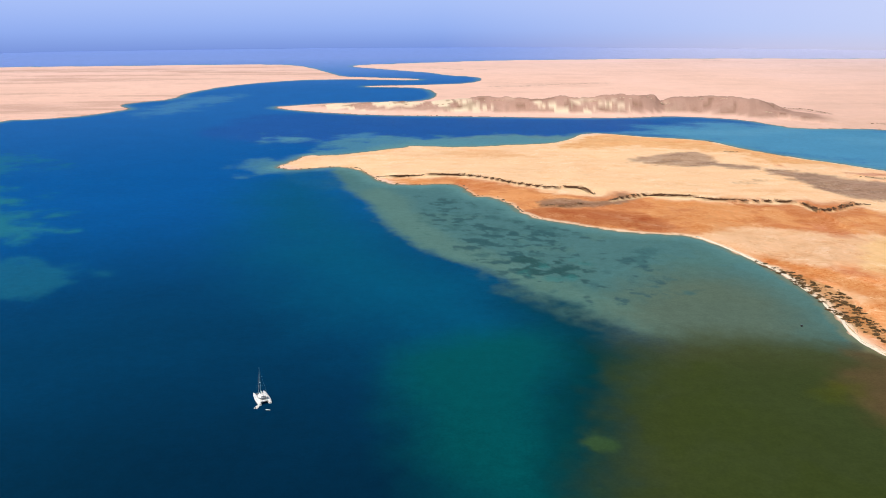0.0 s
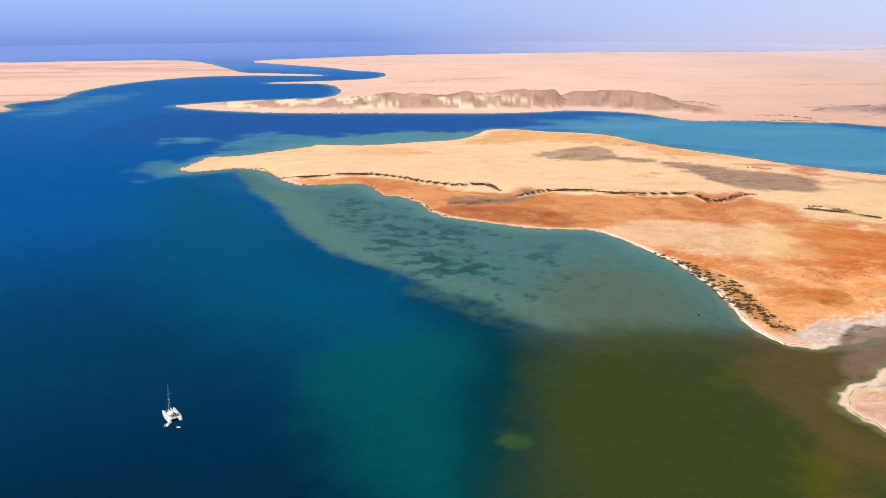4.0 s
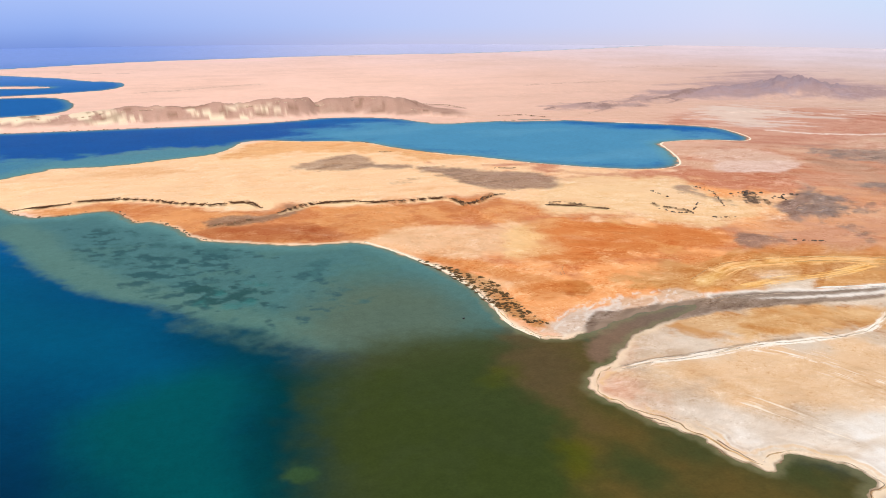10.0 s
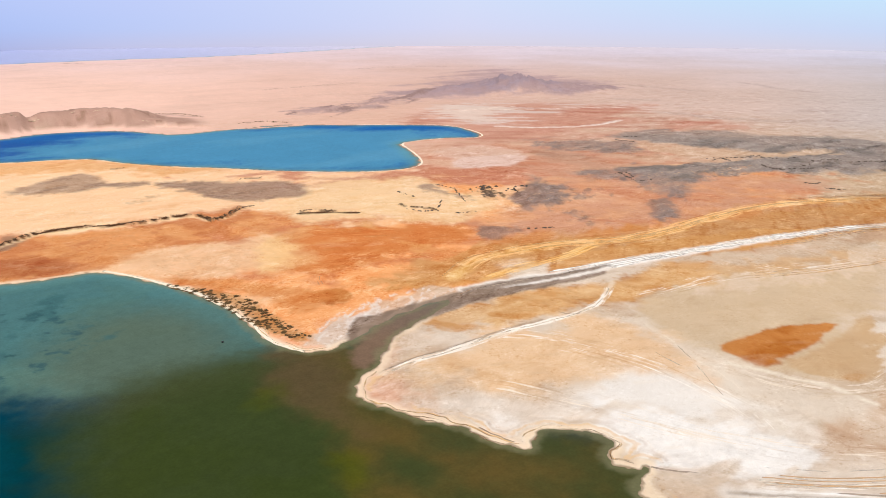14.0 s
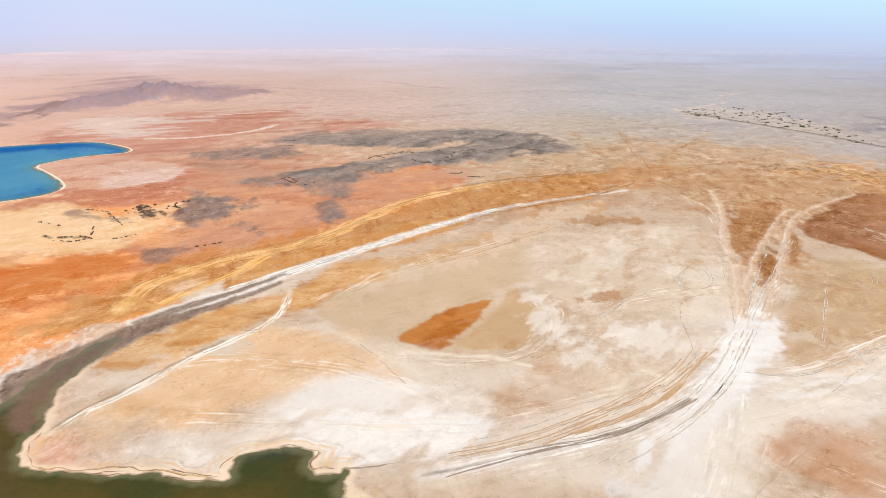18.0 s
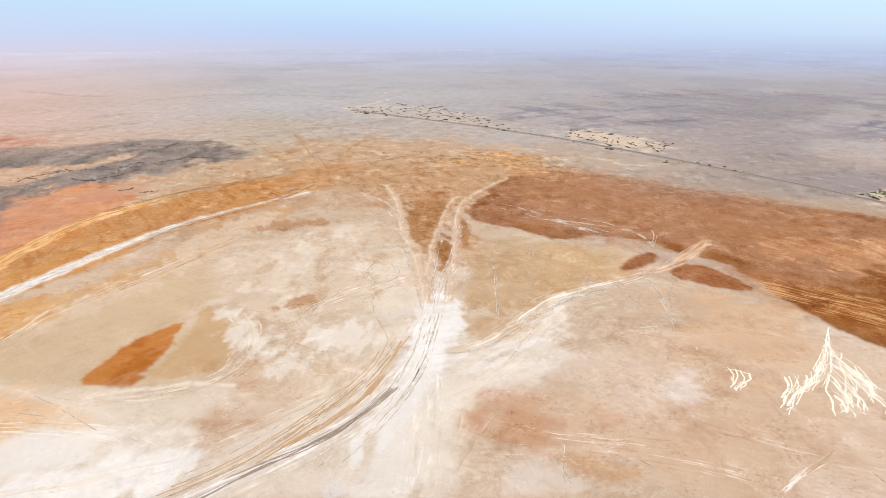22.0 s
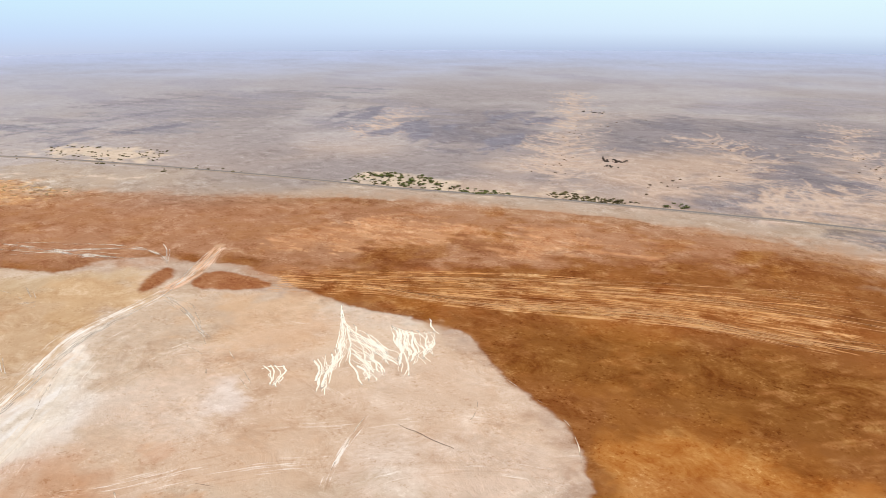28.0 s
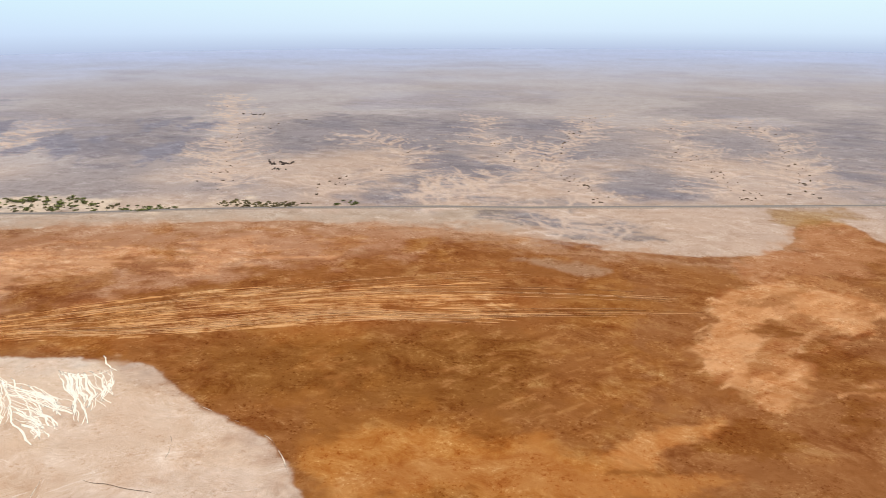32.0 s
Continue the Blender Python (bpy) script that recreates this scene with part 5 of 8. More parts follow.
for outline, strength in ((ROCK_C, 0.95), (ROCK_D, 0.7), (ROCK_F, 0.7), (ROCK_G, 0.7), (ROCK_E, 1)):
    fill(SOIL, outline, (150, 122, 110), 4, 6, strength, 0.7)
    fill(SOIL, outline, (108, 92, 86), 3, 6, strength * 0.7, 0.6, EDDY, 0.45)
fill(SOIL, ROCK_E, (80, 66, 58), 2, 3, 0.9, 1.0, FINE)
# grey hill rock with lavender distance haze mixed into its colour
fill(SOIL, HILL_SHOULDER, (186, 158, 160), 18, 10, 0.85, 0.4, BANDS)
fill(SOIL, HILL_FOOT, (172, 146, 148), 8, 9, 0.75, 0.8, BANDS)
fill(SOIL, HILL_TAIL, (156, 128, 122), 6, 8, 0.9, 0.9, (0, 20, 4, 60, 5), 0.65)
fill(SOIL, RIDGE_LOW, (164, 146, 136), 6, 8, 0.85, 0.6, BANDS)
for outline in (BLOCK_GREY, BLOCK_GREY_B):
    fill(SOIL, outline, (158, 122, 106), 3, 4, 0.85, 0.5)
# the same haze tint painted on the hilltops
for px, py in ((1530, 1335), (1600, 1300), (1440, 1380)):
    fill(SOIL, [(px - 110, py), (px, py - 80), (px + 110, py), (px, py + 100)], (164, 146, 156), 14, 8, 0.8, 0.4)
for outline in GREY_VEIL:
    fill(SOIL, outline, (158, 136, 126), 9, 9, 0.8, 0.6, BANDS)
    fill(SOIL, outline, (138, 124, 120), 6, 8, 0.6, 0.6, (0, 12, 4, 60, 3), 0.5)
for outline in MESA_SPOTS:
    fill(SOIL, outline, (168, 140, 128), 10, 9, 0.85, 0.6, BANDS)
    fill(SOIL, outline, (132, 110, 102), 6, 8, 0.6, 0.7, (0, 9, 4, 60, 2.5), 0.45)
for line in EAST_BANDS:
    stroke(SOIL, line, (170, 150, 142), 22, 16, 12, 0.5, 0.5)
# the eroded ridge
face = step(1.5, 6, RIDGE_FORM)
lay(SOIL, ALL, face * 0.9, (188, 150, 134))
lay(SOIL, ALL, face * step(0.0, 0.6, cloud(GX, GY, 22, 4, 5, 2.0)) * 0.4, (168, 134, 118))
lay(SOIL, ALL, step(1.0, 4, RIDGE_FORM) * step(450, 300, GX) * step(0.12, 0.4, cloud(GX, RIDGE_FORM * 5, 30, 4)) * step(0.95, 0.6, RIDGE_FORM / 30) * 0.85, (254, 234, 204))
lay(SOIL, ALL, step(4, 9, RIDGE_FORM) * step(0.35, 0.6, cloud(GX + 50, GY, 12, 3, 90, 2.6)) * 0.6, (140, 108, 88))
# the salt lobe and the tracks that cross it
LOBE = [(268, 330), (330, 350), (420, 372), (520, 380), (640, 340), (800, 260), (900, 120), (880, -20), (720, -120), (560, -240), (400, -310), (250, -280), (100, -120), (60, -60), (150, 20), (255, 130), (250, 200), (230, 250)]
SWEEP = cloud(GX + 20 * WX, GY + 20 * WY, 60, 3, 125, 3.2) + 0.12 * cloud(GX, GY, 10, 3, 125, 5)
fill(SOIL, LOBE, (212, 188, 164), 12, 10, 0.95)
fill(SOIL, LOBE, (228, 206, 186), 10, 14, 0.7, 0.8, EDDY, 0.5)
fill(SOIL, LOBE, (202, 160, 124), 10, 14, 0.6, 0.8, -SWEEP, 0.25)
fill(SOIL, LOBE, (238, 224, 208), 8, 10, 0.6, 0.8, SWEEP, 0.3)
fill(SOIL, LOBE_GREEN, (200, 172, 134), 10, 10, 0.7, 0.6)
fill(SOIL, LOBE_TAN, (212, 186, 154), 10, 6, 0.94, 0.3)
fill(SOIL, LOBE_PALE, (206, 178, 142), 10, 6, 0.85, 0.3)
fill(SOIL, PEACH, (230, 198, 164), 24, 8, 0.75, 0.4)
fill(SOIL, LOBE_EAST, (202, 170, 140), 34, 14, 0.5, 0.6, EDDY)
fill(SOIL, LOBE_GREYISH, (222, 200, 178), 24, 8, 0.6)
fill(SOIL, CLEAN_TAN, (220, 178, 136), 30, 10, 0.6, 0.5)
fill(SOIL, NORTH_BANK, (206, 150, 94), 6, 5, 0.9, 0.3)
fill(SOIL, NORTH_BANK, (188, 122, 62), 5, 5, 0.6, 0.6, (0, 7, 4, 62, 7), 0.4)
fill(SOIL, SOUTH_BANK, (214, 166, 110), 9, 6, 0.6, 0.5)
fill(SOIL, CREEK_BANK_NORTH, (212, 156, 96), 3, 4, 0.95, 0.3)
fill(SOIL, CREEK_BANK_NORTH, (186, 120, 56), 3, 4, 0.6, 0.5, (0, 7, 4, 62, 7), 0.4)
fill(SOIL, CREEK_BANK_SOUTH, (214, 164, 110), 5, 4, 0.9, 0.3)
fill(SOIL, CREEK_BANK_SOUTH, (182, 118, 58), 3, 4, 0.6, 0.6, (0, 7, 4, 150, 2), 0.35)
fill(SOIL, DUST_BAND, (226, 202, 178), 6, 5, 0.75, 0.6, (0, 8, 4, 65, 3))
fill(SOIL, BANK, (222, 176, 124), 6, 6, 0.85, 0.5)
fill(SOIL, BANK, (206, 146, 84), 4, 5, 0.65, 0.6, (0, 12, 4, 150, 2), 0.35)
fill(SOIL, LOBE_SALT, (238, 226, 214), 14, 12, 0.65, 0.6, SWEEP)
fill(SOIL, LOBE_WHITE, (240, 228, 214), 30, 12, 0.6, 0.5, SWEEP)
fill(SOIL, PEACH, (234, 194, 152), 18, 8, 0.7, 0.4)
fill(SOIL, LOBE_SALT, (250, 248, 246), 10, 12, 0.45, 0.8, SWEEP, 0.5)
for outline, strength in ((WHITE_A, 0.9), (WHITE_C, 0.25), (WHITE_D, 0.5), (CRUST_A, 0.4), (CRUST_B, 0.2), (CRUST_C, 0.35)):
    fill(SOIL, outline, (240, 230, 222), 14, 10, strength, 0.8, EDDY, 0.85)
    fill(SOIL, outline, (252, 246, 238), 8, 8, strength, 0.8, SWEEP, 0.45)
fill(SOIL, CRUST_E, (232, 214, 198), 18, 8, 0.5, 0.6, SWEEP, 0.7)
fill(SOIL, WHITE_B, (240, 232, 224), 10, 8, 0.85, 0.6)
fill(SOIL, WHITE_B, (228, 222, 220), 8, 8, 0.8, 0.8, (0, 14, 4, 70, 4), 0.4)
fill(SOIL, WHITE_CORE, (248, 242, 236), 5, 5, 0.9, 0.5, (0, 9, 4, 75, 5))
fill(SOIL, WHITE_BAND, (240, 230, 220), 10, 6, 0.6, 0.7, (0, 12, 4, 110, 3), 0.75)
fill(SOIL, BLOTCH_A, (206, 160, 122), 6, 7, 0.8, 0.7)
fill(SOIL, BLOTCH_C, (212, 170, 134), 6, 7, 0.7, 0.7)
fill(SOIL, BLOTCH_B, (236, 222, 214), 8, 7, 0.7, 0.7)
fill(SOIL, LOBE_OCHRE, (220, 184, 144), 6, 6, 0.75, 0.5)
fill(SOIL, NEAR_BROWN, (200, 150, 112), 14, 10, 0.7, 0.9, EDDY)
fill(SOIL, FAN_BACK, (214, 176, 134), 10, 8, 0.6, 0.6)
fill(SOIL, TRIANGLE, (200, 128, 60), 1.5, 3, 0.95, 0.2)
fill(SOIL, TRIANGLE, (176, 102, 36), 2.5, 4, 0.8, 0.6, None, 0.5)
fill(SOIL, TRIANGLE_B, (196, 130, 68), 1.2, 2, 0.9)
fill(SOIL, FAN_PINK, (226, 190, 160), 30, 14, 0.45, 0.5, EDDY)
fill(SOIL, LOBE_MID, (226, 206, 184), 16, 10, 0.75, 0.4)
fill(SOIL, LOBE_MID, (242, 230, 214), 6, 10, 0.5, 0.6, (0, 16, 5, 95, 2.5), 0.45)
fill(SOIL, LOBE_MID, (206, 172, 138), 6, 10, 0.6, 0.6, (99, 14, 5, 95, 3), 0.3)
fill(SOIL, FORK_SKIRT, (236, 222, 204), 6, 6, 0.7, 0.7, (0, 6, 4, 60, 2))
# bright glare off the salt, painted as near-white soil
fill(SOIL, GLARE, (250, 246, 242), 10, 8, 0.8, 0.6, (0, 9, 4, 100, 3))
fill(SOIL, HALO_TAN, (206, 170, 128), 3, 4, 0.8, 0.2)
fill(SOIL, SALT_DRIFT, (234, 218, 200), 14, 10, 0.7, 0.5, SWEEP)
fill(SOIL, OCHRE_FLAT, (204, 174, 142), 10, 5, 0.7, 0.5)
fill(SOIL, WHITE_FLANK, (240, 228, 212), 9, 8, 0.7, 0.6, (0, 12, 4, 100, 3))
fill(SOIL, WHITE_HEART, (246, 242, 238), 5, 5, 0.85, 0.5, (0, 7, 4, 78, 6))
fill(SOIL, WHITE_SPOT, (238, 222, 210), 9, 6, 0.8, 0.5)
fill(SOIL, PINK_BLOTCH, (204, 164, 132), 6, 6, 0.85, 0.5)
fill(SOIL, PINK_BLOTCH_B, (216, 176, 146), 6, 6, 0.7, 0.6)
for outline in (STREAK_BROWN, STREAK_BROWN_B):
    fill(SOIL, outline, (186, 136, 90), 3, 4, 0.7, 0.8, (0, 6, 4, 75, 5))
# the brown plain
fill(SOIL, PLAIN_NEAR, (190, 172, 154), 8, 8, 0.8)
fill(SOIL, FAN_BROWN, (202, 162, 124), 24, 10, 0.85, 0.5)
fill(SOIL, FAN_BROWN, (178, 128, 86), 8, 8, 0.5, 0.8, (0, 9, 4, 70, 4), 0.4)
for line in FAN_RAYS:
    stroke(SOIL, line, (206, 164, 118), 10, 10, 4, 0.45, 0.5)
for outline in TONGUES:
    fill(SOIL, outline, (194, 146, 104), 4, 4, 0.8, 0.7)
    fill(SOIL, outline, (170, 116, 74), 3, 4, 0.6, 0.8, (0, 5, 4, 70, 3), 0.45)
for outline in (BROWN_A, BROWN_B, BROWN_C):
    fill(SOIL, outline, (150, 94, 46), 2, 3, 0.97, 0.1)
GRAIN = cloud(GX, GY, 12, 5, 62, 3.0)

fill(SOIL, BROWN_A, (170, 122, 90), 5, 6, 0.85, 0.6)
fill(SOIL, BROWN_RED, (184, 136, 103), 14, 8, 0.85, 0.5)
fill(SOIL, BROWN_RED, (158, 106, 70), 6, 8, 0.6, 0.8, EDDY, 0.4)
stroke(SOIL, BROWN_TOP, (196, 158, 128), 40, 46, 12, 0.85, 0.3)
stroke(SOIL, BROWN_TOP_B, (194, 152, 118), 22, 24, 10, 0.8, 0.4)
for outline in (TOP_PALE, TOP_PALE_B, TOP_PALE_C, TOP_PALE_D):
    fill(SOIL, outline, (206, 152, 110), 6, 7, 0.6, 0.8)
    fill(SOIL, outline, (224, 172, 128), 5, 7, 0.8, 0.8, (0, 5, 4, 70, 4), 0.4)
for outline in (DARK_A, DARK_B):
    fill(SOIL, outline, (142, 86, 46), 6, 7, 0.8, 0.5)
for outline in (DARK_C, DARK_D):
    fill(SOIL, outline, (140, 88, 36), 22, 10, 0.75, 0.3)
for outline in (BROWN_B, BROWN_C):
    fill(SOIL, outline, (164, 106, 44), 8, 14, 0.3, 0.8, -EDDY, 0.35)
    fill(SOIL, outline, (174, 116, 60), 4, 8, 0.3, 0.8, (0, 24, 5, 40, 1.5), 0.25)
fill(SOIL, PLAIN_LOW, (192, 126, 60), 16, 12, 0.85, 0.5)
fill(SOIL, PLAIN_PEACH, (204, 140, 80), 8, 8, 0.8, 0.6)
fill(SOIL, BROWN_LIGHT, (184, 122, 64), 10, 12, 0.85, 0.7)
for outline in (SWIRL_A, SWIRL_B, SWIRL_C, SWIRL_D, SWIRL_E):
    fill(SOIL, outline, (204, 146, 96), 4, 5, 0.85, 0.6)
    fill(SOIL, outline, (226, 172, 122), 4, 6, 0.8, 0.8, (0, 5, 5, 25, 4), 0.4)
    fill(SOIL, outline, (156, 98, 48), 4, 6, 0.6, 0.8, (99, 6, 5, 25, 3), 0.25)
fill(SOIL, BROWN_SAND, (206, 146, 94), 5, 7, 0.4, 0.6)
fill(SOIL, BROWN_SAND, (226, 170, 120), 5, 8, 0.4, 0.8, (0, 10, 5, 25, 3.5), 0.4)
fill(SOIL, BROWN_SAND, (160, 96, 46), 5, 8, 0.7, 0.8, (99, 12, 5, 25, 3), 0.3)
for outline in (DARK_BAND, DARK_BAND_B, DARK_BAND_C, DARK_BAND_D, DARK_BAND_E):
    fill(SOIL, outline, (138, 82, 30), 5, 7, 0.8, 0.8, GRAIN)
fill(SOIL, SPECKLED, (196, 140, 84), 10, 8, 0.4, 0.6, (0, 5, 4, 30, 3), 0.3)
fill(SOIL, GREEN_PATCH, (164, 124, 66), 8, 8, 0.7, 0.6)
fill(SOIL, BROWN_FRINGE, (186, 130, 88), 8, 10, 0.7, 0.7)
fill(SOIL, BROWN_PALE, (212, 158, 114), 6, 10, 0.75, 0.8, GRAIN, 0.5)
fill(SOIL, STREAKS, (176, 112, 58), 20, 8, 0.4, 0.5)
fill(SOIL, GREY_PATCH, (178, 144, 116), 6, 5, 0.6, 0.6)
fill(SOIL, BROWN_PATCH_A, (160, 102, 62), 2, 2, 0.95)
fill(SOIL, BROWN_PATCH_B, (168, 108, 66), 2, 3, 0.95)
# gravel plains and dry washes
for outline in GRAVEL_NEAR[:1]:
    fill(SOIL, outline, (146, 134, 128), 4, 6, 0.85, 0.8, (0, 14, 4, 90, 3), 0.8)
for outline in GRAVEL_FAR:
    fill(SOIL, outline, (152, 150, 158), 12, 14, 0.8, 1.0, (0, 40, 5, 60, 5), 0.6)
PALE_WASH = (212, 188, 170)
stone_base = step(100, 122, bearing) * step(880, 1050, away + 70 * BROAD) * step(3000, 1700, away)
lay(SOIL, ALL, stone_base * step(-0.6, 0.3, cloud(GX - 900, GY, 240, 3)) * 0.85, (158, 149, 149))
for outline in STONES_NEAR + STONES_WEST:
    fill(SOIL, outline, (150, 142, 144), 22, 10, 0.9, 0.3, (0, 40, 4, 100, 2))
    fill(SOIL, outline, (132, 127, 136), 16, 10, 0.6, 0.5, (0, 60, 4, 100, 2), 0.45)
for outline in STONES_FAR:
    fill(SOIL, outline, (160, 154, 160), 8, 10, 0.75, 0.8, (0, 30, 5, 60, 5), 0.75)
twigs = random.Random(8)


def finger(px, py, vx, vy, reach, wide, depth):
    """A small side bed that runs into a wash, with lesser ones of its own."""
    bend = twigs.uniform(-0.2, 0.2)
    mx, my = px + vx * reach * 0.5 - vy * reach * bend, py + vy * reach * 0.5 + vx * reach * bend
    stroke(SOIL, [(px, py), (mx, my), (px + vx * reach, py + vy * reach)], PALE_WASH, wide, 2.0, 1.5, 0.85, 0.2, 0.85)
    for _ in range(2 if depth else 0):
        t, turn = twigs.uniform(0.25, 0.8), twigs.choice((-1, 1)) * twigs.uniform(0.35, 0.7)
        c, d = math.cos(turn), math.sin(turn)
        finger(px + vx * reach * t, py + vy * reach * t, vx * c - vy * d, vx * d + vy * c, reach * twigs.uniform(0.3, 0.6), wide * 0.65, 0)


for line in WASHES_A + WASHES_B:
    stroke(SOIL, line, PALE_WASH, 20, 16, 14, 0.4, 0.6)
    for (ax, ay), (bx, by) in zip(line, line[1:]):
        d = math.dist((ax, ay), (bx, by)) + 1e-6
        ux, uy = (bx - ax) / d, (by - ay) / d
        if ux * ax + uy * ay < 0:
            ux, uy = -ux, -uy
        for _ in range(min(16, 2 + int(d / 11))):
            t, turn = twigs.random(), twigs.choice((-1, 1)) * twigs.uniform(0.55, 1.05)
            c, e = math.cos(turn), math.sin(turn)
            finger(ax + (bx - ax) * t, ay + (by - ay) * t, ux * c - uy * e, ux * e + uy * c, twigs.uniform(40, 110), twigs.uniform(5, 9), 1)
# blue-grey distance haze put into the far plain's colour, in broad patches
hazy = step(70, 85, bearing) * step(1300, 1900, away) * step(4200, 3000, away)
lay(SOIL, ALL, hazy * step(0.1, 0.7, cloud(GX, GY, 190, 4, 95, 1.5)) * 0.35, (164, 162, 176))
for outline, strength in ((OASIS, 0.9), (OASIS_B, 0.9), (OASIS_D, 0.85), (OASIS_E, 0.32)):
    fill(SOIL, outline, (226, 206, 182), 7, 5, strength, 0.7)
for outline in BLUE_BANDS:
    fill(SOIL, outline, (140, 137, 148), 14, 16, 0.9, 0.7, (0, 34, 5, 140, 4), 0.7)
for line in BLUE_LINES:
    stroke(SOIL, line, (138, 135, 146), 16, 10, 10, 0.75, 0.4)
for line in PALE_LINES:
    stroke(SOIL, line, (232, 210, 188), 9, 6, 6, 0.75, 0.5)
fill(SOIL, CLUMPS, (214, 160, 108), 10, 8, 0.7, 0.5)
fill(SOIL, CLUMPS, (232, 190, 138), 6, 6, 0.9, 0.6, (0, 7, 3, 60, 1.3), 0.4)
fill(SOIL, CLUMPS, (158, 104, 62), 6, 6, 0.7, 0.6, (60, 7, 3, 60, 1.3), 0.3)
# fine grain of the whole land
LANDY = step(2, 10, SHORE)
FLECK = cloud(GX, GY, 7, 4, 125, 4.5)
lay(SOIL, ALL, LANDY * step(0.45, 0.9, FLECK) * 0.1 * step(1500, 500, away) * step(118, 100, bearing), (250, 226, 190))
lay(SOIL, ALL, LANDY * step(0.45, 0.95, -FLECK) * 0.1 * step(1500, 500, away) * step(118, 100, bearing), (150, 104, 64))
SOIL *= (1 + LANDY * (0.05 * BROAD + 0.04 * MOTTLE + (0.04 * FINE + 0.05 * SPECK * step(1500, 500, away)) * step(-0.2, 0.7, cloud(GX - 60, GY + 40, 90, 3))))[:, None]
for outline in (FORK_BROWN, FORK_BROWN_B, FORK_BROWN_C):
    fill(SOIL, outline, (182, 134, 92), 1.5, 2, 0.85, 0.4, (0, 3, 3, 70, 2))
# mud, salt crust and tracks
fill(SOIL, MUD, (152, 126, 108), 2, 2, 0.95)
fill(SOIL, MUD, (120, 98, 84), 2, 2, 0.6, 0.5, BANDS, 0.4)
fill(SOIL, SALT_CORNER, (228, 218, 214), 2, 3, 0.8, 0.6, (0, 4, 4, 60, 4))
for outline in (SALT_A, SALT_B):
    fill(SOIL, outline, (222, 196, 174), 4, 4, 0.7, 0.8)
    fill(SOIL, outline, (240, 230, 222), 3, 4, 0.7, 0.9, (0, 2.6, 4, 60, 3.0), 0.45)
stroke(SOIL, MUD[3:8] + SALT_LINE[1:4], (150, 128, 112), 11, 2, 1.5, 0.9)
stroke(SOIL, SALT_LINE, (248, 240, 232), 21, 2.5, 2.0, 0.97, 0.15, 0.7)
stroke(SOIL, SALT_LINE[:4], (150, 128, 112), 14, 2.0, 1.5, 0.95, 0.1, 0.7)
stroke(SOIL, SALT_LINE[:5], (156, 138, 124), 7, 1.6, 1.2, 0.92, 0.2, 0.75)
stroke(SOIL, [(x + 1.5, y + 2) for x, y in SALT_LINE[:6]], (140, 122, 108), 1.4, 0.8, 1.0, 0.8, 0.3)
stroke(SOIL, TRACK_SAND, (240, 192, 124), 12, 6, 3, 0.9, 0.3)
stroke(SOIL, TRACK_SAND_B, (238, 188, 120), 6, 3, 2, 0.8, 0.3)
stroke(SOIL, TRACK_A, (240, 222, 198), 4.5, 2.0, 0.6, 0.8, 0.2)
stroke(SOIL, [(x + 1, y + 3.5) for x, y in TRACK_A[:6]], (150, 128, 108), 2, 0.8, 0.8, 0.8, 0.4)
stroke(SOIL, TRACK_LOBE, (244, 232, 214), 4, 2, 1.5, 0.9, 0.4)
stroke(SOIL, TRACK_CURVE, (238, 226, 210), 6, 4, 3, 0.5, 0.4)
for shift, tone, wide, strength in ((0, (240, 232, 224), 10, 0.85), (9, (206, 178, 150), 2.0, 0.5), (-10, (236, 222, 204), 3.5, 0.6)):
    stroke(SOIL, [(x + shift * 0.6, y + shift * 0.8) for x, y in TRACK_MAIN[:10]], tone, wide, 3.0, 0.8, strength, 0.2, 0.35)
for shift, tone, wide in ((0, (226, 202, 174), 6),):
    stroke(SOIL, [(x, y + shift) for x, y in TRACK_FORK], tone, wide, 3.5, 0.8, 0.75, 0.2, 0.3)
    stroke(SOIL, [(x + shift * 0.6, y + shift * 0.8) for x, y in TRACK_EAST], tone, wide, 3.5, 0.8, 0.7, 0.2, 0.2)
fill(SOIL, CROTCH, (180, 132, 88), 2, 3, 0.9, 0.5, (0, 3, 3, 70, 2))
fill(SOIL, STEM_WHITE, (246, 240, 234), 3, 4, 0.85, 0.4, (0, 5, 4, 80, 5))
fill(SOIL, STEM_WIDE, (253, 250, 247), 6, 6, 0.9, 0.5, (0, 5, 4, 165, 5), 0.75)
fill(SOIL, EAST_DRIFT, (250, 244, 238), 7, 6, 0.8, 0.7, (0, 5, 4, 140, 5), 0.65)
for outline in (DUST_WHITE, DUST_WHITE_B):
    fill(SOIL, outline, (244, 234, 222), 7, 6, 0.75, 0.7, (0, 6, 4, 95, 3))
for line, wide in ((BRANCH_LEFT, 9), (BRANCH_STUB, 4), (BRANCH_RIGHT, 8), (BRANCH_INNER, 6)):
    stroke(SOIL, line, (226, 198, 172), wide, 2.5, 1.5, 0.85, 0.2, 0.35)
    stroke(SOIL, beside_line(line, 0.28 * wide), (244, 228, 210), 1.6, 0.8, 1.0, 0.7, 0.5)
    stroke(SOIL, beside_line(line, -0.3 * wide), (206, 168, 134), 1.6, 0.8, 1.0, 0.6, 0.5)
for outline in (CROTCH_PATCH, CROTCH_SLIVER):
    fill(SOIL, outline, (176, 128, 84), 1.2, 1.5, 0.9, 0.4)
stroke(SOIL, TRACK_EAST_B, (214, 174, 138), 8, 2, 1, 0.9, 0.2)
stroke(SOIL, TRACK_MAIN[:6], (176, 160, 144), 2.4, 1.2, 0.6, 0.8, 0.3, 0.6)
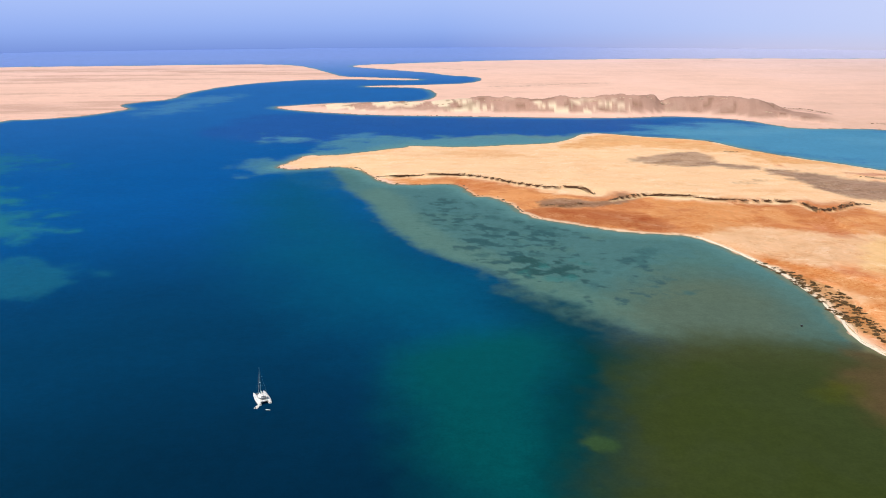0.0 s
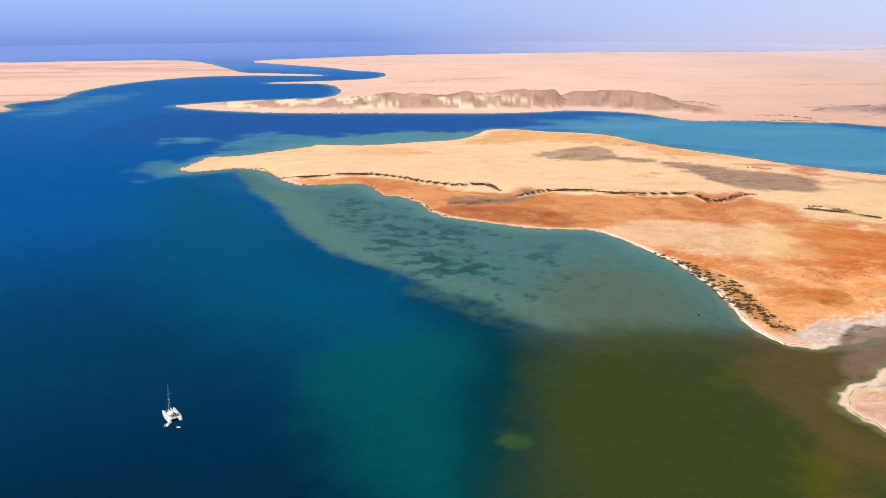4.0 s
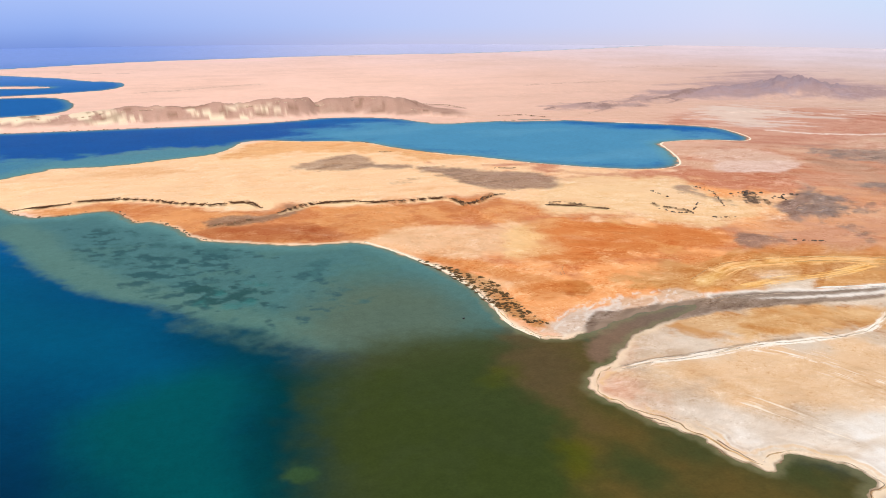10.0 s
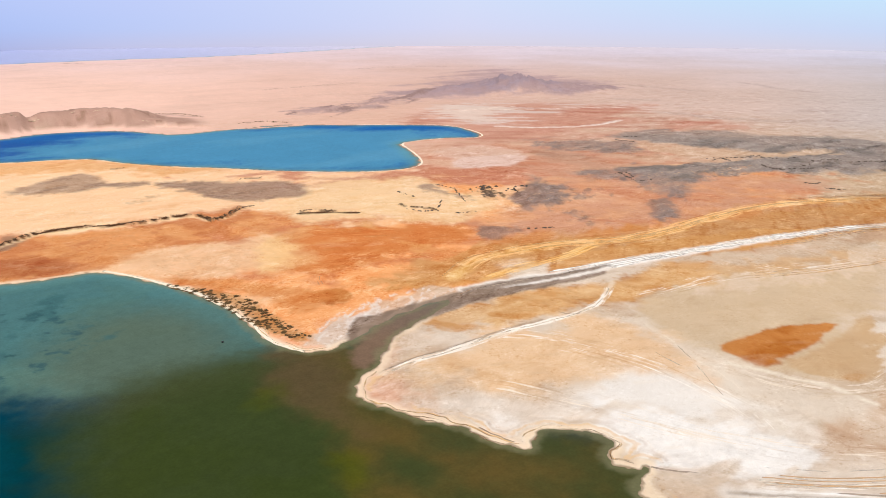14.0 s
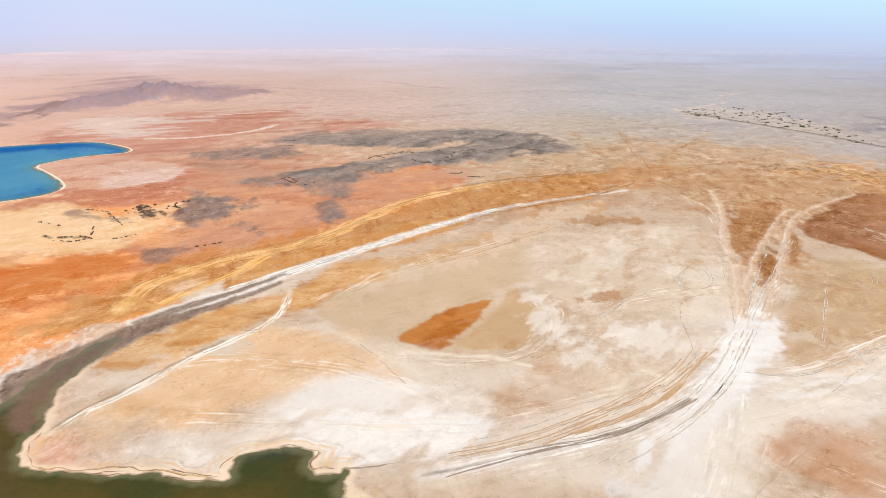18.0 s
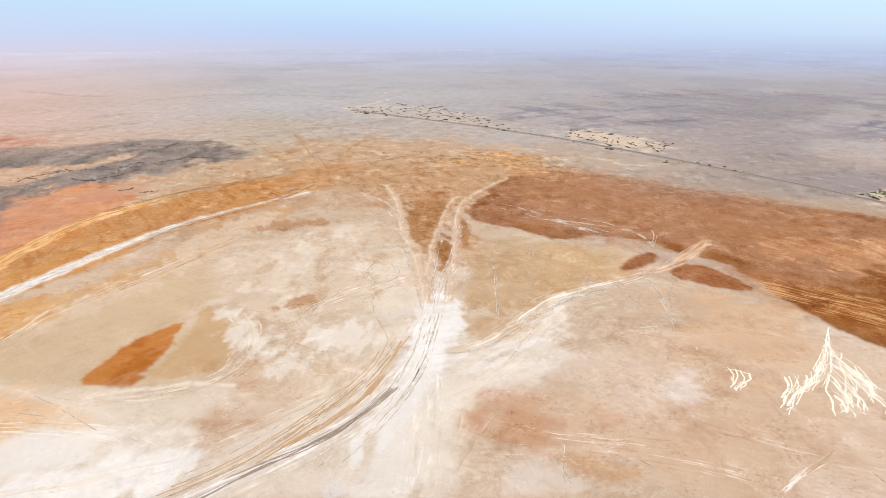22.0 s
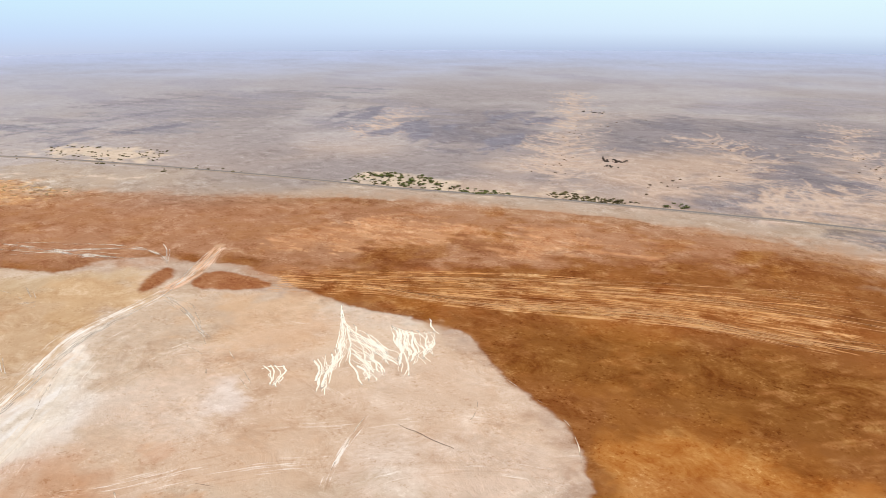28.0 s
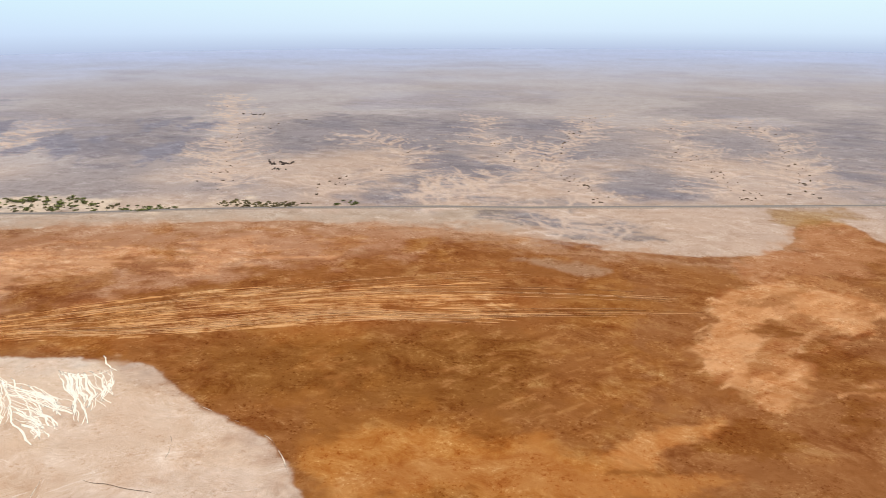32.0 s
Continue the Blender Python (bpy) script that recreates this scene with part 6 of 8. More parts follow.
stroke(SOIL, SHORE_ROAD, (246, 232, 222), 9, 4, 3, 0.95)
for line in SWEEPS[:6] + SWEEPS_C:
    stroke(SOIL, line, (236, 222, 206), 7, 6, 2.0, 0.3, 0.4)
fill(SOIL, FAN, (232, 206, 178), 6, 4, 0.4, 0.4)
berm = step(190, 230, GX) * step(335, 300, GY) * step(60, 110, GY) * step(15, 8, SHORE + 2 * MOTTLE) * step(1, 3, SHORE) * step(-0.5, 0.5, MOTTLE)
lay(SOIL, ALL, berm * step(0.1, 0.8, np.sin(SHORE * 1.0 + 2.5 * MOTTLE)) * 0.6, (240, 200, 148))
lay(SOIL, ALL, berm * step(0.2, 0.9, -np.sin(SHORE * 1.0 + 2.5 * MOTTLE)) * 0.35, (186, 150, 118))
for line in (SCARP_A, SCARP_B, SCARP_C):
    stroke(SOIL, beside_line(line, -4), (252, 222, 174), 5, 2.5, 1.5, 0.7, 0.6)
for i, mask, rgb in FACES:
    lay(SOIL, i, mask, rgb)
# the pale beach and its wet rim
lay(SOIL, ALL, step(7, 2.5, SHORE) * step(-4, 0, SHORE) * 0.75 * step(900, 600, away), (252, 230, 200))
lay(SOIL, ALL, step(1.4, 0.2, SHORE) * 0.7 * step(2600, 1800, away), (126, 100, 74))
fill(SOIL, MUD_RUN, (152, 130, 114), 1.6, 2, 0.95)
fill(SOIL, MUD_RUN, (126, 106, 92), 2, 2, 0.6, 0.4, (0, 5, 4, 62, 5), 0.45)
stroke(SOIL, MUD_DARK, (128, 108, 94), 5, 3, 1, 0.6, 0.3)
stroke(SOIL, MUD_DARK_B, (176, 154, 136), 3, 1.5, 1, 0.6, 0.4)

# water tints, with distance haze painted into the far sea
TINT = np.zeros((len(GX), 3)) + np.array(lin(0, 60, 98))
lay(TINT, ALL, step(420, 220, away + 40 * BROAD) * 0.95, (0, 37, 58))
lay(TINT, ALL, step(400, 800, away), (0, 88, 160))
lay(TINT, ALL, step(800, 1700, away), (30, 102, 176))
# far water paled towards the haze colour, by distance and bearing
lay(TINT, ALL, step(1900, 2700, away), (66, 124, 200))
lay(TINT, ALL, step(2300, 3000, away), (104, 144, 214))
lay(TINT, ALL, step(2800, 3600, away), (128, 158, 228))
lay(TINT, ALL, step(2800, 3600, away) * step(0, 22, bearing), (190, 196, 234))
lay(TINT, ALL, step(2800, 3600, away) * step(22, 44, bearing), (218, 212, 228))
lay(TINT, ALL, 0.3 * step(0.2, 1.0, cloud(GX, GY, 120, 4, 80, 2)) * step(900, 500, away), (0, 46, 80))
fill(TINT, CHANNEL, (32, 88, 164), 12, 12, 0.8)
fill(TINT, MID_SEA, (0, 86, 122), 60, 12, 0.9)
fill(TINT, SEA_GAP, (0, 60, 76), 40, 10, 0.9)
fill(TINT, TEAL_GLOW, (0, 84, 88), 40, 10, 0.85)
fill(TINT, SHELF_WEST, (30, 98, 134), 16, 8, 0.5, 0.4)
fill(TINT, [(x + 8, y + 5) for x, y in SHELF], (82, 124, 122), 7, 5, 0.9)
fill(TINT, [(x + 16, y + 10) for x, y in SHELF_RIM[2:-1]], (100, 134, 122), 9, 4, 0.5)
fill(TINT, SHELF, (84, 118, 108), 8, 6, 0.4, 0.6, EDDY, 0.4)
fill(TINT, SHELF_MURK, (92, 108, 92), 30, 8, 0.85)
fill(TINT, OLIVE, (70, 74, 33), 44, 8, 0.92)
fill(TINT, OLIVE_TOP, (66, 74, 44), 34, 8, 0.8)
fill(TINT, TEAL_DARK, (0, 56, 50), 34, 8, 0.7)
fill(TINT, OLIVE_MAIN, (58, 70, 36), 50, 12, 0.95)
fill(TINT, OLIVE_MAIN, (56, 68, 26), 24, 12, 0.5, 0.4, EDDY, 0.4)
fill(TINT, BROWN_WATER, (100, 82, 42), 44, 10, 0.85, 0.3)
fill(TINT, MUDDY_WATER, (92, 78, 54), 34, 10, 0.8, 0.3)
fill(TINT, SMUDGE_GREEN, (76, 82, 24), 14, 8, 0.8, 0.3)
fill(TINT, SMUDGE_YELLOW, (80, 84, 18), 14, 8, 0.7, 0.3)
fill(TINT, MUD, (128, 104, 86), 4, 3, 0.95)
fill(TINT, REEF, (58, 86, 50), 5, 3, 0.7)
dark_bed = cloud(GX, GY, 14, 5) + 0.5 * cloud(GX + 40, GY, 50, 2)
fine_bed = cloud(GX, GY, 7, 4, 100, 1.4) + 0.35 * cloud(GX + 40, GY, 40, 2)
fill(TINT, SEAGRASS, (60, 102, 106), 8, 8, 0.7, 0.8, dark_bed, 0.34)
fill(TINT, SEAGRASS, (52, 90, 96), 6, 8, 0.8, 0.8, fine_bed, 0.34)
fill(TINT, GRASS, (48, 88, 94), 6, 6, 0.6, 0.6, fine_bed, 0.45)
for outline in (GRASS_B, GRASS_C):
    fill(TINT, outline, (46, 84, 84), 4, 5, 0.7, 0.6, fine_bed, 0.5)
fill(TINT, GRASS_C, (60, 128, 128), 6, 6, 0.5, 0.6, -dark_bed, 0.4)
for outline, strength in ((WEST_PATCH, 0.8), (WEST_PATCH_B, 0.5), (WEST_PATCH_C, 0.4)):
    fill(TINT, outline, (36, 120, 138), 14, 10, strength, 0.5)
fill(TINT, WEST_FRINGE, (70, 132, 178), 8, 8, 0.7, 0.4)
fill(TINT, CHANNEL_SHOAL, (110, 150, 150), 6, 6, 0.8, 0.4)
for outline in (CHANNEL_STREAK, CHANNEL_STREAK_B):
    fill(TINT, outline, (78, 140, 176), 6, 6, 0.7, 0.4)
for outline, strength in ((SHOAL_A, 0.55), (SHOAL_B, 0.75), (SHOAL_C, 0.6)):
    fill(TINT, outline, (84, 142, 162), 12, 10, strength, 0.5)
fill(TINT, NEAR_BAY, (82, 150, 188), 18, 14, 0.92)
fill(TINT, NEAR_BAY, (96, 158, 192), 18, 14, 0.5, 0.6, BANDS, 0.4)
lay(TINT, ALL, step(-26, -3, SHORE) * 0.55 * step(420, 700, away), (104, 156, 158))
lay(TINT, ALL, step(-7, -1, SHORE) * 0.6 * step(2600, 1800, away), (130, 128, 96))


def sheet(name, keep_faces, heights, layer_name, layer, mat, pace=1):
    """A mesh of the cells that keep_faces picks, with its tints."""
    rows, columns = np.unique(np.append(np.arange(0, NR, pace), NR - 1)), np.arange(0, NA, pace)
    low, high = rows[:-1, None] * NA, rows[1:, None] * NA
    a, b = columns[None, :], np.roll(columns, -1)[None, :]
    quads = np.stack([low + a, high + a, high + b, low + b], -1).reshape(-1, 4)[:, ::-1]
    if keep_faces is not None:
        quads = quads[keep_faces[quads].any(1)]
    used, flat = np.unique(quads.ravel(), return_inverse=True)
    mesh = bpy.data.meshes.new(name)
    mesh.vertices.add(len(used)), mesh.loops.add(len(flat)), mesh.polygons.add(len(quads))
    mesh.vertices.foreach_set("co", np.stack([GX[used], GY[used], heights[used]], -1).astype(np.float32).ravel())
    mesh.loops.foreach_set("vertex_index", flat.astype(np.int32).ravel())
    mesh.polygons.foreach_set("loop_start", np.arange(0, len(flat), 4, dtype=np.int32))
    mesh.polygons.foreach_set("use_smooth", np.ones(len(quads), bool))
    mesh.update(calc_edges=True)
    colours = mesh.attributes.new(layer_name, "FLOAT_COLOR", "POINT")
    colours.data.foreach_set("color", np.concatenate([np.clip(layer[used], 0.0004, 0.9), np.ones((len(used), 1))], 1).astype(np.float32).ravel())
    mesh.materials.append(mat)
    return new(name, mesh), used


# streaks that run along tracks, ruts and drifts
FLOW, STREAK, WEAR = np.zeros((len(GX), 3)), np.zeros((len(GX), 4)), np.zeros(len(GX))


def comb(line, width, rgb, amount, core=0.2, seed=0.0, fade=0.08):
    """Draws streaks out along a line, over so many metres to its sides."""
    line = rounded(line, False, 2)
    i = near(line, width * 1.2)
    d, way = along(GX[i] + 1.5 * WX[i], GY[i] + 1.5 * WY[i], line)
    size = sum(math.dist(a, b) for a, b in zip(line, line[1:]))
    share = amount * step(1, core, np.abs(d) / width) * step(0, fade, way) * step(1, 1 - fade, way) * LANDY[i]
    keep = share > STREAK[i, 3]
    k = i[keep]
    FLOW[k] = np.stack([d[keep], way[keep] * size, np.full(len(k), seed)], -1)
    STREAK[k] = np.concatenate([np.tile(np.array(lin(*rgb, 0.87)), (len(k), 1)), share[keep][:, None]], 1)


PALE, BONE = (250, 242, 232), (240, 226, 208)
comb(BROWN_LINE, 130, (206, 152, 108), 0.3, 0.3, 1.3)
comb(BROWN_NEAR_LINE, 90, (176, 118, 58), 0.18, 0.3, 2.1)
comb(RUT_LINE, 46, (220, 166, 112), 0.6, 0.45, 3.7)
for k, line in enumerate(RUTS):
    comb(line, 7, (224, 172, 116), 0.74, 0.3, 4.1 + k)
for line in FAN_FLOWS:
    comb(line, 60, (222, 180, 138), 0.3, 0.3, 5.2)
for k, line in enumerate(SAND_FLOWS + SAND_FLOWS_B):
    comb(line, 55, (238, 190, 138), 0.33, 0.3, 6.3 + k)
for k, line in enumerate(LOBE_FLOWS + LOBE_FLOWS_B + LOBE_FLOWS_C):
    comb(line, 24, PALE if k % 3 else BONE, 0.5 if k < 7 else 0.36, 0.1, 8.4 + k)
for k, line in enumerate(SWEEPS[:6] + SWEEPS_C + [TRACK_LOBE, TRACK_CURVE]):
    comb(line, 9, BONE, 0.34, 0.2, 21.7 + k)
comb(TRACK_MAIN[:11], 36, PALE, 0.42, 0.25, 31.0)
comb(TRACK_EAST, 24, PALE, 0.46, 0.2, 32.0)
comb(TRACK_FORK, 20, BONE, 0.3, 0.2, 33.0)
comb(TRACK_MAIN[:10], 14, (250, 246, 242), 0.6, 0.4, 31.0)
comb(TRACK_EAST, 5, PALE, 0.75, 0.3, 32.0)
comb(DIAGONALS[0], 5, PALE, 0.6, 0.3, 34.0)
comb(TRACK_EAST_B, 12, (232, 196, 168), 0.9, 0.3, 35.0)
comb(TRACK_SAND, 20, (244, 198, 140), 0.8, 0.3, 36.0)
comb(TRACK_SAND_B, 12, (246, 202, 136), 0.8, 0.3, 37.0)
comb(TRACK_A, 6, PALE, 0.8, 0.3, 38.0)
WEAR[:] = LANDY * (0.5 - 0.15 * step(85, 105, bearing)) * step(3200, 900, away) * (1 - 0.7 * step(60, 45, bearing) * step(1050, 1250, away))
for outline, much in ((ISLAND, 0.3), (RED_A, 0.3), (PEACH_VEIL, 0.26), (FAN_SOFT, 0.6), (LOBE, 0.36), (LOBE_TAN, 0.15), (CLEAN_TAN, 0.2), (BROWN_B, 0.4), (BROWN_C, 0.4), (FAN_BROWN, 0.6), (MUD, 0.4)):
    i = near(outline, 10)
    m = step(-6, 10, inside(GX[i], GY[i], outline))
    WEAR[i] += m * (much - WEAR[i])

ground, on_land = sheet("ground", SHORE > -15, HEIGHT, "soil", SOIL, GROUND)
for key, kind, store, values in (("flow", "FLOAT_VECTOR", "vector", FLOW), ("streak", "FLOAT_COLOR", "color", STREAK), ("wear", "FLOAT", "value", WEAR)):
    ground.data.attributes.new(key, kind, "POINT").data.foreach_set(store, values[on_land].astype(np.float32).ravel())
tagged(ground, "cream, orange and brown desert ground with salt crust", "ground", kind="structure")
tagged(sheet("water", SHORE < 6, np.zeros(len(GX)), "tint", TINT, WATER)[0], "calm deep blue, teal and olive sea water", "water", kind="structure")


def ground_z(x, y):
    """The height of the land at a place."""
    r, a = math.hypot(x, y), math.degrees(math.atan2(x, y)) % 360
    a = a - 360 if a > 324 else a
    ri = int(np.clip(np.searchsorted(radii, r), 1, NR - 1))
    ai = int(np.clip(np.searchsorted(azimuths, radians(a)), 1, NA - 1))
    return float(np.mean([HEIGHT[(ri - p) * NA + ai - q] for p in (0, 1) for q in (0, 1)]))


def ground_zs(x, y):
    """The heights of the land at many places."""
    a = np.degrees(np.arctan2(x, y)) % 360
    a = np.radians(np.where(a > 324, a - 360, a))
    ri, ai = np.clip(np.searchsorted(radii, np.hypot(x, y)), 1, NR - 1), np.clip(np.searchsorted(azimuths, a), 1, NA - 1)
    return np.mean([HEIGHT[(ri - p) * NA + ai - q] for p in (0, 1) for q in (0, 1)], 0)


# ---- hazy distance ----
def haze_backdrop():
    """A self-glowing ring painted as hazy air at the edge of sight, leaning outwards."""
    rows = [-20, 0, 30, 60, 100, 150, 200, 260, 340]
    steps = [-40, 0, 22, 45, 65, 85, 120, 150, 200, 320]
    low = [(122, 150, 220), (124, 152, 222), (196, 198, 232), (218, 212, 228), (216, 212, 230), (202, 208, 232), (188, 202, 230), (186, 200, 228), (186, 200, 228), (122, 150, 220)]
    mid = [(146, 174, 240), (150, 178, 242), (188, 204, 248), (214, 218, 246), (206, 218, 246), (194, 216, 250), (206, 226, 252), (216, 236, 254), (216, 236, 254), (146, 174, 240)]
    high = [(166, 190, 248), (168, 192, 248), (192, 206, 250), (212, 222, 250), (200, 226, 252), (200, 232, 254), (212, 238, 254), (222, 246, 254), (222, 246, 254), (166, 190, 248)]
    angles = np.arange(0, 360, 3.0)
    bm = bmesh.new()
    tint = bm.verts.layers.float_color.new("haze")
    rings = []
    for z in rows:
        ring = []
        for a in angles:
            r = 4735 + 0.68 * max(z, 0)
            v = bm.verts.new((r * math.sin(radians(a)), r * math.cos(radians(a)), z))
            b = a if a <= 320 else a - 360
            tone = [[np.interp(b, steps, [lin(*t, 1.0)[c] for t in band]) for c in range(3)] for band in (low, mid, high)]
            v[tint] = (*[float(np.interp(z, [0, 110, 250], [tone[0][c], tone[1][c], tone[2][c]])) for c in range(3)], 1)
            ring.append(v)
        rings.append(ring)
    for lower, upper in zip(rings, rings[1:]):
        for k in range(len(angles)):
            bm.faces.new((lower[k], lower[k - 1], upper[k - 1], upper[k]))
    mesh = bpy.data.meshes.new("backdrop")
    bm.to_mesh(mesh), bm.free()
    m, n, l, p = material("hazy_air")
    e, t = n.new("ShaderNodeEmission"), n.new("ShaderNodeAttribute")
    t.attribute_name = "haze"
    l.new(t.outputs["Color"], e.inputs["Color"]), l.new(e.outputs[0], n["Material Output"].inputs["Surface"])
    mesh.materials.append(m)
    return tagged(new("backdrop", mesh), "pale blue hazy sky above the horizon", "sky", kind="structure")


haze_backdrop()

# ---- helpers for things ----


def part(name, bm, mat, parent, label="", smooth=False):
    mesh = bpy.data.meshes.new(name)
    bm.to_mesh(mesh)
    bm.free()
    mesh.materials.append(mat)
    if smooth:
        mesh.polygons.foreach_set("use_smooth", [True] * len(mesh.polygons))
    ob = new(name, mesh)
    ob.parent = parent
    return tagged(ob, label) if label else ob


def thing(name, m, label, category, group="", kind=""):
    ob = new(name)
    ob.matrix_basis = m
    return tagged(ob, label, category, group, kind)


def box(bm, x, y, z, sx, sy, sz, bevel=0.0, turn=0.0):
    made = bmesh.ops.create_cube(bm, size=1.0, matrix=pose(x, y, z, 0, 0, turn) @ Matrix.Diagonal((sx, sy, sz, 1)))
    if bevel:
        edges = list({e for v in made["verts"] for e in v.link_edges})
        bmesh.ops.bevel(bm, geom=edges, offset=bevel, segments=2, affect="EDGES")
    return bm


def rod(bm, a, b, r1, r2=None, sides=8):
    """A round bar from a to b."""
    a, b = Vector(a), Vector(b)
    turn = (b - a).to_track_quat("Z", "Y").to_matrix().to_4x4()
    bmesh.ops.create_cone(bm, cap_ends=True, segments=sides, radius1=r1, radius2=r1 if r2 is None else r2, depth=(b - a).length, matrix=Matrix.Translation((a + b) / 2) @ turn)
    return bm


def loft(bm, sections):
    """Joins closed rings of points, each of the same count, and caps the ends."""
    rings = [[bm.verts.new(p) for p in ring] for ring in sections]
    n = len(rings[0])
    for a, b in zip(rings, rings[1:]):
        for k in range(n):
            bm.faces.new((a[k], a[(k + 1) % n], b[(k + 1) % n], b[k]))
    bm.faces.new(rings[0][::-1]), bm.faces.new(rings[-1])
    bmesh.ops.recalc_face_normals(bm, faces=bm.faces[:])
    return bm


def within(outline, count, rng, edge=0.0):
    """Random places inside an outline."""
    xs, ys = [p[0] for p in outline], [p[1] for p in outline]
    found = []
    while len(found) < count:
        x, y = rng.uniform(min(xs), max(xs)), rng.uniform(min(ys), max(ys))
        if inside(np.array([x]), np.array([y]), outline)[0] > edge:
            found.append((x, y))
    return found


GELCOAT = grained("white_gelcoat", (0.82, 0.82, 0.8), 0.35, 1.5, 0.05, 0.05, 0, 0.5)
DECK = grained("deck_paint", (0.7, 0.68, 0.63), 0.7, 4, 0.08, 0.1)
TINTED_GLASS = material("tinted_window", (0.015, 0.018, 0.022), 0.12, 0, 0.5)[0]
ALLOY = grained("painted_alloy", (0.16, 0.34, 0.42), 0.4, 6, 0.1, 0.05, 0.5, 0.5)
CANVAS = grained("canvas", (0.74, 0.72, 0.66), 0.9, 5, 0.1, 0.2)
NETTING = grained("netting", (0.12, 0.13, 0.14), 0.9, 20, 0.3, 0.4)
TEAK = grained("teak", (0.2, 0.13, 0.08), 0.75, 8, 0.25, 0.2)
SOLAR = material("solar_cells", (0.01, 0.015, 0.04), 0.2, 0, 0.5)[0]
RUBBER = grained("pale_rubber", (0.72, 0.72, 0.7), 0.6, 5, 0.08, 0.1)
BLACK = grained("black_plastic", (0.02, 0.02, 0.022), 0.5, 9, 0.2, 0.1)


# ---- the catamaran at anchor ----
def hull_sections(x, half):
    sections = []
    for y, wide, keel, deck in ((-5.2, 0.55, -0.1, 0.55), (-4.9, 0.62, -0.25, 0.6), (-4.3, 0.68, -0.4, 0.95), (-4.25, 0.7, -0.4, 1.35), (-2.0, 0.78, -0.55, 1.45), (1.5, 0.76, -0.55, 1.5), (3.6, 0.55, -0.5, 1.58), (4.8, 0.26, -0.35, 1.64), (5.3, 0.04, 0.1, 1.66)):
        ring = []
        for k in range(12):
            a = math.pi + math.pi * k / 11
            ring.append((x + wide * half * math.cos(a), y, keel * 0 + (deck if k in (0, 11) else deck * 0.62 + (keel - deck * 0.62) * -math.sin(a))))
        sections.append(ring)
    return sections


def catamaran(m):
    boat = thing("catamaran", m, "white sailing catamaran at anchor with bare blue-grey mast", "boat")
    for side in (-1, 1):
        hull = part("hull", loft(bmesh.new(), hull_sections(side * 2.05, 1.0)), GELCOAT, boat, "", True)
        for y in (-3.0, -1.2, 0.6, 2.2):
            part("portlight", box(bmesh.new(), side * 2.78, y, 1.02, 0.05, 0.7, 0.2, 0.02), TINTED_GLASS, hull, "dark tinted hull window")
        part("transom_step", box(bmesh.new(), side * 2.05, -4.75, 0.62, 1.0, 0.7, 0.05, 0.02), TEAK, hull, "brown teak boarding step")
        bm = bmesh.new()
        for k in range(7):
            rod(bm, (side * 2.62, -3.6 + 1.3 * k, 1.45), (side * 2.55, -3.6 + 1.3 * k, 2.05), 0.016)
        for z in (1.75, 2.03):
            rod(bm, (side * 2.62, -3.6, z), (side * 2.55, 4.2, z), 0.012)
        part("guard_rail", bm, ALLOY, boat, "thin wire guard rail")
    part("bridge_deck", box(bmesh.new(), 0, -0.9, 1.28, 3.4, 6.6, 0.36, 0.08), DECK, boat)
    bm = bmesh.new()
    outline = [(-1.75, -1.6), (-1.85, 0.2), (-1.45, 1.5), (-0.7, 2.1), (0.7, 2.1), (1.45, 1.5), (1.85, 0.2), (1.75, -1.6)]
    loft(bm, [[(x * s, y * t, z) for x, y in outline] for s, t, z in ((1, 1, 1.4), (0.98, 0.98, 1.75), (0.92, 0.9, 2.2), (0.86, 0.82, 2.34))])
    cabin = part("cabin", bm, GELCOAT, boat)
    bm = bmesh.new()
    for (ax, ay), (bx, by) in zip(outline[:-1], outline[1:]):
        cx, cy = (ax + bx) / 2 * 0.972, (ay + by) / 2 * 0.972
        box(bm, cx, cy, 1.96, math.dist((ax, ay), (bx, by)) * 0.82, 0.07, 0.3, 0.02, math.degrees(math.atan2(by - ay, bx - ax)))
    part("cabin_windows", bm, TINTED_GLASS, cabin, "dark wraparound cabin windows")
    part("cockpit_floor", box(bmesh.new(), 0, -2.9, 1.16, 2.6, 2.4, 0.06, 0.02), TEAK, boat)
    for x, y, sx, sy in ((0, -3.95, 2.6, 0.5), (-1.35, -2.8, 0.45, 1.9), (1.35, -2.8, 0.45, 1.9)):
        part("cockpit_seat", box(bmesh.new(), x, y, 1.5, sx, sy, 0.42, 0.06), GELCOAT, boat)
    part("hardtop", box(bmesh.new(), 0, -2.55, 3.0, 3.2, 2.3, 0.09, 0.04), GELCOAT, boat)
    for x in (-1.45, 1.45):
        for y in (-3.5, -1.6):
            part("hardtop_post", rod(bmesh.new(), (x, y, 1.5), (x, y, 3.0), 0.035), ALLOY, boat)
    part("solar_panel", box(bmesh.new(), 0, -3.2, 3.08, 1.9, 0.8, 0.04, 0.01), SOLAR, boat, "dark solar panel on the hardtop")
    part("helm_wheel", rod(bmesh.new(), (1.0, -1.9, 2.1), (1.0, -1.95, 2.1), 0.32, None, 16), BLACK, boat)
    for side in (-1, 1):
        part("trampoline", box(bmesh.new(), side * 0.75, 3.35, 1.42, 1.4, 2.3, 0.03), NETTING, boat, "dark netting between the bows")
    part("forward_beam", rod(bmesh.new(), (-2.0, 4.6, 1.5), (2.0, 4.6, 1.5), 0.09), ALLOY, boat)
    part("centre_walkway", box(bmesh.new(), 0, 3.4, 1.46, 0.34, 2.5, 0.06, 0.02), GELCOAT, boat)
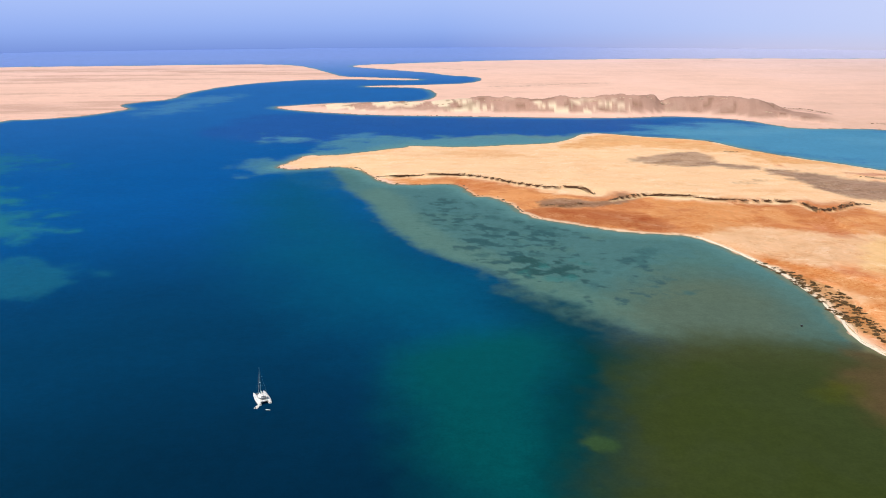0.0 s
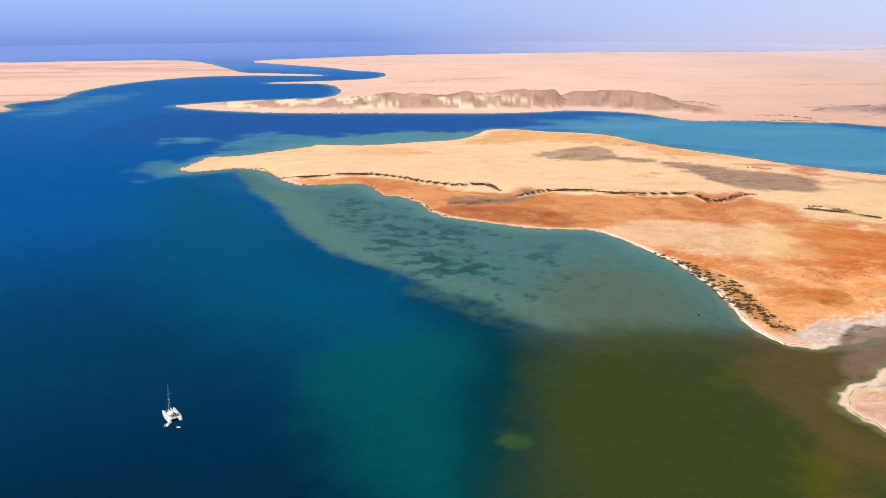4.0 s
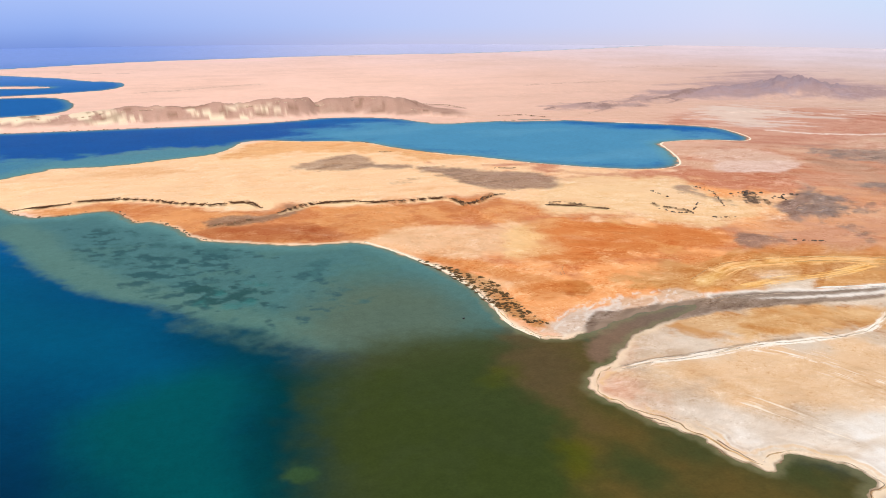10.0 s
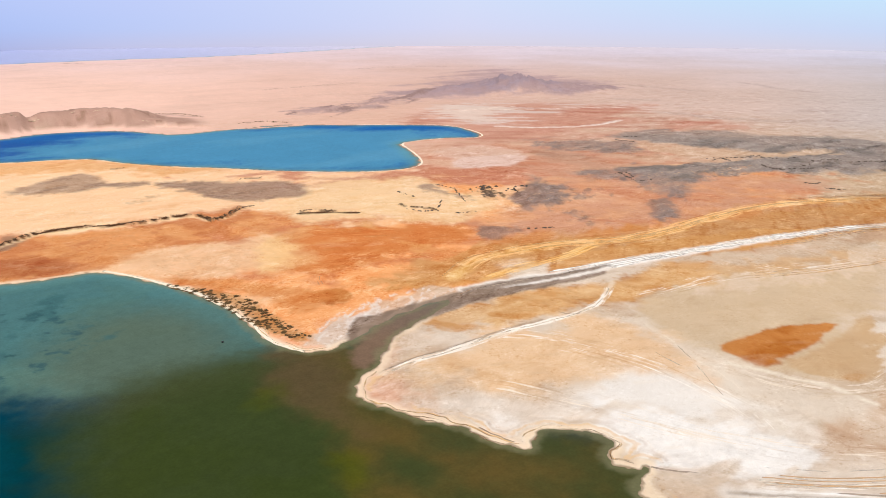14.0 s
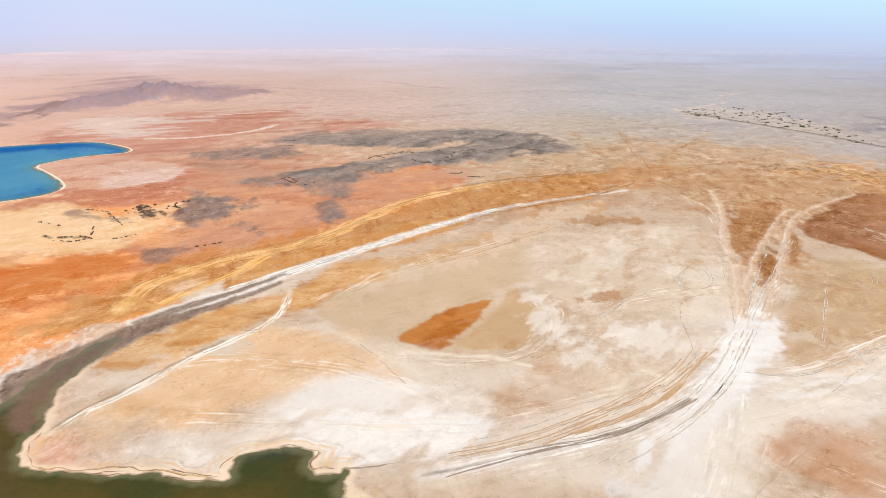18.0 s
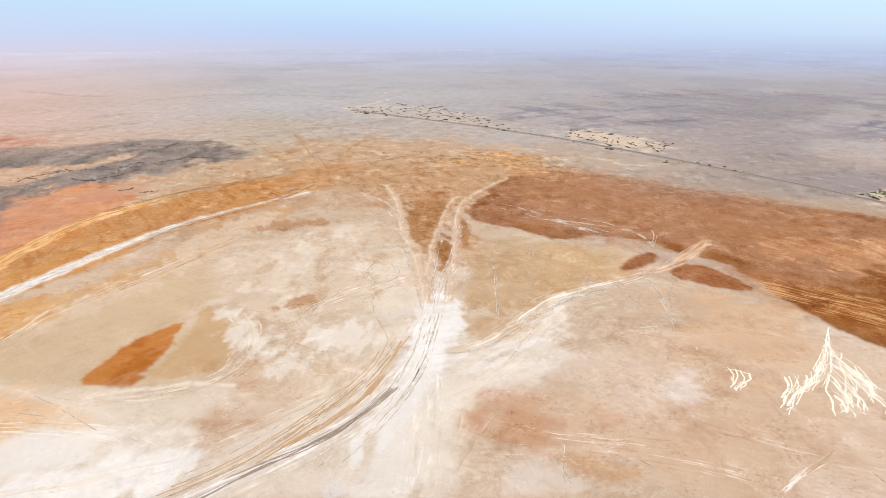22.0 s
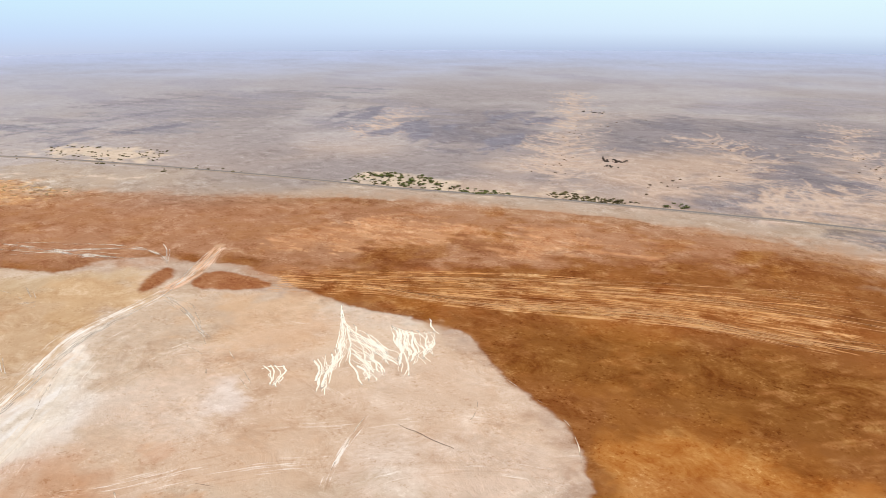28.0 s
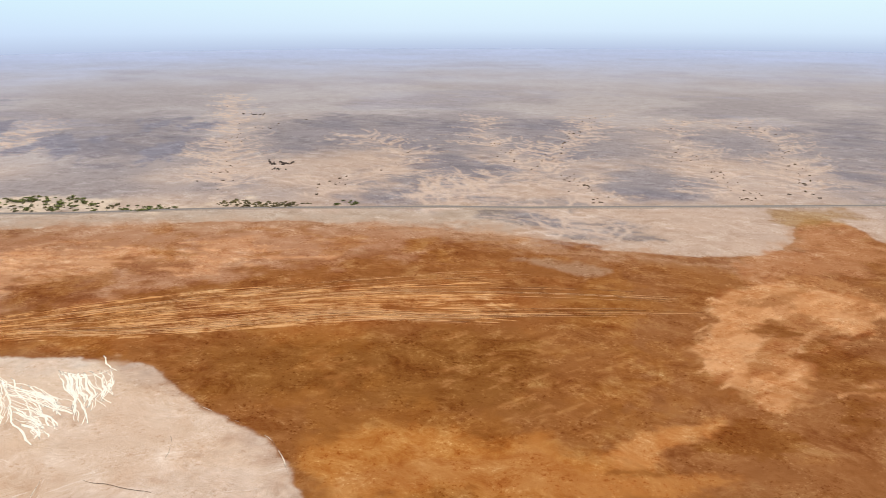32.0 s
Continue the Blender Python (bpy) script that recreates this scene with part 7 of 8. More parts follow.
    mast = part("mast", rod(bmesh.new(), (0, 1.25, 2.2), (0, 1.0, 15.2), 0.13, 0.08, 10), ALLOY, boat, "tall blue-grey alloy mast")
    for z, reach in ((6.4, 1.15), (10.4, 0.9)):
        for side in (-1, 1):
            part("spreader", rod(bmesh.new(), (0, 1.15, z), (side * reach, 0.85, z + 0.12), 0.05, 0.03, 6), ALLOY, mast)
    part("radar", rod(bmesh.new(), (0, 1.5, 7.6), (0, 1.5, 7.85), 0.28, 0.25, 14), GELCOAT, mast)
    boom = part("boom", rod(bmesh.new(), (0, 1.1, 3.5), (0, -3.3, 3.62), 0.09, 0.08, 8), ALLOY, boat)
    bm = bmesh.new()
    loft(bm, [[(w * math.cos(a) * 0.5, y, z + h * math.sin(a) * 0.5) for a in np.arange(0, 2 * math.pi, math.pi / 4)] for y, w, h, z in ((1.0, 0.28, 0.5, 3.85), (0.0, 0.36, 0.55, 3.84), (-1.5, 0.32, 0.45, 3.82), (-3.1, 0.2, 0.25, 3.78))])
    part("sail_cover", bm, CANVAS, boom, "off-white canvas sail bag", True)
    part("furled_genoa", rod(bmesh.new(), (0, 4.6, 1.7), (0, 1.1, 14.2), 0.07, 0.04, 8), CANVAS, boat, "furled headsail on the forestay")
    for side in (-1, 1):
        part("shroud", rod(bmesh.new(), (side * 2.5, 0.3, 1.5), (0, 1.05, 14.0), 0.014, None, 5), ALLOY, boat)
        part("davit", rod(bmesh.new(), (side * 0.9, -4.2, 1.5), (side * 0.9, -5.0, 2.3), 0.045, None, 6), ALLOY, boat)
    return boat


catamaran(pose(-83.6, 319.8, 0.0, 0, 0, 28.6) @ Matrix.Diagonal((1.15, 1.06, 1.06, 1)))


def dinghy(m):
    boat = thing("inflatable_dinghy", m, "small white inflatable dinghy floating behind the catamaran", "dinghy")
    bm = bmesh.new()
    line = [(-0.62, -1.4), (-0.66, -0.4), (-0.62, 0.6), (-0.38, 1.25), (0, 1.5), (0.38, 1.25), (0.62, 0.6), (0.66, -0.4), (0.62, -1.4)]
    for a, b in zip(line, line[1:]):
        rod(bm, (*a, 0.2), (*b, 0.2 + 0.05 * (b[1] > 1)), 0.2, None, 10)
    part("tube", bm, RUBBER, boat, "", True)
    part("floor", box(bmesh.new(), 0, -0.1, 0.12, 1.0, 2.4, 0.05), DECK, boat)
    part("transom", box(bmesh.new(), 0, -1.3, 0.3, 0.95, 0.06, 0.42), GELCOAT, boat)
    part("bench", box(bmesh.new(), 0, 0.0, 0.36, 1.1, 0.26, 0.05, 0.01), GELCOAT, boat)
    motor = part("outboard_motor", box(bmesh.new(), 0, -1.5, 0.72, 0.28, 0.4, 0.42, 0.08), BLACK, boat, "black outboard motor")
    part("shaft", rod(bmesh.new(), (0, -1.5, 0.55), (0, -1.55, -0.3), 0.06), BLACK, motor)
    return boat


dinghy(pose(-84.3, 312.6, 0.0, 0, 0, -12))
board = thing("paddle_board", pose(-78.9, 310.4, 0.06, 0, 0, 78), "long white paddle board floating beside the dinghy", "board")
part("deck", loft(bmesh.new(), [[(w * 0.4 * math.cos(a), y, 0.07 * math.sin(a)) for a in np.arange(0, 2 * math.pi, math.pi / 5)] for y, w in ((-1.15, 0.3), (-0.9, 0.8), (0, 1.0), (0.8, 0.75), (1.15, 0.15))]), GELCOAT, board, "", True)
part("grip_pad", box(bmesh.new(), 0, -0.2, 0.075, 0.5, 0.8, 0.012), RUBBER, board)
buoy = thing("mooring_buoy", pose(203, 406, 0.0), "dark weathered mooring buoy in the shallow bay", "buoy")
bm = bmesh.new()
bmesh.ops.create_uvsphere(bm, u_segments=14, v_segments=10, radius=0.75, matrix=Matrix.Translation((0, 0, 0.3)) @ Matrix.Diagonal((1, 1, 0.8, 1)))
part("float", bm, BLACK, buoy, "", True)
part("lifting_eye", rod(bmesh.new(), (0, 0, 0.8), (0, 0, 1.2), 0.08), ALLOY, buoy)
WEATHERED = grained("weathered_wood", (0.22, 0.17, 0.12), 0.9, 4, 0.3, 0.4)
marker = thing("marker_post", pose(311, 458, ground_z(311, 458)), "weathered wooden marker post with crossed arms on sand", "post")
part("post", rod(bmesh.new(), (0, 0, -0.2), (0, 0, 2.6), 0.14, 0.1), WEATHERED, marker)
for k, (dx, dy) in enumerate(((2.0, 0.5), (-1.9, 0.6))):
    part("arm", rod(bmesh.new(), (0, 0, 2.2), (dx, dy, 2.6 - 0.1 * k), 0.09, 0.06), WEATHERED, marker)
for k in range(2):
    part("fallen_beam", rod(bmesh.new(), (-3.5 - 3 * k, -9, 0.12), (-1.0 - 3 * k, -3, 0.14), 0.14), WEATHERED, marker)


# ---- the road across the plain ----
ASPHALT = grained("worn_asphalt", (0.2, 0.18, 0.165), 0.9, 0.6, 0.2, 0.3)
FILLING = grained("embankment_gravel", (0.36, 0.29, 0.23), 0.95, 0.4, 0.25, 0.5)


def strip(bm, line, profile, lift):
    rows = []
    for k, (x, y) in enumerate(line):
        ax, ay = line[max(k - 1, 0)]
        bx, by = line[min(k + 1, len(line) - 1)]
        d = math.dist((ax, ay), (bx, by))
        nx, ny = -(by - ay) / d, (bx - ax) / d
        base = ground_z(x, y)
        rows.append([bm.verts.new((x + nx * w, y + ny * w, base + h + lift)) for w, h in profile])
    for a, b in zip(rows, rows[1:]):
        for k in range(len(profile) - 1):
            bm.faces.new((a[k], b[k], b[k + 1], a[k + 1]))
    bmesh.ops.recalc_face_normals(bm, faces=bm.faces[:])
    return bm


highway = rounded(ROAD + [(-400, -1195), (-1200, -1640)], False, 2)
road = tagged(new("road"), "straight grey road on a low gravel embankment", "road", kind="structure")
part("embankment", strip(bmesh.new(), highway, [(-8, -0.6), (-5, 0.5), (-4, 0.7), (4, 0.7), (5, 0.5), (8, -0.6)], 0), FILLING, road)
part("carriageway", strip(bmesh.new(), highway, [(-3.2, 0.7), (0, 0.76), (3.2, 0.7)], 0.03), ASPHALT, road, "grey worn asphalt carriageway")

# ---- tracks, salt veins and seams on the ground ----
def crust(name, rgb, cover=0.5, streak=1.0, length=30.0):
    """Loose stuff drawn out in streaks along its strip, that breaks up towards the edges."""
    m = grained(name, rgb, 0.95, 0.25, 0.12, 0.3)
    n, l, p = m.node_tree.nodes, m.node_tree.links, m.node_tree.nodes["Principled BSDF"]
    at = {}
    for key in ("edge", "run", "side"):
        at[key] = n.new("ShaderNodeAttribute")
        at[key].attribute_name = key
    place, t, u = n.new("ShaderNodeCombineXYZ"), n.new("ShaderNodeTexNoise"), n.new("ShaderNodeTexNoise")
    place.inputs[2].default_value = 3.7
    for key, k, scale in (("run", 0, 1 / length), ("side", 1, 1 / streak)):
        s = n.new("ShaderNodeMath")
        s.operation = "MULTIPLY"
        s.inputs[1].default_value = scale
        l.new(at[key].outputs["Fac"], s.inputs[0]), l.new(s.outputs[0], place.inputs[k])
    t.inputs["Scale"].default_value, t.inputs["Detail"].default_value, t.inputs["Roughness"].default_value = 1.0, 5, 0.6
    l.new(place.outputs[0], t.inputs["Vector"])
    u.inputs["Scale"].default_value, u.inputs["Detail"].default_value = 0.06, 4
    where = n.new("ShaderNodeNewGeometry")
    l.new(where.outputs["Position"], u.inputs["Vector"])
    both, lift, r = n.new("ShaderNodeMath"), n.new("ShaderNodeMath"), n.new("ShaderNodeMapRange")
    both.operation, lift.operation = "MULTIPLY_ADD", "MULTIPLY_ADD"
    both.inputs[1].default_value = 0.7
    l.new(u.outputs["Fac"], both.inputs[0]), l.new(t.outputs["Fac"], both.inputs[2])
    lift.inputs[1].default_value = 0.45
    l.new(at["edge"].outputs["Fac"], lift.inputs[0]), l.new(both.outputs[0], lift.inputs[2])
    r.inputs["From Min"].default_value, r.inputs["From Max"].default_value = 1.5 - 0.6 * cover, 1.68 - 0.6 * cover
    l.new(lift.outputs[0], r.inputs["Value"]), l.new(r.outputs[0], p.inputs["Alpha"])
    return m


def ribbons(name, lines, mat, label, category, lift=0.1, wobble=0.8):
    """Flat strips along lines of (points, width), joined in one sheet."""
    points, edges, runs, sides, faces = [], [], [], [], []
    for n_line, (line, width) in enumerate(lines):
        line = rounded(line, False, 2)
        walked = []
        for (ax, ay), (bx, by) in zip(line, line[1:]):
            n = max(1, int(math.dist((ax, ay), (bx, by)) / 3.5))
            walked += [(ax + (bx - ax) * k / n, ay + (by - ay) * k / n) for k in range(n)]
        walked.append(line[-1])
        px, py = (np.array([p[c] for p in walked]) for c in (0, 1))
        px, py = px + wobble * cloud(px, py, 14, 3), py + wobble * cloud(px + 300, py, 14, 3)
        tx, ty = np.gradient(px), np.gradient(py)
        size = np.hypot(tx, ty) + 1e-6
        run = np.cumsum(size) + 137.0 * n_line
        wide = width / 2 * np.clip(1 + 0.3 * cloud(px, py + 90, 22, 2), 0.5, 1.5)
        fade = np.minimum(1, np.minimum(np.arange(len(px)), np.arange(len(px))[::-1]) / 4)
        start = len(points)
        across, strength = np.array([-1, -0.55, 0, 0.55, 1.0]), np.array([0, 0.8, 1, 0.8, 0])
        x = (px - ty / size * wide * across[:, None]).T.ravel()
        y = (py + tx / size * wide * across[:, None]).T.ravel()
        points += np.stack([x, y, ground_zs(x, y) + lift], -1).tolist()
        edges += (fade[:, None] * strength).ravel().tolist()
        runs += np.repeat(run, 5).tolist()
        sides += np.tile(across * width / 2, len(px)).tolist()
        for k in range(len(px) - 1):
            a = start + 5 * k
            faces += [(a + c, a + c + 1, a + c + 6, a + c + 5) for c in range(4)]
    mesh = bpy.data.meshes.new(name)
    mesh.from_pydata(points, [], faces)
    for key, values in (("edge", edges), ("run", runs), ("side", sides)):
        mesh.attributes.new(key, "FLOAT", "POINT").data.foreach_set("value", values)
    mesh.materials.append(mat)
    return tagged(new(name, mesh), label, category, kind="stuff")


def bundle(line, count, half, widths, seed, spans=(0.15, 0.6)):
    """Many thin stretches beside a line, within so many metres of it."""
    rng, smooth, made = random.Random(seed), rounded(line, False, 3), []
    for _ in range(count):
        n = len(smooth)
        size = max(3, int(n * rng.uniform(*spans)))
        k = rng.randrange(max(1, n - size))
        shift = rng.gauss(0, half / 2)
        made.append((beside_line(smooth, shift)[k:k + size:2] + [beside_line(smooth, shift)[min(n - 1, k + size)]], rng.uniform(*widths)))
    return made


THIN_SAND = crust("pale_line_sand", lin(240, 222, 198), 0.5, 1.2, 10)
GREY_SILT = crust("grey_silt", lin(184, 164, 146), 0.55, 1.4, 20)
DARK_SEAM = crust("dark_seam", lin(88, 60, 38), 1.15, 2.0, 8)
WHITE_SALT = crust("white_salt", lin(252, 248, 242), 0.75, 1.4, 34)
rng = random.Random(5)


def at_share(line, t):
    k = min(int(t * (len(line) - 1)), len(line) - 2)
    f = t * (len(line) - 1) - k
    return tuple(line[k][c] + (line[k + 1][c] - line[k][c]) * f for c in (0, 1))


veins = [(line, 1.3) for line in FAN_LINES[:2]] + [(line, 0.9) for line in FAN_LINES[2:]]
for heads, tails, count in zip(COMB_HEADS, COMB_TAILS, (20, 12, 18, 3, 6)):
    for k in range(count):
        t = (k + rng.uniform(-0.4, 0.4)) / max(1, count - 1)
        t = min(0.999, max(0, t))
        (ax, ay), (bx, by) = at_share(heads, t), at_share(tails, min(0.999, max(0, t + rng.gauss(0, 0.05))))
        reach = rng.uniform(0.55, 1.1)
        bx, by = ax + (bx - ax) * reach, ay + (by - ay) * reach
        bow = 0.14 * (1 if k % 2 else 0.5) + rng.gauss(0, 0.05)
        path = [(ax, ay), ((ax + bx) / 2 - (by - ay) * bow, (ay + by) / 2 + (bx - ax) * bow), (bx, by)]
        veins.append((path, rng.choice((0.4, 0.6, 0.8, 1.4))))
        for _ in range(rng.randint(1, 4)):
            px, py = at_share(path, rng.uniform(0.3, 0.9))
            veins.append(([(px, py), (px + (bx - ax) * 0.12 + rng.gauss(0, 1), py + (by - ay) * 0.12 + rng.gauss(0, 1)), (px + (bx - ax) * 0.3 + rng.gauss(0, 2.5), py + (by - ay) * 0.3 + rng.gauss(0, 2.5))], rng.uniform(0.4, 0.8)))
ribbons("salt_veins", veins, crust("bright_salt", lin(255, 246, 228, 0.9), 1.1, 2.0, 6), "branching white salt veins on the tan flat", "salt", 0.1, 2.0)
thin = [(line, 1.1) for line in SWEEPS[6:] + SWEEPS_B + WHITE_STREAKS + THIN_LINES] + [(line, 2.4) for line in WHITE_LINES[:2]] + [(line, 1.0) for line in WHITE_LINES[2:]] + [(line, 2.2) for line in THIN_LINES[5:7]] + [(TRACK_A, 2.6), (DIAGONALS[1], 1.0)] + [(line, 0.7) for line in TYRE_LINES]
ribbons("sand_lines", thin, THIN_SAND, "thin pale sand lines over the salt flat", "sand", 0.1)
ribbons("salt_crust", [(SALT_LINE[3:9], 14), (beside_line(SALT_LINE[2:5], 9), 4)], WHITE_SALT, "white salt crust lining the dry creek", "salt", 0.09)
ribbons("silt_lines", [(GREY_LINES[0], 2.2)] + [(line, 2.0) for line in GREY_LINES[1:]] + [(beside_line(SALT_LINE[:4], 1.0), 3.0), (beside_line(TRACK_A[:5], 3.4), 1.3)], GREY_SILT, "grey silt along the wheel tracks", "silt", 0.14)
ribbons("ground_cracks", [(line, 0.3) for line in CRACKS] + [(line, 2.6) for line in (SCARP_A, SCARP_B, SCARP_C)], DARK_SEAM, "dark cracks and seams in the ground", "cracks", 0.12, 1.0)
ribbons("silt_arcs", [(ARC_GREY, 1.1), (ARC_GREY_B, 1.6)] + bundle(ARC_GREY, 8, 5, (0.5, 1.0), 41) + bundle(SALT_LINE[:6], 8, 6, (0.5, 1.1), 42), crust("grey_arc_silt", lin(172, 154, 138), 0.75, 1.2, 30), "grey silt arcs along the wheel tracks", "silt", 0.13, 0.5)
ochre = bundle(ARC_OCHRE, 9, 4, (0.7, 1.6), 43) + bundle(ARC_OCHRE_B, 9, 4, (0.7, 1.6), 44) + bundle(ARC_PALE_B, 8, 6, (0.6, 1.4), 45)
ribbons("ochre_tracks", ochre, crust("ochre_sand", lin(210, 172, 130), 0.85, 1.2, 30), "ochre wheel tracks curving over the salt", "sand", 0.11, 0.5)
white = bundle(ARC_PALE, 18, 9, (0.7, 2.0), 46) + bundle(ARC_PALE_B, 12, 9, (0.6, 1.6), 47) + bundle(EAST_TRACK, 12, 4, (0.7, 1.6), 48) + bundle(FORK_LEFT[:4], 7, 3, (0.6, 1.4), 49) + bundle(FORK_RIGHT[:5], 8, 4, (0.6, 1.4), 50) + bundle(FORK_MID, 7, 3, (0.7, 1.5), 51) + [(FORK_LEFT_B, 1.6), (EAST_FEEDER, 1.4), (LOOP, 1.6), (EAST_TRACK_B, 2.6), (EAST_TRACK_C, 2.6)] + bundle(EAST_FEEDER, 6, 5, (0.5, 1.0), 52) + bundle(LOOP, 6, 3, (0.6, 1.2), 53)
for k, line in enumerate(CROSSING_TRACKS + FLAT_LINES):
    white += [(line, 1.6 if k < 4 else 1.1)] + bundle(line, 5, 4, (0.5, 1.1), 130 + k)
white += bundle(SALT_LINE[3:], 14, 6, (0.8, 2.2), 54) + bundle(EAST_TRACK_B, 5, 4, (0.8, 1.6), 55) + bundle(EAST_TRACK_C, 4, 4, (0.8, 1.6), 56) + bundle(TRACK_EAST_B, 6, 4, (0.8, 1.6), 57)
ribbons("salt_tracks", white, crust("track_salt", lin(240, 228, 212), 0.52, 1.0, 24), "white wheel tracks over the salt flat", "salt", 0.12, 0.5)
sandy = bundle(BANK_LINES, 20, 9, (0.8, 2.4), 58) + bundle(BANK_LINES_B, 16, 12, (0.8, 2.4), 59) + bundle(BANK_LINES_C, 12, 9, (0.6, 1.6), 60) + bundle(TRACK_SAND, 14, 8, (1.0, 2.6), 61)
for k, line in enumerate(FAN_RAYS):
    sandy += bundle(line, 5, 9, (0.5, 1.4), 62 + k)
ribbons("sand_tracks", sandy, crust("golden_sand", lin(232, 188, 134), 0.55, 1.6, 24), "golden sand streaks along the dry creek banks", "sand", 0.1, 0.8)
brown = bundle(BANK_LINES, 14, 12, (0.8, 2.0), 72) + bundle(BANK_LINES_B, 14, 12, (0.8, 2.0), 73)
for k, line in enumerate(FAN_RAYS):
    brown += bundle(line, 5, 9, (0.5, 1.4), 74 + k)
ribbons("brown_streaks", brown, crust("brown_sand", lin(168, 108, 60), 0.6, 1.4, 16), "brown streaks between the sand tracks", "sand", 0.09, 0.8)
ruts = []
for k, (line, count, half) in enumerate(((RUT_A, 34, 13), (RUT_B, 30, 14), (RUT_C, 22, 12), (RUT_D, 24, 9))):
    ruts.append((bundle(line, count, half, (0.35, 1.1), 84 + k, (0.08, 0.45)), bundle(line, count // 2, half, (0.4, 1.0), 94 + k, (0.05, 0.25))))
ribbons("pale_ruts", [r for a, b in ruts for r in a], crust("rut_sand", lin(226, 172, 118), 0.75, 0.9, 14), "pale wheel ruts across the brown plain", "ruts", 0.1, 0.4)
ribbons("dark_ruts", [r for a, b in ruts for r in b], crust("rut_shade", lin(112, 66, 32), 0.7, 0.9, 8), "dark wheel ruts across the brown plain", "ruts", 0.12, 0.4)
terraces = [(beside_line(CREEK_SHORE[10:], d), w) for d, w in ((2.5, 2.0),)] + [(beside_line(ISLAND_SHORE[30:40], d), w) for d, w in ((2.0, 1.5), (5.0, 1.0))]
ribbons("beach_terraces", terraces, crust("ochre_beach_sand", lin(232, 192, 138), 0.45, 1.5, 18), "ochre sand terraces along the shore", "sand", 0.12, 2.6)
weed = bundle(CREEK_SHORE[10:], 8, 5, (0.6, 1.4), 121, (0.1, 0.3)) + bundle(CREEK_SHORE[14:26], 10, 5, (0.5, 1.2), 120, (0.1, 0.3))
ribbons("strand_lines", weed, crust("dry_seaweed", lin(150, 118, 92), 0.5, 1.2, 12), "brown strand lines of dry seaweed", "seaweed", 0.14, 2.4)
ribbons("white_beach", [(beside_line(ISLAND_SHORE[26:37], 1.6), 3.0), (beside_line(BAY_SHORE[3:22], 3.0), 3.0), (beside_line(BAY_SHORE[22:30], 3.0), 2.2)], crust("pale_beach_sand", lin(252, 238, 216), 1.1, 2.0, 30), "white sand beach along the water", "sand", 0.12, 0.6)

# ---- rocks ----
DARK_ROCK = grained("dark_desert_rock", (0.085, 0.062, 0.05), 0.95, 0.5, 0.35, 0.8)
BROWN_ROCK = grained("brown_ledge_rock", (0.17, 0.105, 0.06), 0.95, 0.5, 0.35, 0.8)
PALE_ROCK = grained("pale_chalk_rock", (0.55, 0.42, 0.3), 0.95, 0.5, 0.25, 0.8)


def boulder(bm, x, y, z, sx, sy, sz, rng, turn=None):
    made = bmesh.ops.create_icosphere(bm, subdivisions=1, radius=0.5, matrix=pose(x, y, z, 0, 0, rng.uniform(0, 360) if turn is None else turn) @ Matrix.Diagonal((sx, sy, sz, 1)))
    for v in made["verts"]:
        v.co += Vector((rng.uniform(-1, 1) * sx, rng.uniform(-1, 1) * sy, rng.uniform(-1, 1) * sz)) * 0.12
    return bm


def outcrop(x, y, wide, deep, count, size, mat, label, seed):
    rng = random.Random(seed)
    ob = thing("rock_outcrop", pose(x, y, ground_z(x, y)), label, "rocks", "desert rock outcrops")
    base = ground_z(x, y)
    for _ in range(count):
        dx, dy = rng.gauss(0, wide / 3), rng.gauss(0, deep / 3)
        s = size * rng.uniform(0.5, 1.4)
        part("boulder", boulder(bmesh.new(), dx, dy, ground_z(x + dx, y + dy) - base + s * 0.12, s * 1.5, s, s * 0.7, rng), mat, ob)
    return ob


outcrop(729, -912, 40, 24, 22, 3.6, DARK_ROCK, "dark jagged rocks rising from the grey gravel plain", 3)
outcrop(700, -880, 30, 20, 9, 2.6, DARK_ROCK, "scattered dark rocks on the grey gravel plain", 4)
outcrop(628, 588, 20, 14, 16, 3.2, DARK_ROCK, "black-brown rocks on the orange desert flat", 5)
outcrop(655, 562, 34, 18, 12, 2.2, DARK_ROCK, "low dark rocks beside the orange flat", 6)
outcrop(1130, -1350, 60, 30, 12, 4, DARK_ROCK, "dark far rocks on the gravel plain", 7)


def ledge(name, lines, spacing, size, mat, label, seed, offset=0.0, up=0.2):
    """Broken blocks along the lips of low cliffs."""
    rng = random.Random(seed)
    bm = bmesh.new()
    for line in lines:
        for (ax, ay), (bx, by) in zip(line, line[1:]):
            d = math.dist((ax, ay), (bx, by))
            turn = math.degrees(math.atan2(by - ay, bx - ax))
            for _ in range(max(1, int(d / spacing))):
                t, s = rng.random(), size * rng.uniform(0.4, 1.3)
                x = ax + (bx - ax) * t + rng.gauss(0, 0.8) - (by - ay) / d * offset
                y = ay + (by - ay) * t + rng.gauss(0, 0.8) + (bx - ax) / d * offset
                boulder(bm, x, y, ground_z(x, y) + s * up, s * 2.0, s, s * 0.9, rng, turn + rng.uniform(-25, 25))
    return tagged(part(name, bm, mat, None), label, "rocks", kind="stuff")


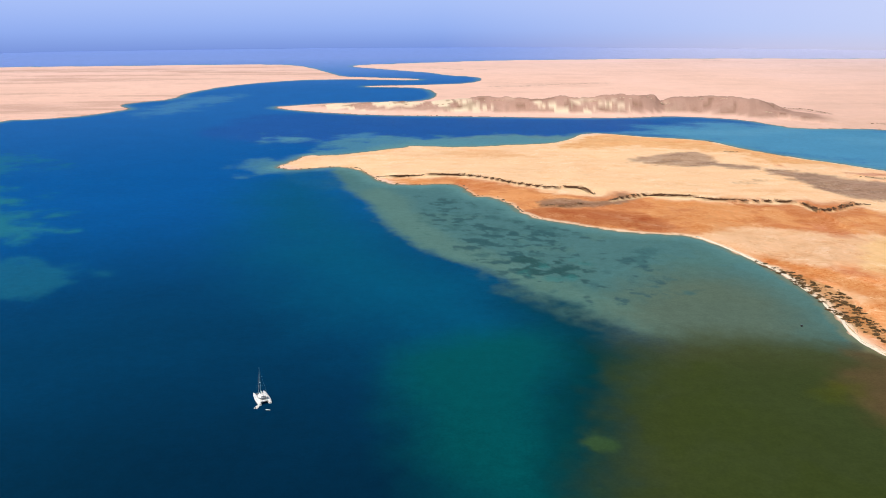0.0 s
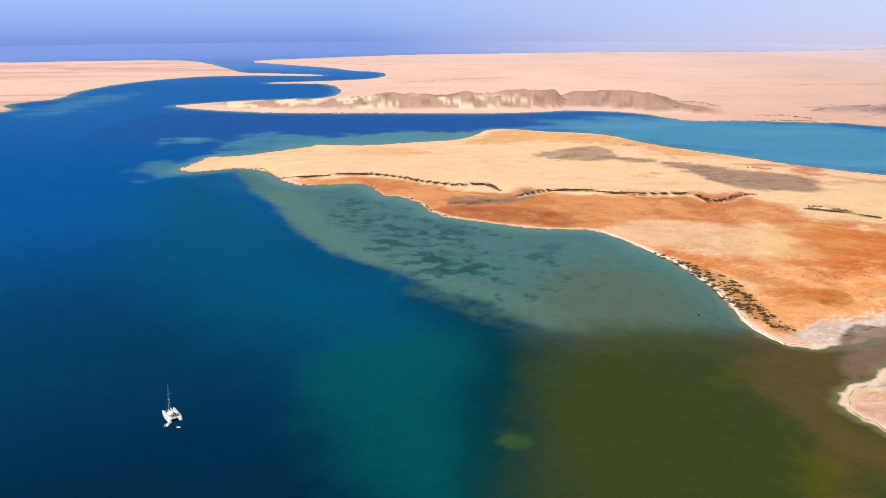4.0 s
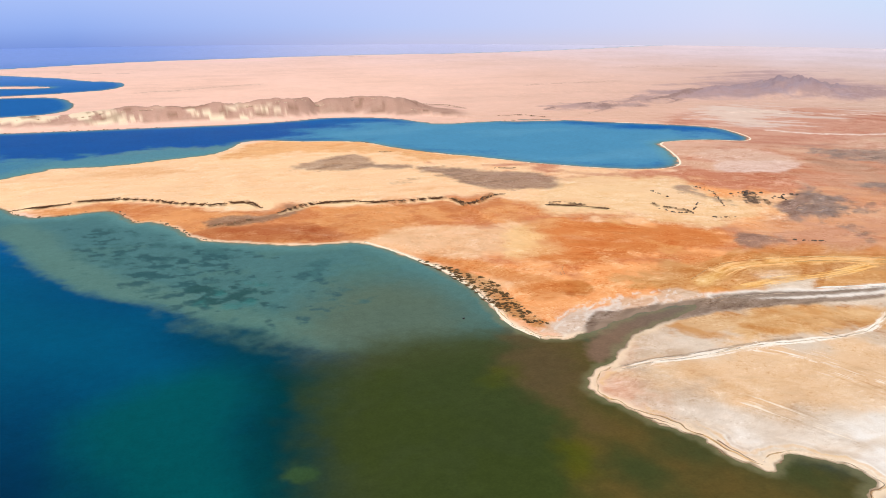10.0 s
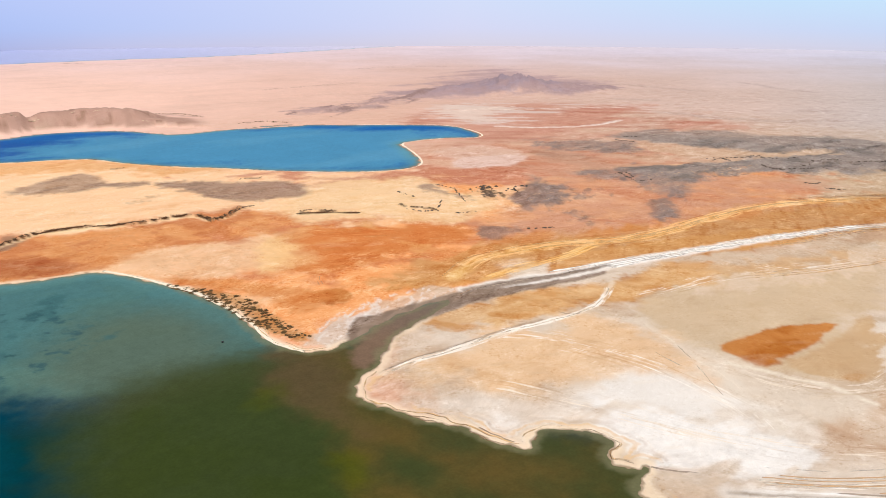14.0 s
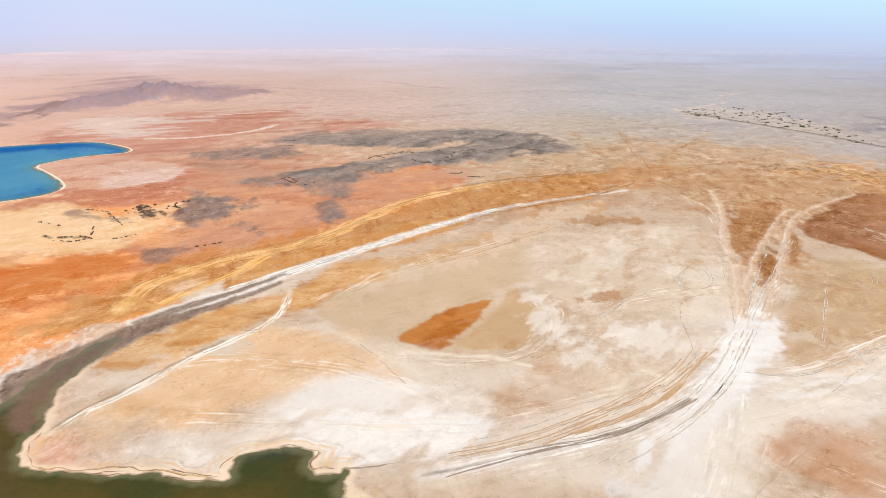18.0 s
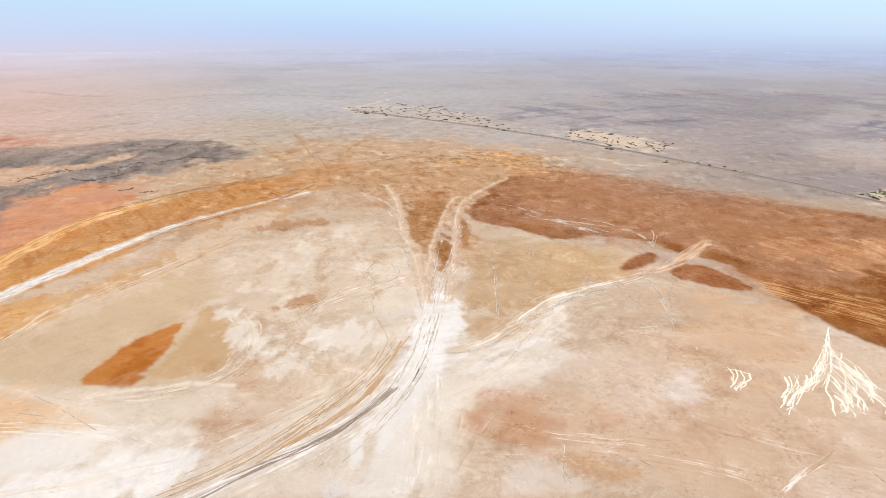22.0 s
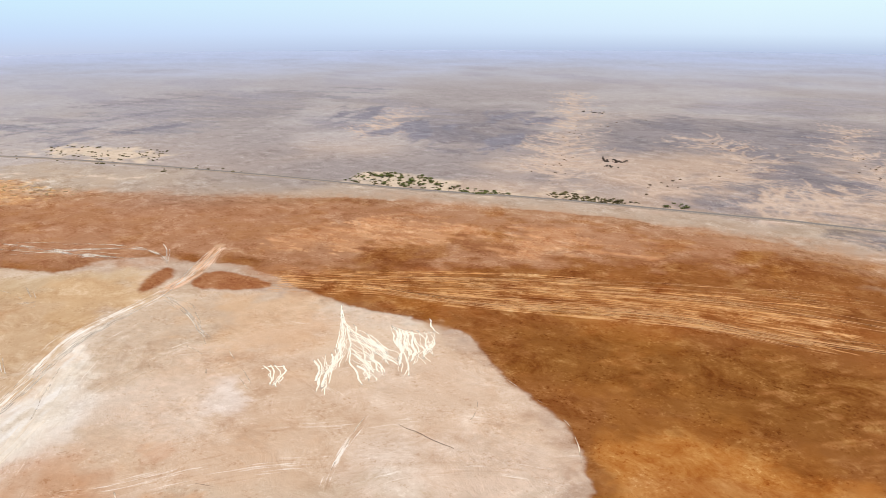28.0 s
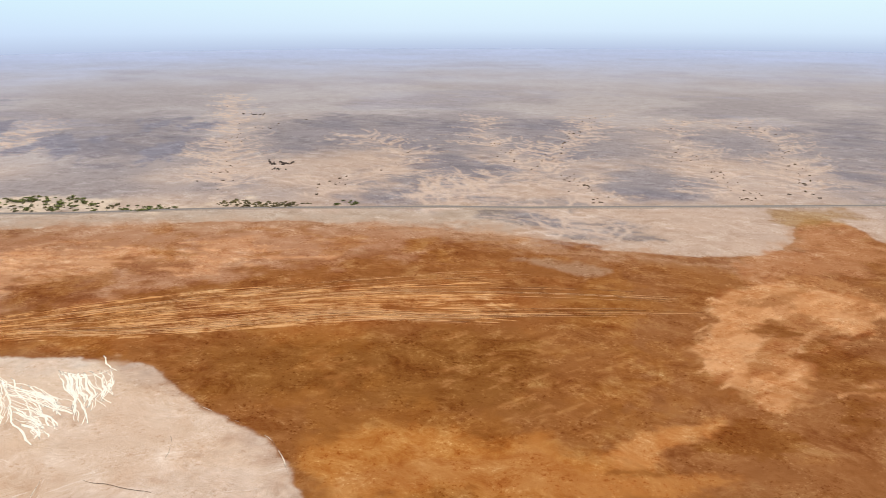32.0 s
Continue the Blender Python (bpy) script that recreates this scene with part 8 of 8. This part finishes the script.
ledge("ledge_rocks", [SCARP_A, SCARP_B, SCARP_C], 1.0, 1.0, BROWN_ROCK, "dark brown broken rocks along a low cliff edge", 11)
ledge("dark_shelves", EAST_LEDGES, 2.2, 1.3, DARK_ROCK, "dark broken rock shelves on the red flats", 15)
ledge("mesa_shelves", MESA_LEDGES, 1.0, 1.2, DARK_ROCK, "dark broken shelves on the grey gravel rise", 16)
ledge("shelf_rocks", LEDGES, 3.0, 1.5, BROWN_ROCK, "brown rock shelves in the desert sand", 12)
ledge("ridge_rocks", [[(x + 4, y + 30) for x, y in RIDGE]], 9.0, 2.2, PALE_ROCK, "pale chalk blocks on an eroded ridge", 13, 0, 0.1)
ledge("shore_rocks", [ISLAND_SHORE[4:22], NORTH_SHORE[26:32]], 6.0, 1.5, BROWN_ROCK, "brown rocks along the water's edge", 14, 1.5, 0.1)

# ---- shrubs ----
TWIG = grained("dry_twigs", (0.16, 0.11, 0.07), 0.95, 6, 0.3, 0.3)


def foliage(name, rgb):
    m = grained(name, rgb, 0.85, 1.4, 0.4, 0.4, 0, 0.15)
    n, l = m.node_tree.nodes, m.node_tree.links
    info, hue, p = n.new("ShaderNodeObjectInfo"), n.new("ShaderNodeHueSaturation"), n["Principled BSDF"]
    r = n.new("ShaderNodeMapRange")
    r.inputs["To Min"].default_value, r.inputs["To Max"].default_value = 0.65, 1.35
    l.new(info.outputs["Random"], r.inputs["Value"]), l.new(r.outputs[0], hue.inputs["Value"])
    l.new(p.inputs["Base Color"].links[0].from_socket, hue.inputs["Color"]), l.new(hue.outputs["Color"], p.inputs["Base Color"])
    return m


GREEN_LEAF, OLIVE_LEAF, DRY_LEAF = foliage("green_leaves", (0.13, 0.145, 0.045)), foliage("olive_leaves", (0.14, 0.115, 0.05)), foliage("dry_leaves", (0.13, 0.08, 0.038))


def shrub(name, seed, leaf, label, group):
    """A bush one metre across: stems, and a crown of clumps and loose leaves."""
    rng = random.Random(seed)
    ob = thing(name, pose(0, 0, 0), label, "shrub", group)
    bm = bmesh.new()
    for _ in range(5):
        a = rng.uniform(0, 2 * math.pi)
        rod(bm, (0, 0, -0.1), (0.3 * math.cos(a), 0.3 * math.sin(a), 0.4), 0.035, 0.015, 5)
    part("stems", bm, TWIG, ob)
    bm = bmesh.new()
    for _ in range(9):
        a, r, s = rng.uniform(0, 2 * math.pi), 0.34 * math.sqrt(rng.random()), rng.uniform(0.22, 0.42)
        boulder(bm, r * math.cos(a), r * math.sin(a), 0.16 + 0.42 * rng.random() * (1 - r), s, s, s * 0.8, rng)
    for _ in range(70):
        a, r = rng.uniform(0, 2 * math.pi), 0.52 * math.sqrt(rng.random())
        z = 0.1 + 0.62 * rng.random() * math.sqrt(max(0.05, 1 - (r / 0.56) ** 2))
        c = Vector((r * math.cos(a), r * math.sin(a), z))
        u, v = (Vector([rng.gauss(0, 1) for _ in range(3)]).normalized() * 0.075 for _ in range(2))
        bm.faces.new([bm.verts.new(c + p) for p in (u, v, -u, -v)])
    part("crown", bm, leaf, ob)
    return ob


def plant(name, leaf, label, group, places, sizes, seed, tall=0.9):
    rng = random.Random(seed)
    kinds = [shrub(name, seed * 10 + k, leaf, label, group) for k in range(4)]
    for k, (x, y) in enumerate(places):
        s = rng.uniform(*sizes) * (1.3 if rng.random() < 0.15 else 1)
        m = pose(x, y, ground_z(x, y) - 0.05, 0, 0, rng.uniform(0, 360)) @ Matrix.Diagonal((s * rng.uniform(0.9, 1.4), s, s * tall * rng.uniform(0.8, 1.1), 1))
        if k < len(kinds):
            kinds[k].matrix_basis = m
        else:
            copy_thing(kinds[k % len(kinds)], m)


def beside(lines, count, rng, stray):
    places = []
    for _ in range(count):
        line = rng.choice(lines)
        k = rng.randrange(len(line) - 1)
        t = rng.random()
        places.append(tuple(line[k][c] + (line[k + 1][c] - line[k][c]) * t + rng.gauss(0, stray) for c in (0, 1)))
    return places


rng = random.Random(21)
plant("beach_shrub", foliage("brown_leaves", (0.12, 0.072, 0.03)), "low dark brown saltbush growing behind the beach", "shrubs behind the beach", within(BEACH_SCRUB, 300, rng), (0.9, 1.7), 31, 0.6)
plant("tamarisk_bush", GREEN_LEAF, "green tamarisk bush on pale sand by the road", "green bushes by the road", within(OASIS, 120, rng, 1) + within(OASIS_C, 8, rng), (1.3, 2.7), 32, 0.8)
plant("saltbush", OLIVE_LEAF, "dull olive bush on pale sand by the road", "dry bushes by the road", within(OASIS, 95, rng, 1) + within(OASIS_B, 130, rng) + within(OASIS_D, 90, rng) + within(OASIS_E, 40, rng), (1.0, 2.4), 33, 0.8)
plant("far_saltbush", OLIVE_LEAF, "grey-olive bush scattered on pale gravel far along the road", "far bushes along the road", within(OASIS_E, 120, rng) + beside([ROAD[:9]], 60, rng, 14), (1.1, 2.3), 36, 0.8)
plant("desert_shrub", DRY_LEAF, "small dark dry shrub in a sandy wash", "shrubs in the dry washes", beside(WADIS[:5] + WASHES_A[:6], 290, rng, 9), (0.9, 2.0), 34, 0.8)
plant("dry_tussock", foliage("straw_leaves", (0.34, 0.25, 0.13)), "pale straw-coloured tussock on the brown gravel fan", "tussocks on the gravel fan", [(x, y) for x, y in beside([FAN_EDGE], 150, rng, 14) + within(FAN_DOTS, 130, rng)], (1.0, 2.2), 35, 0.5)
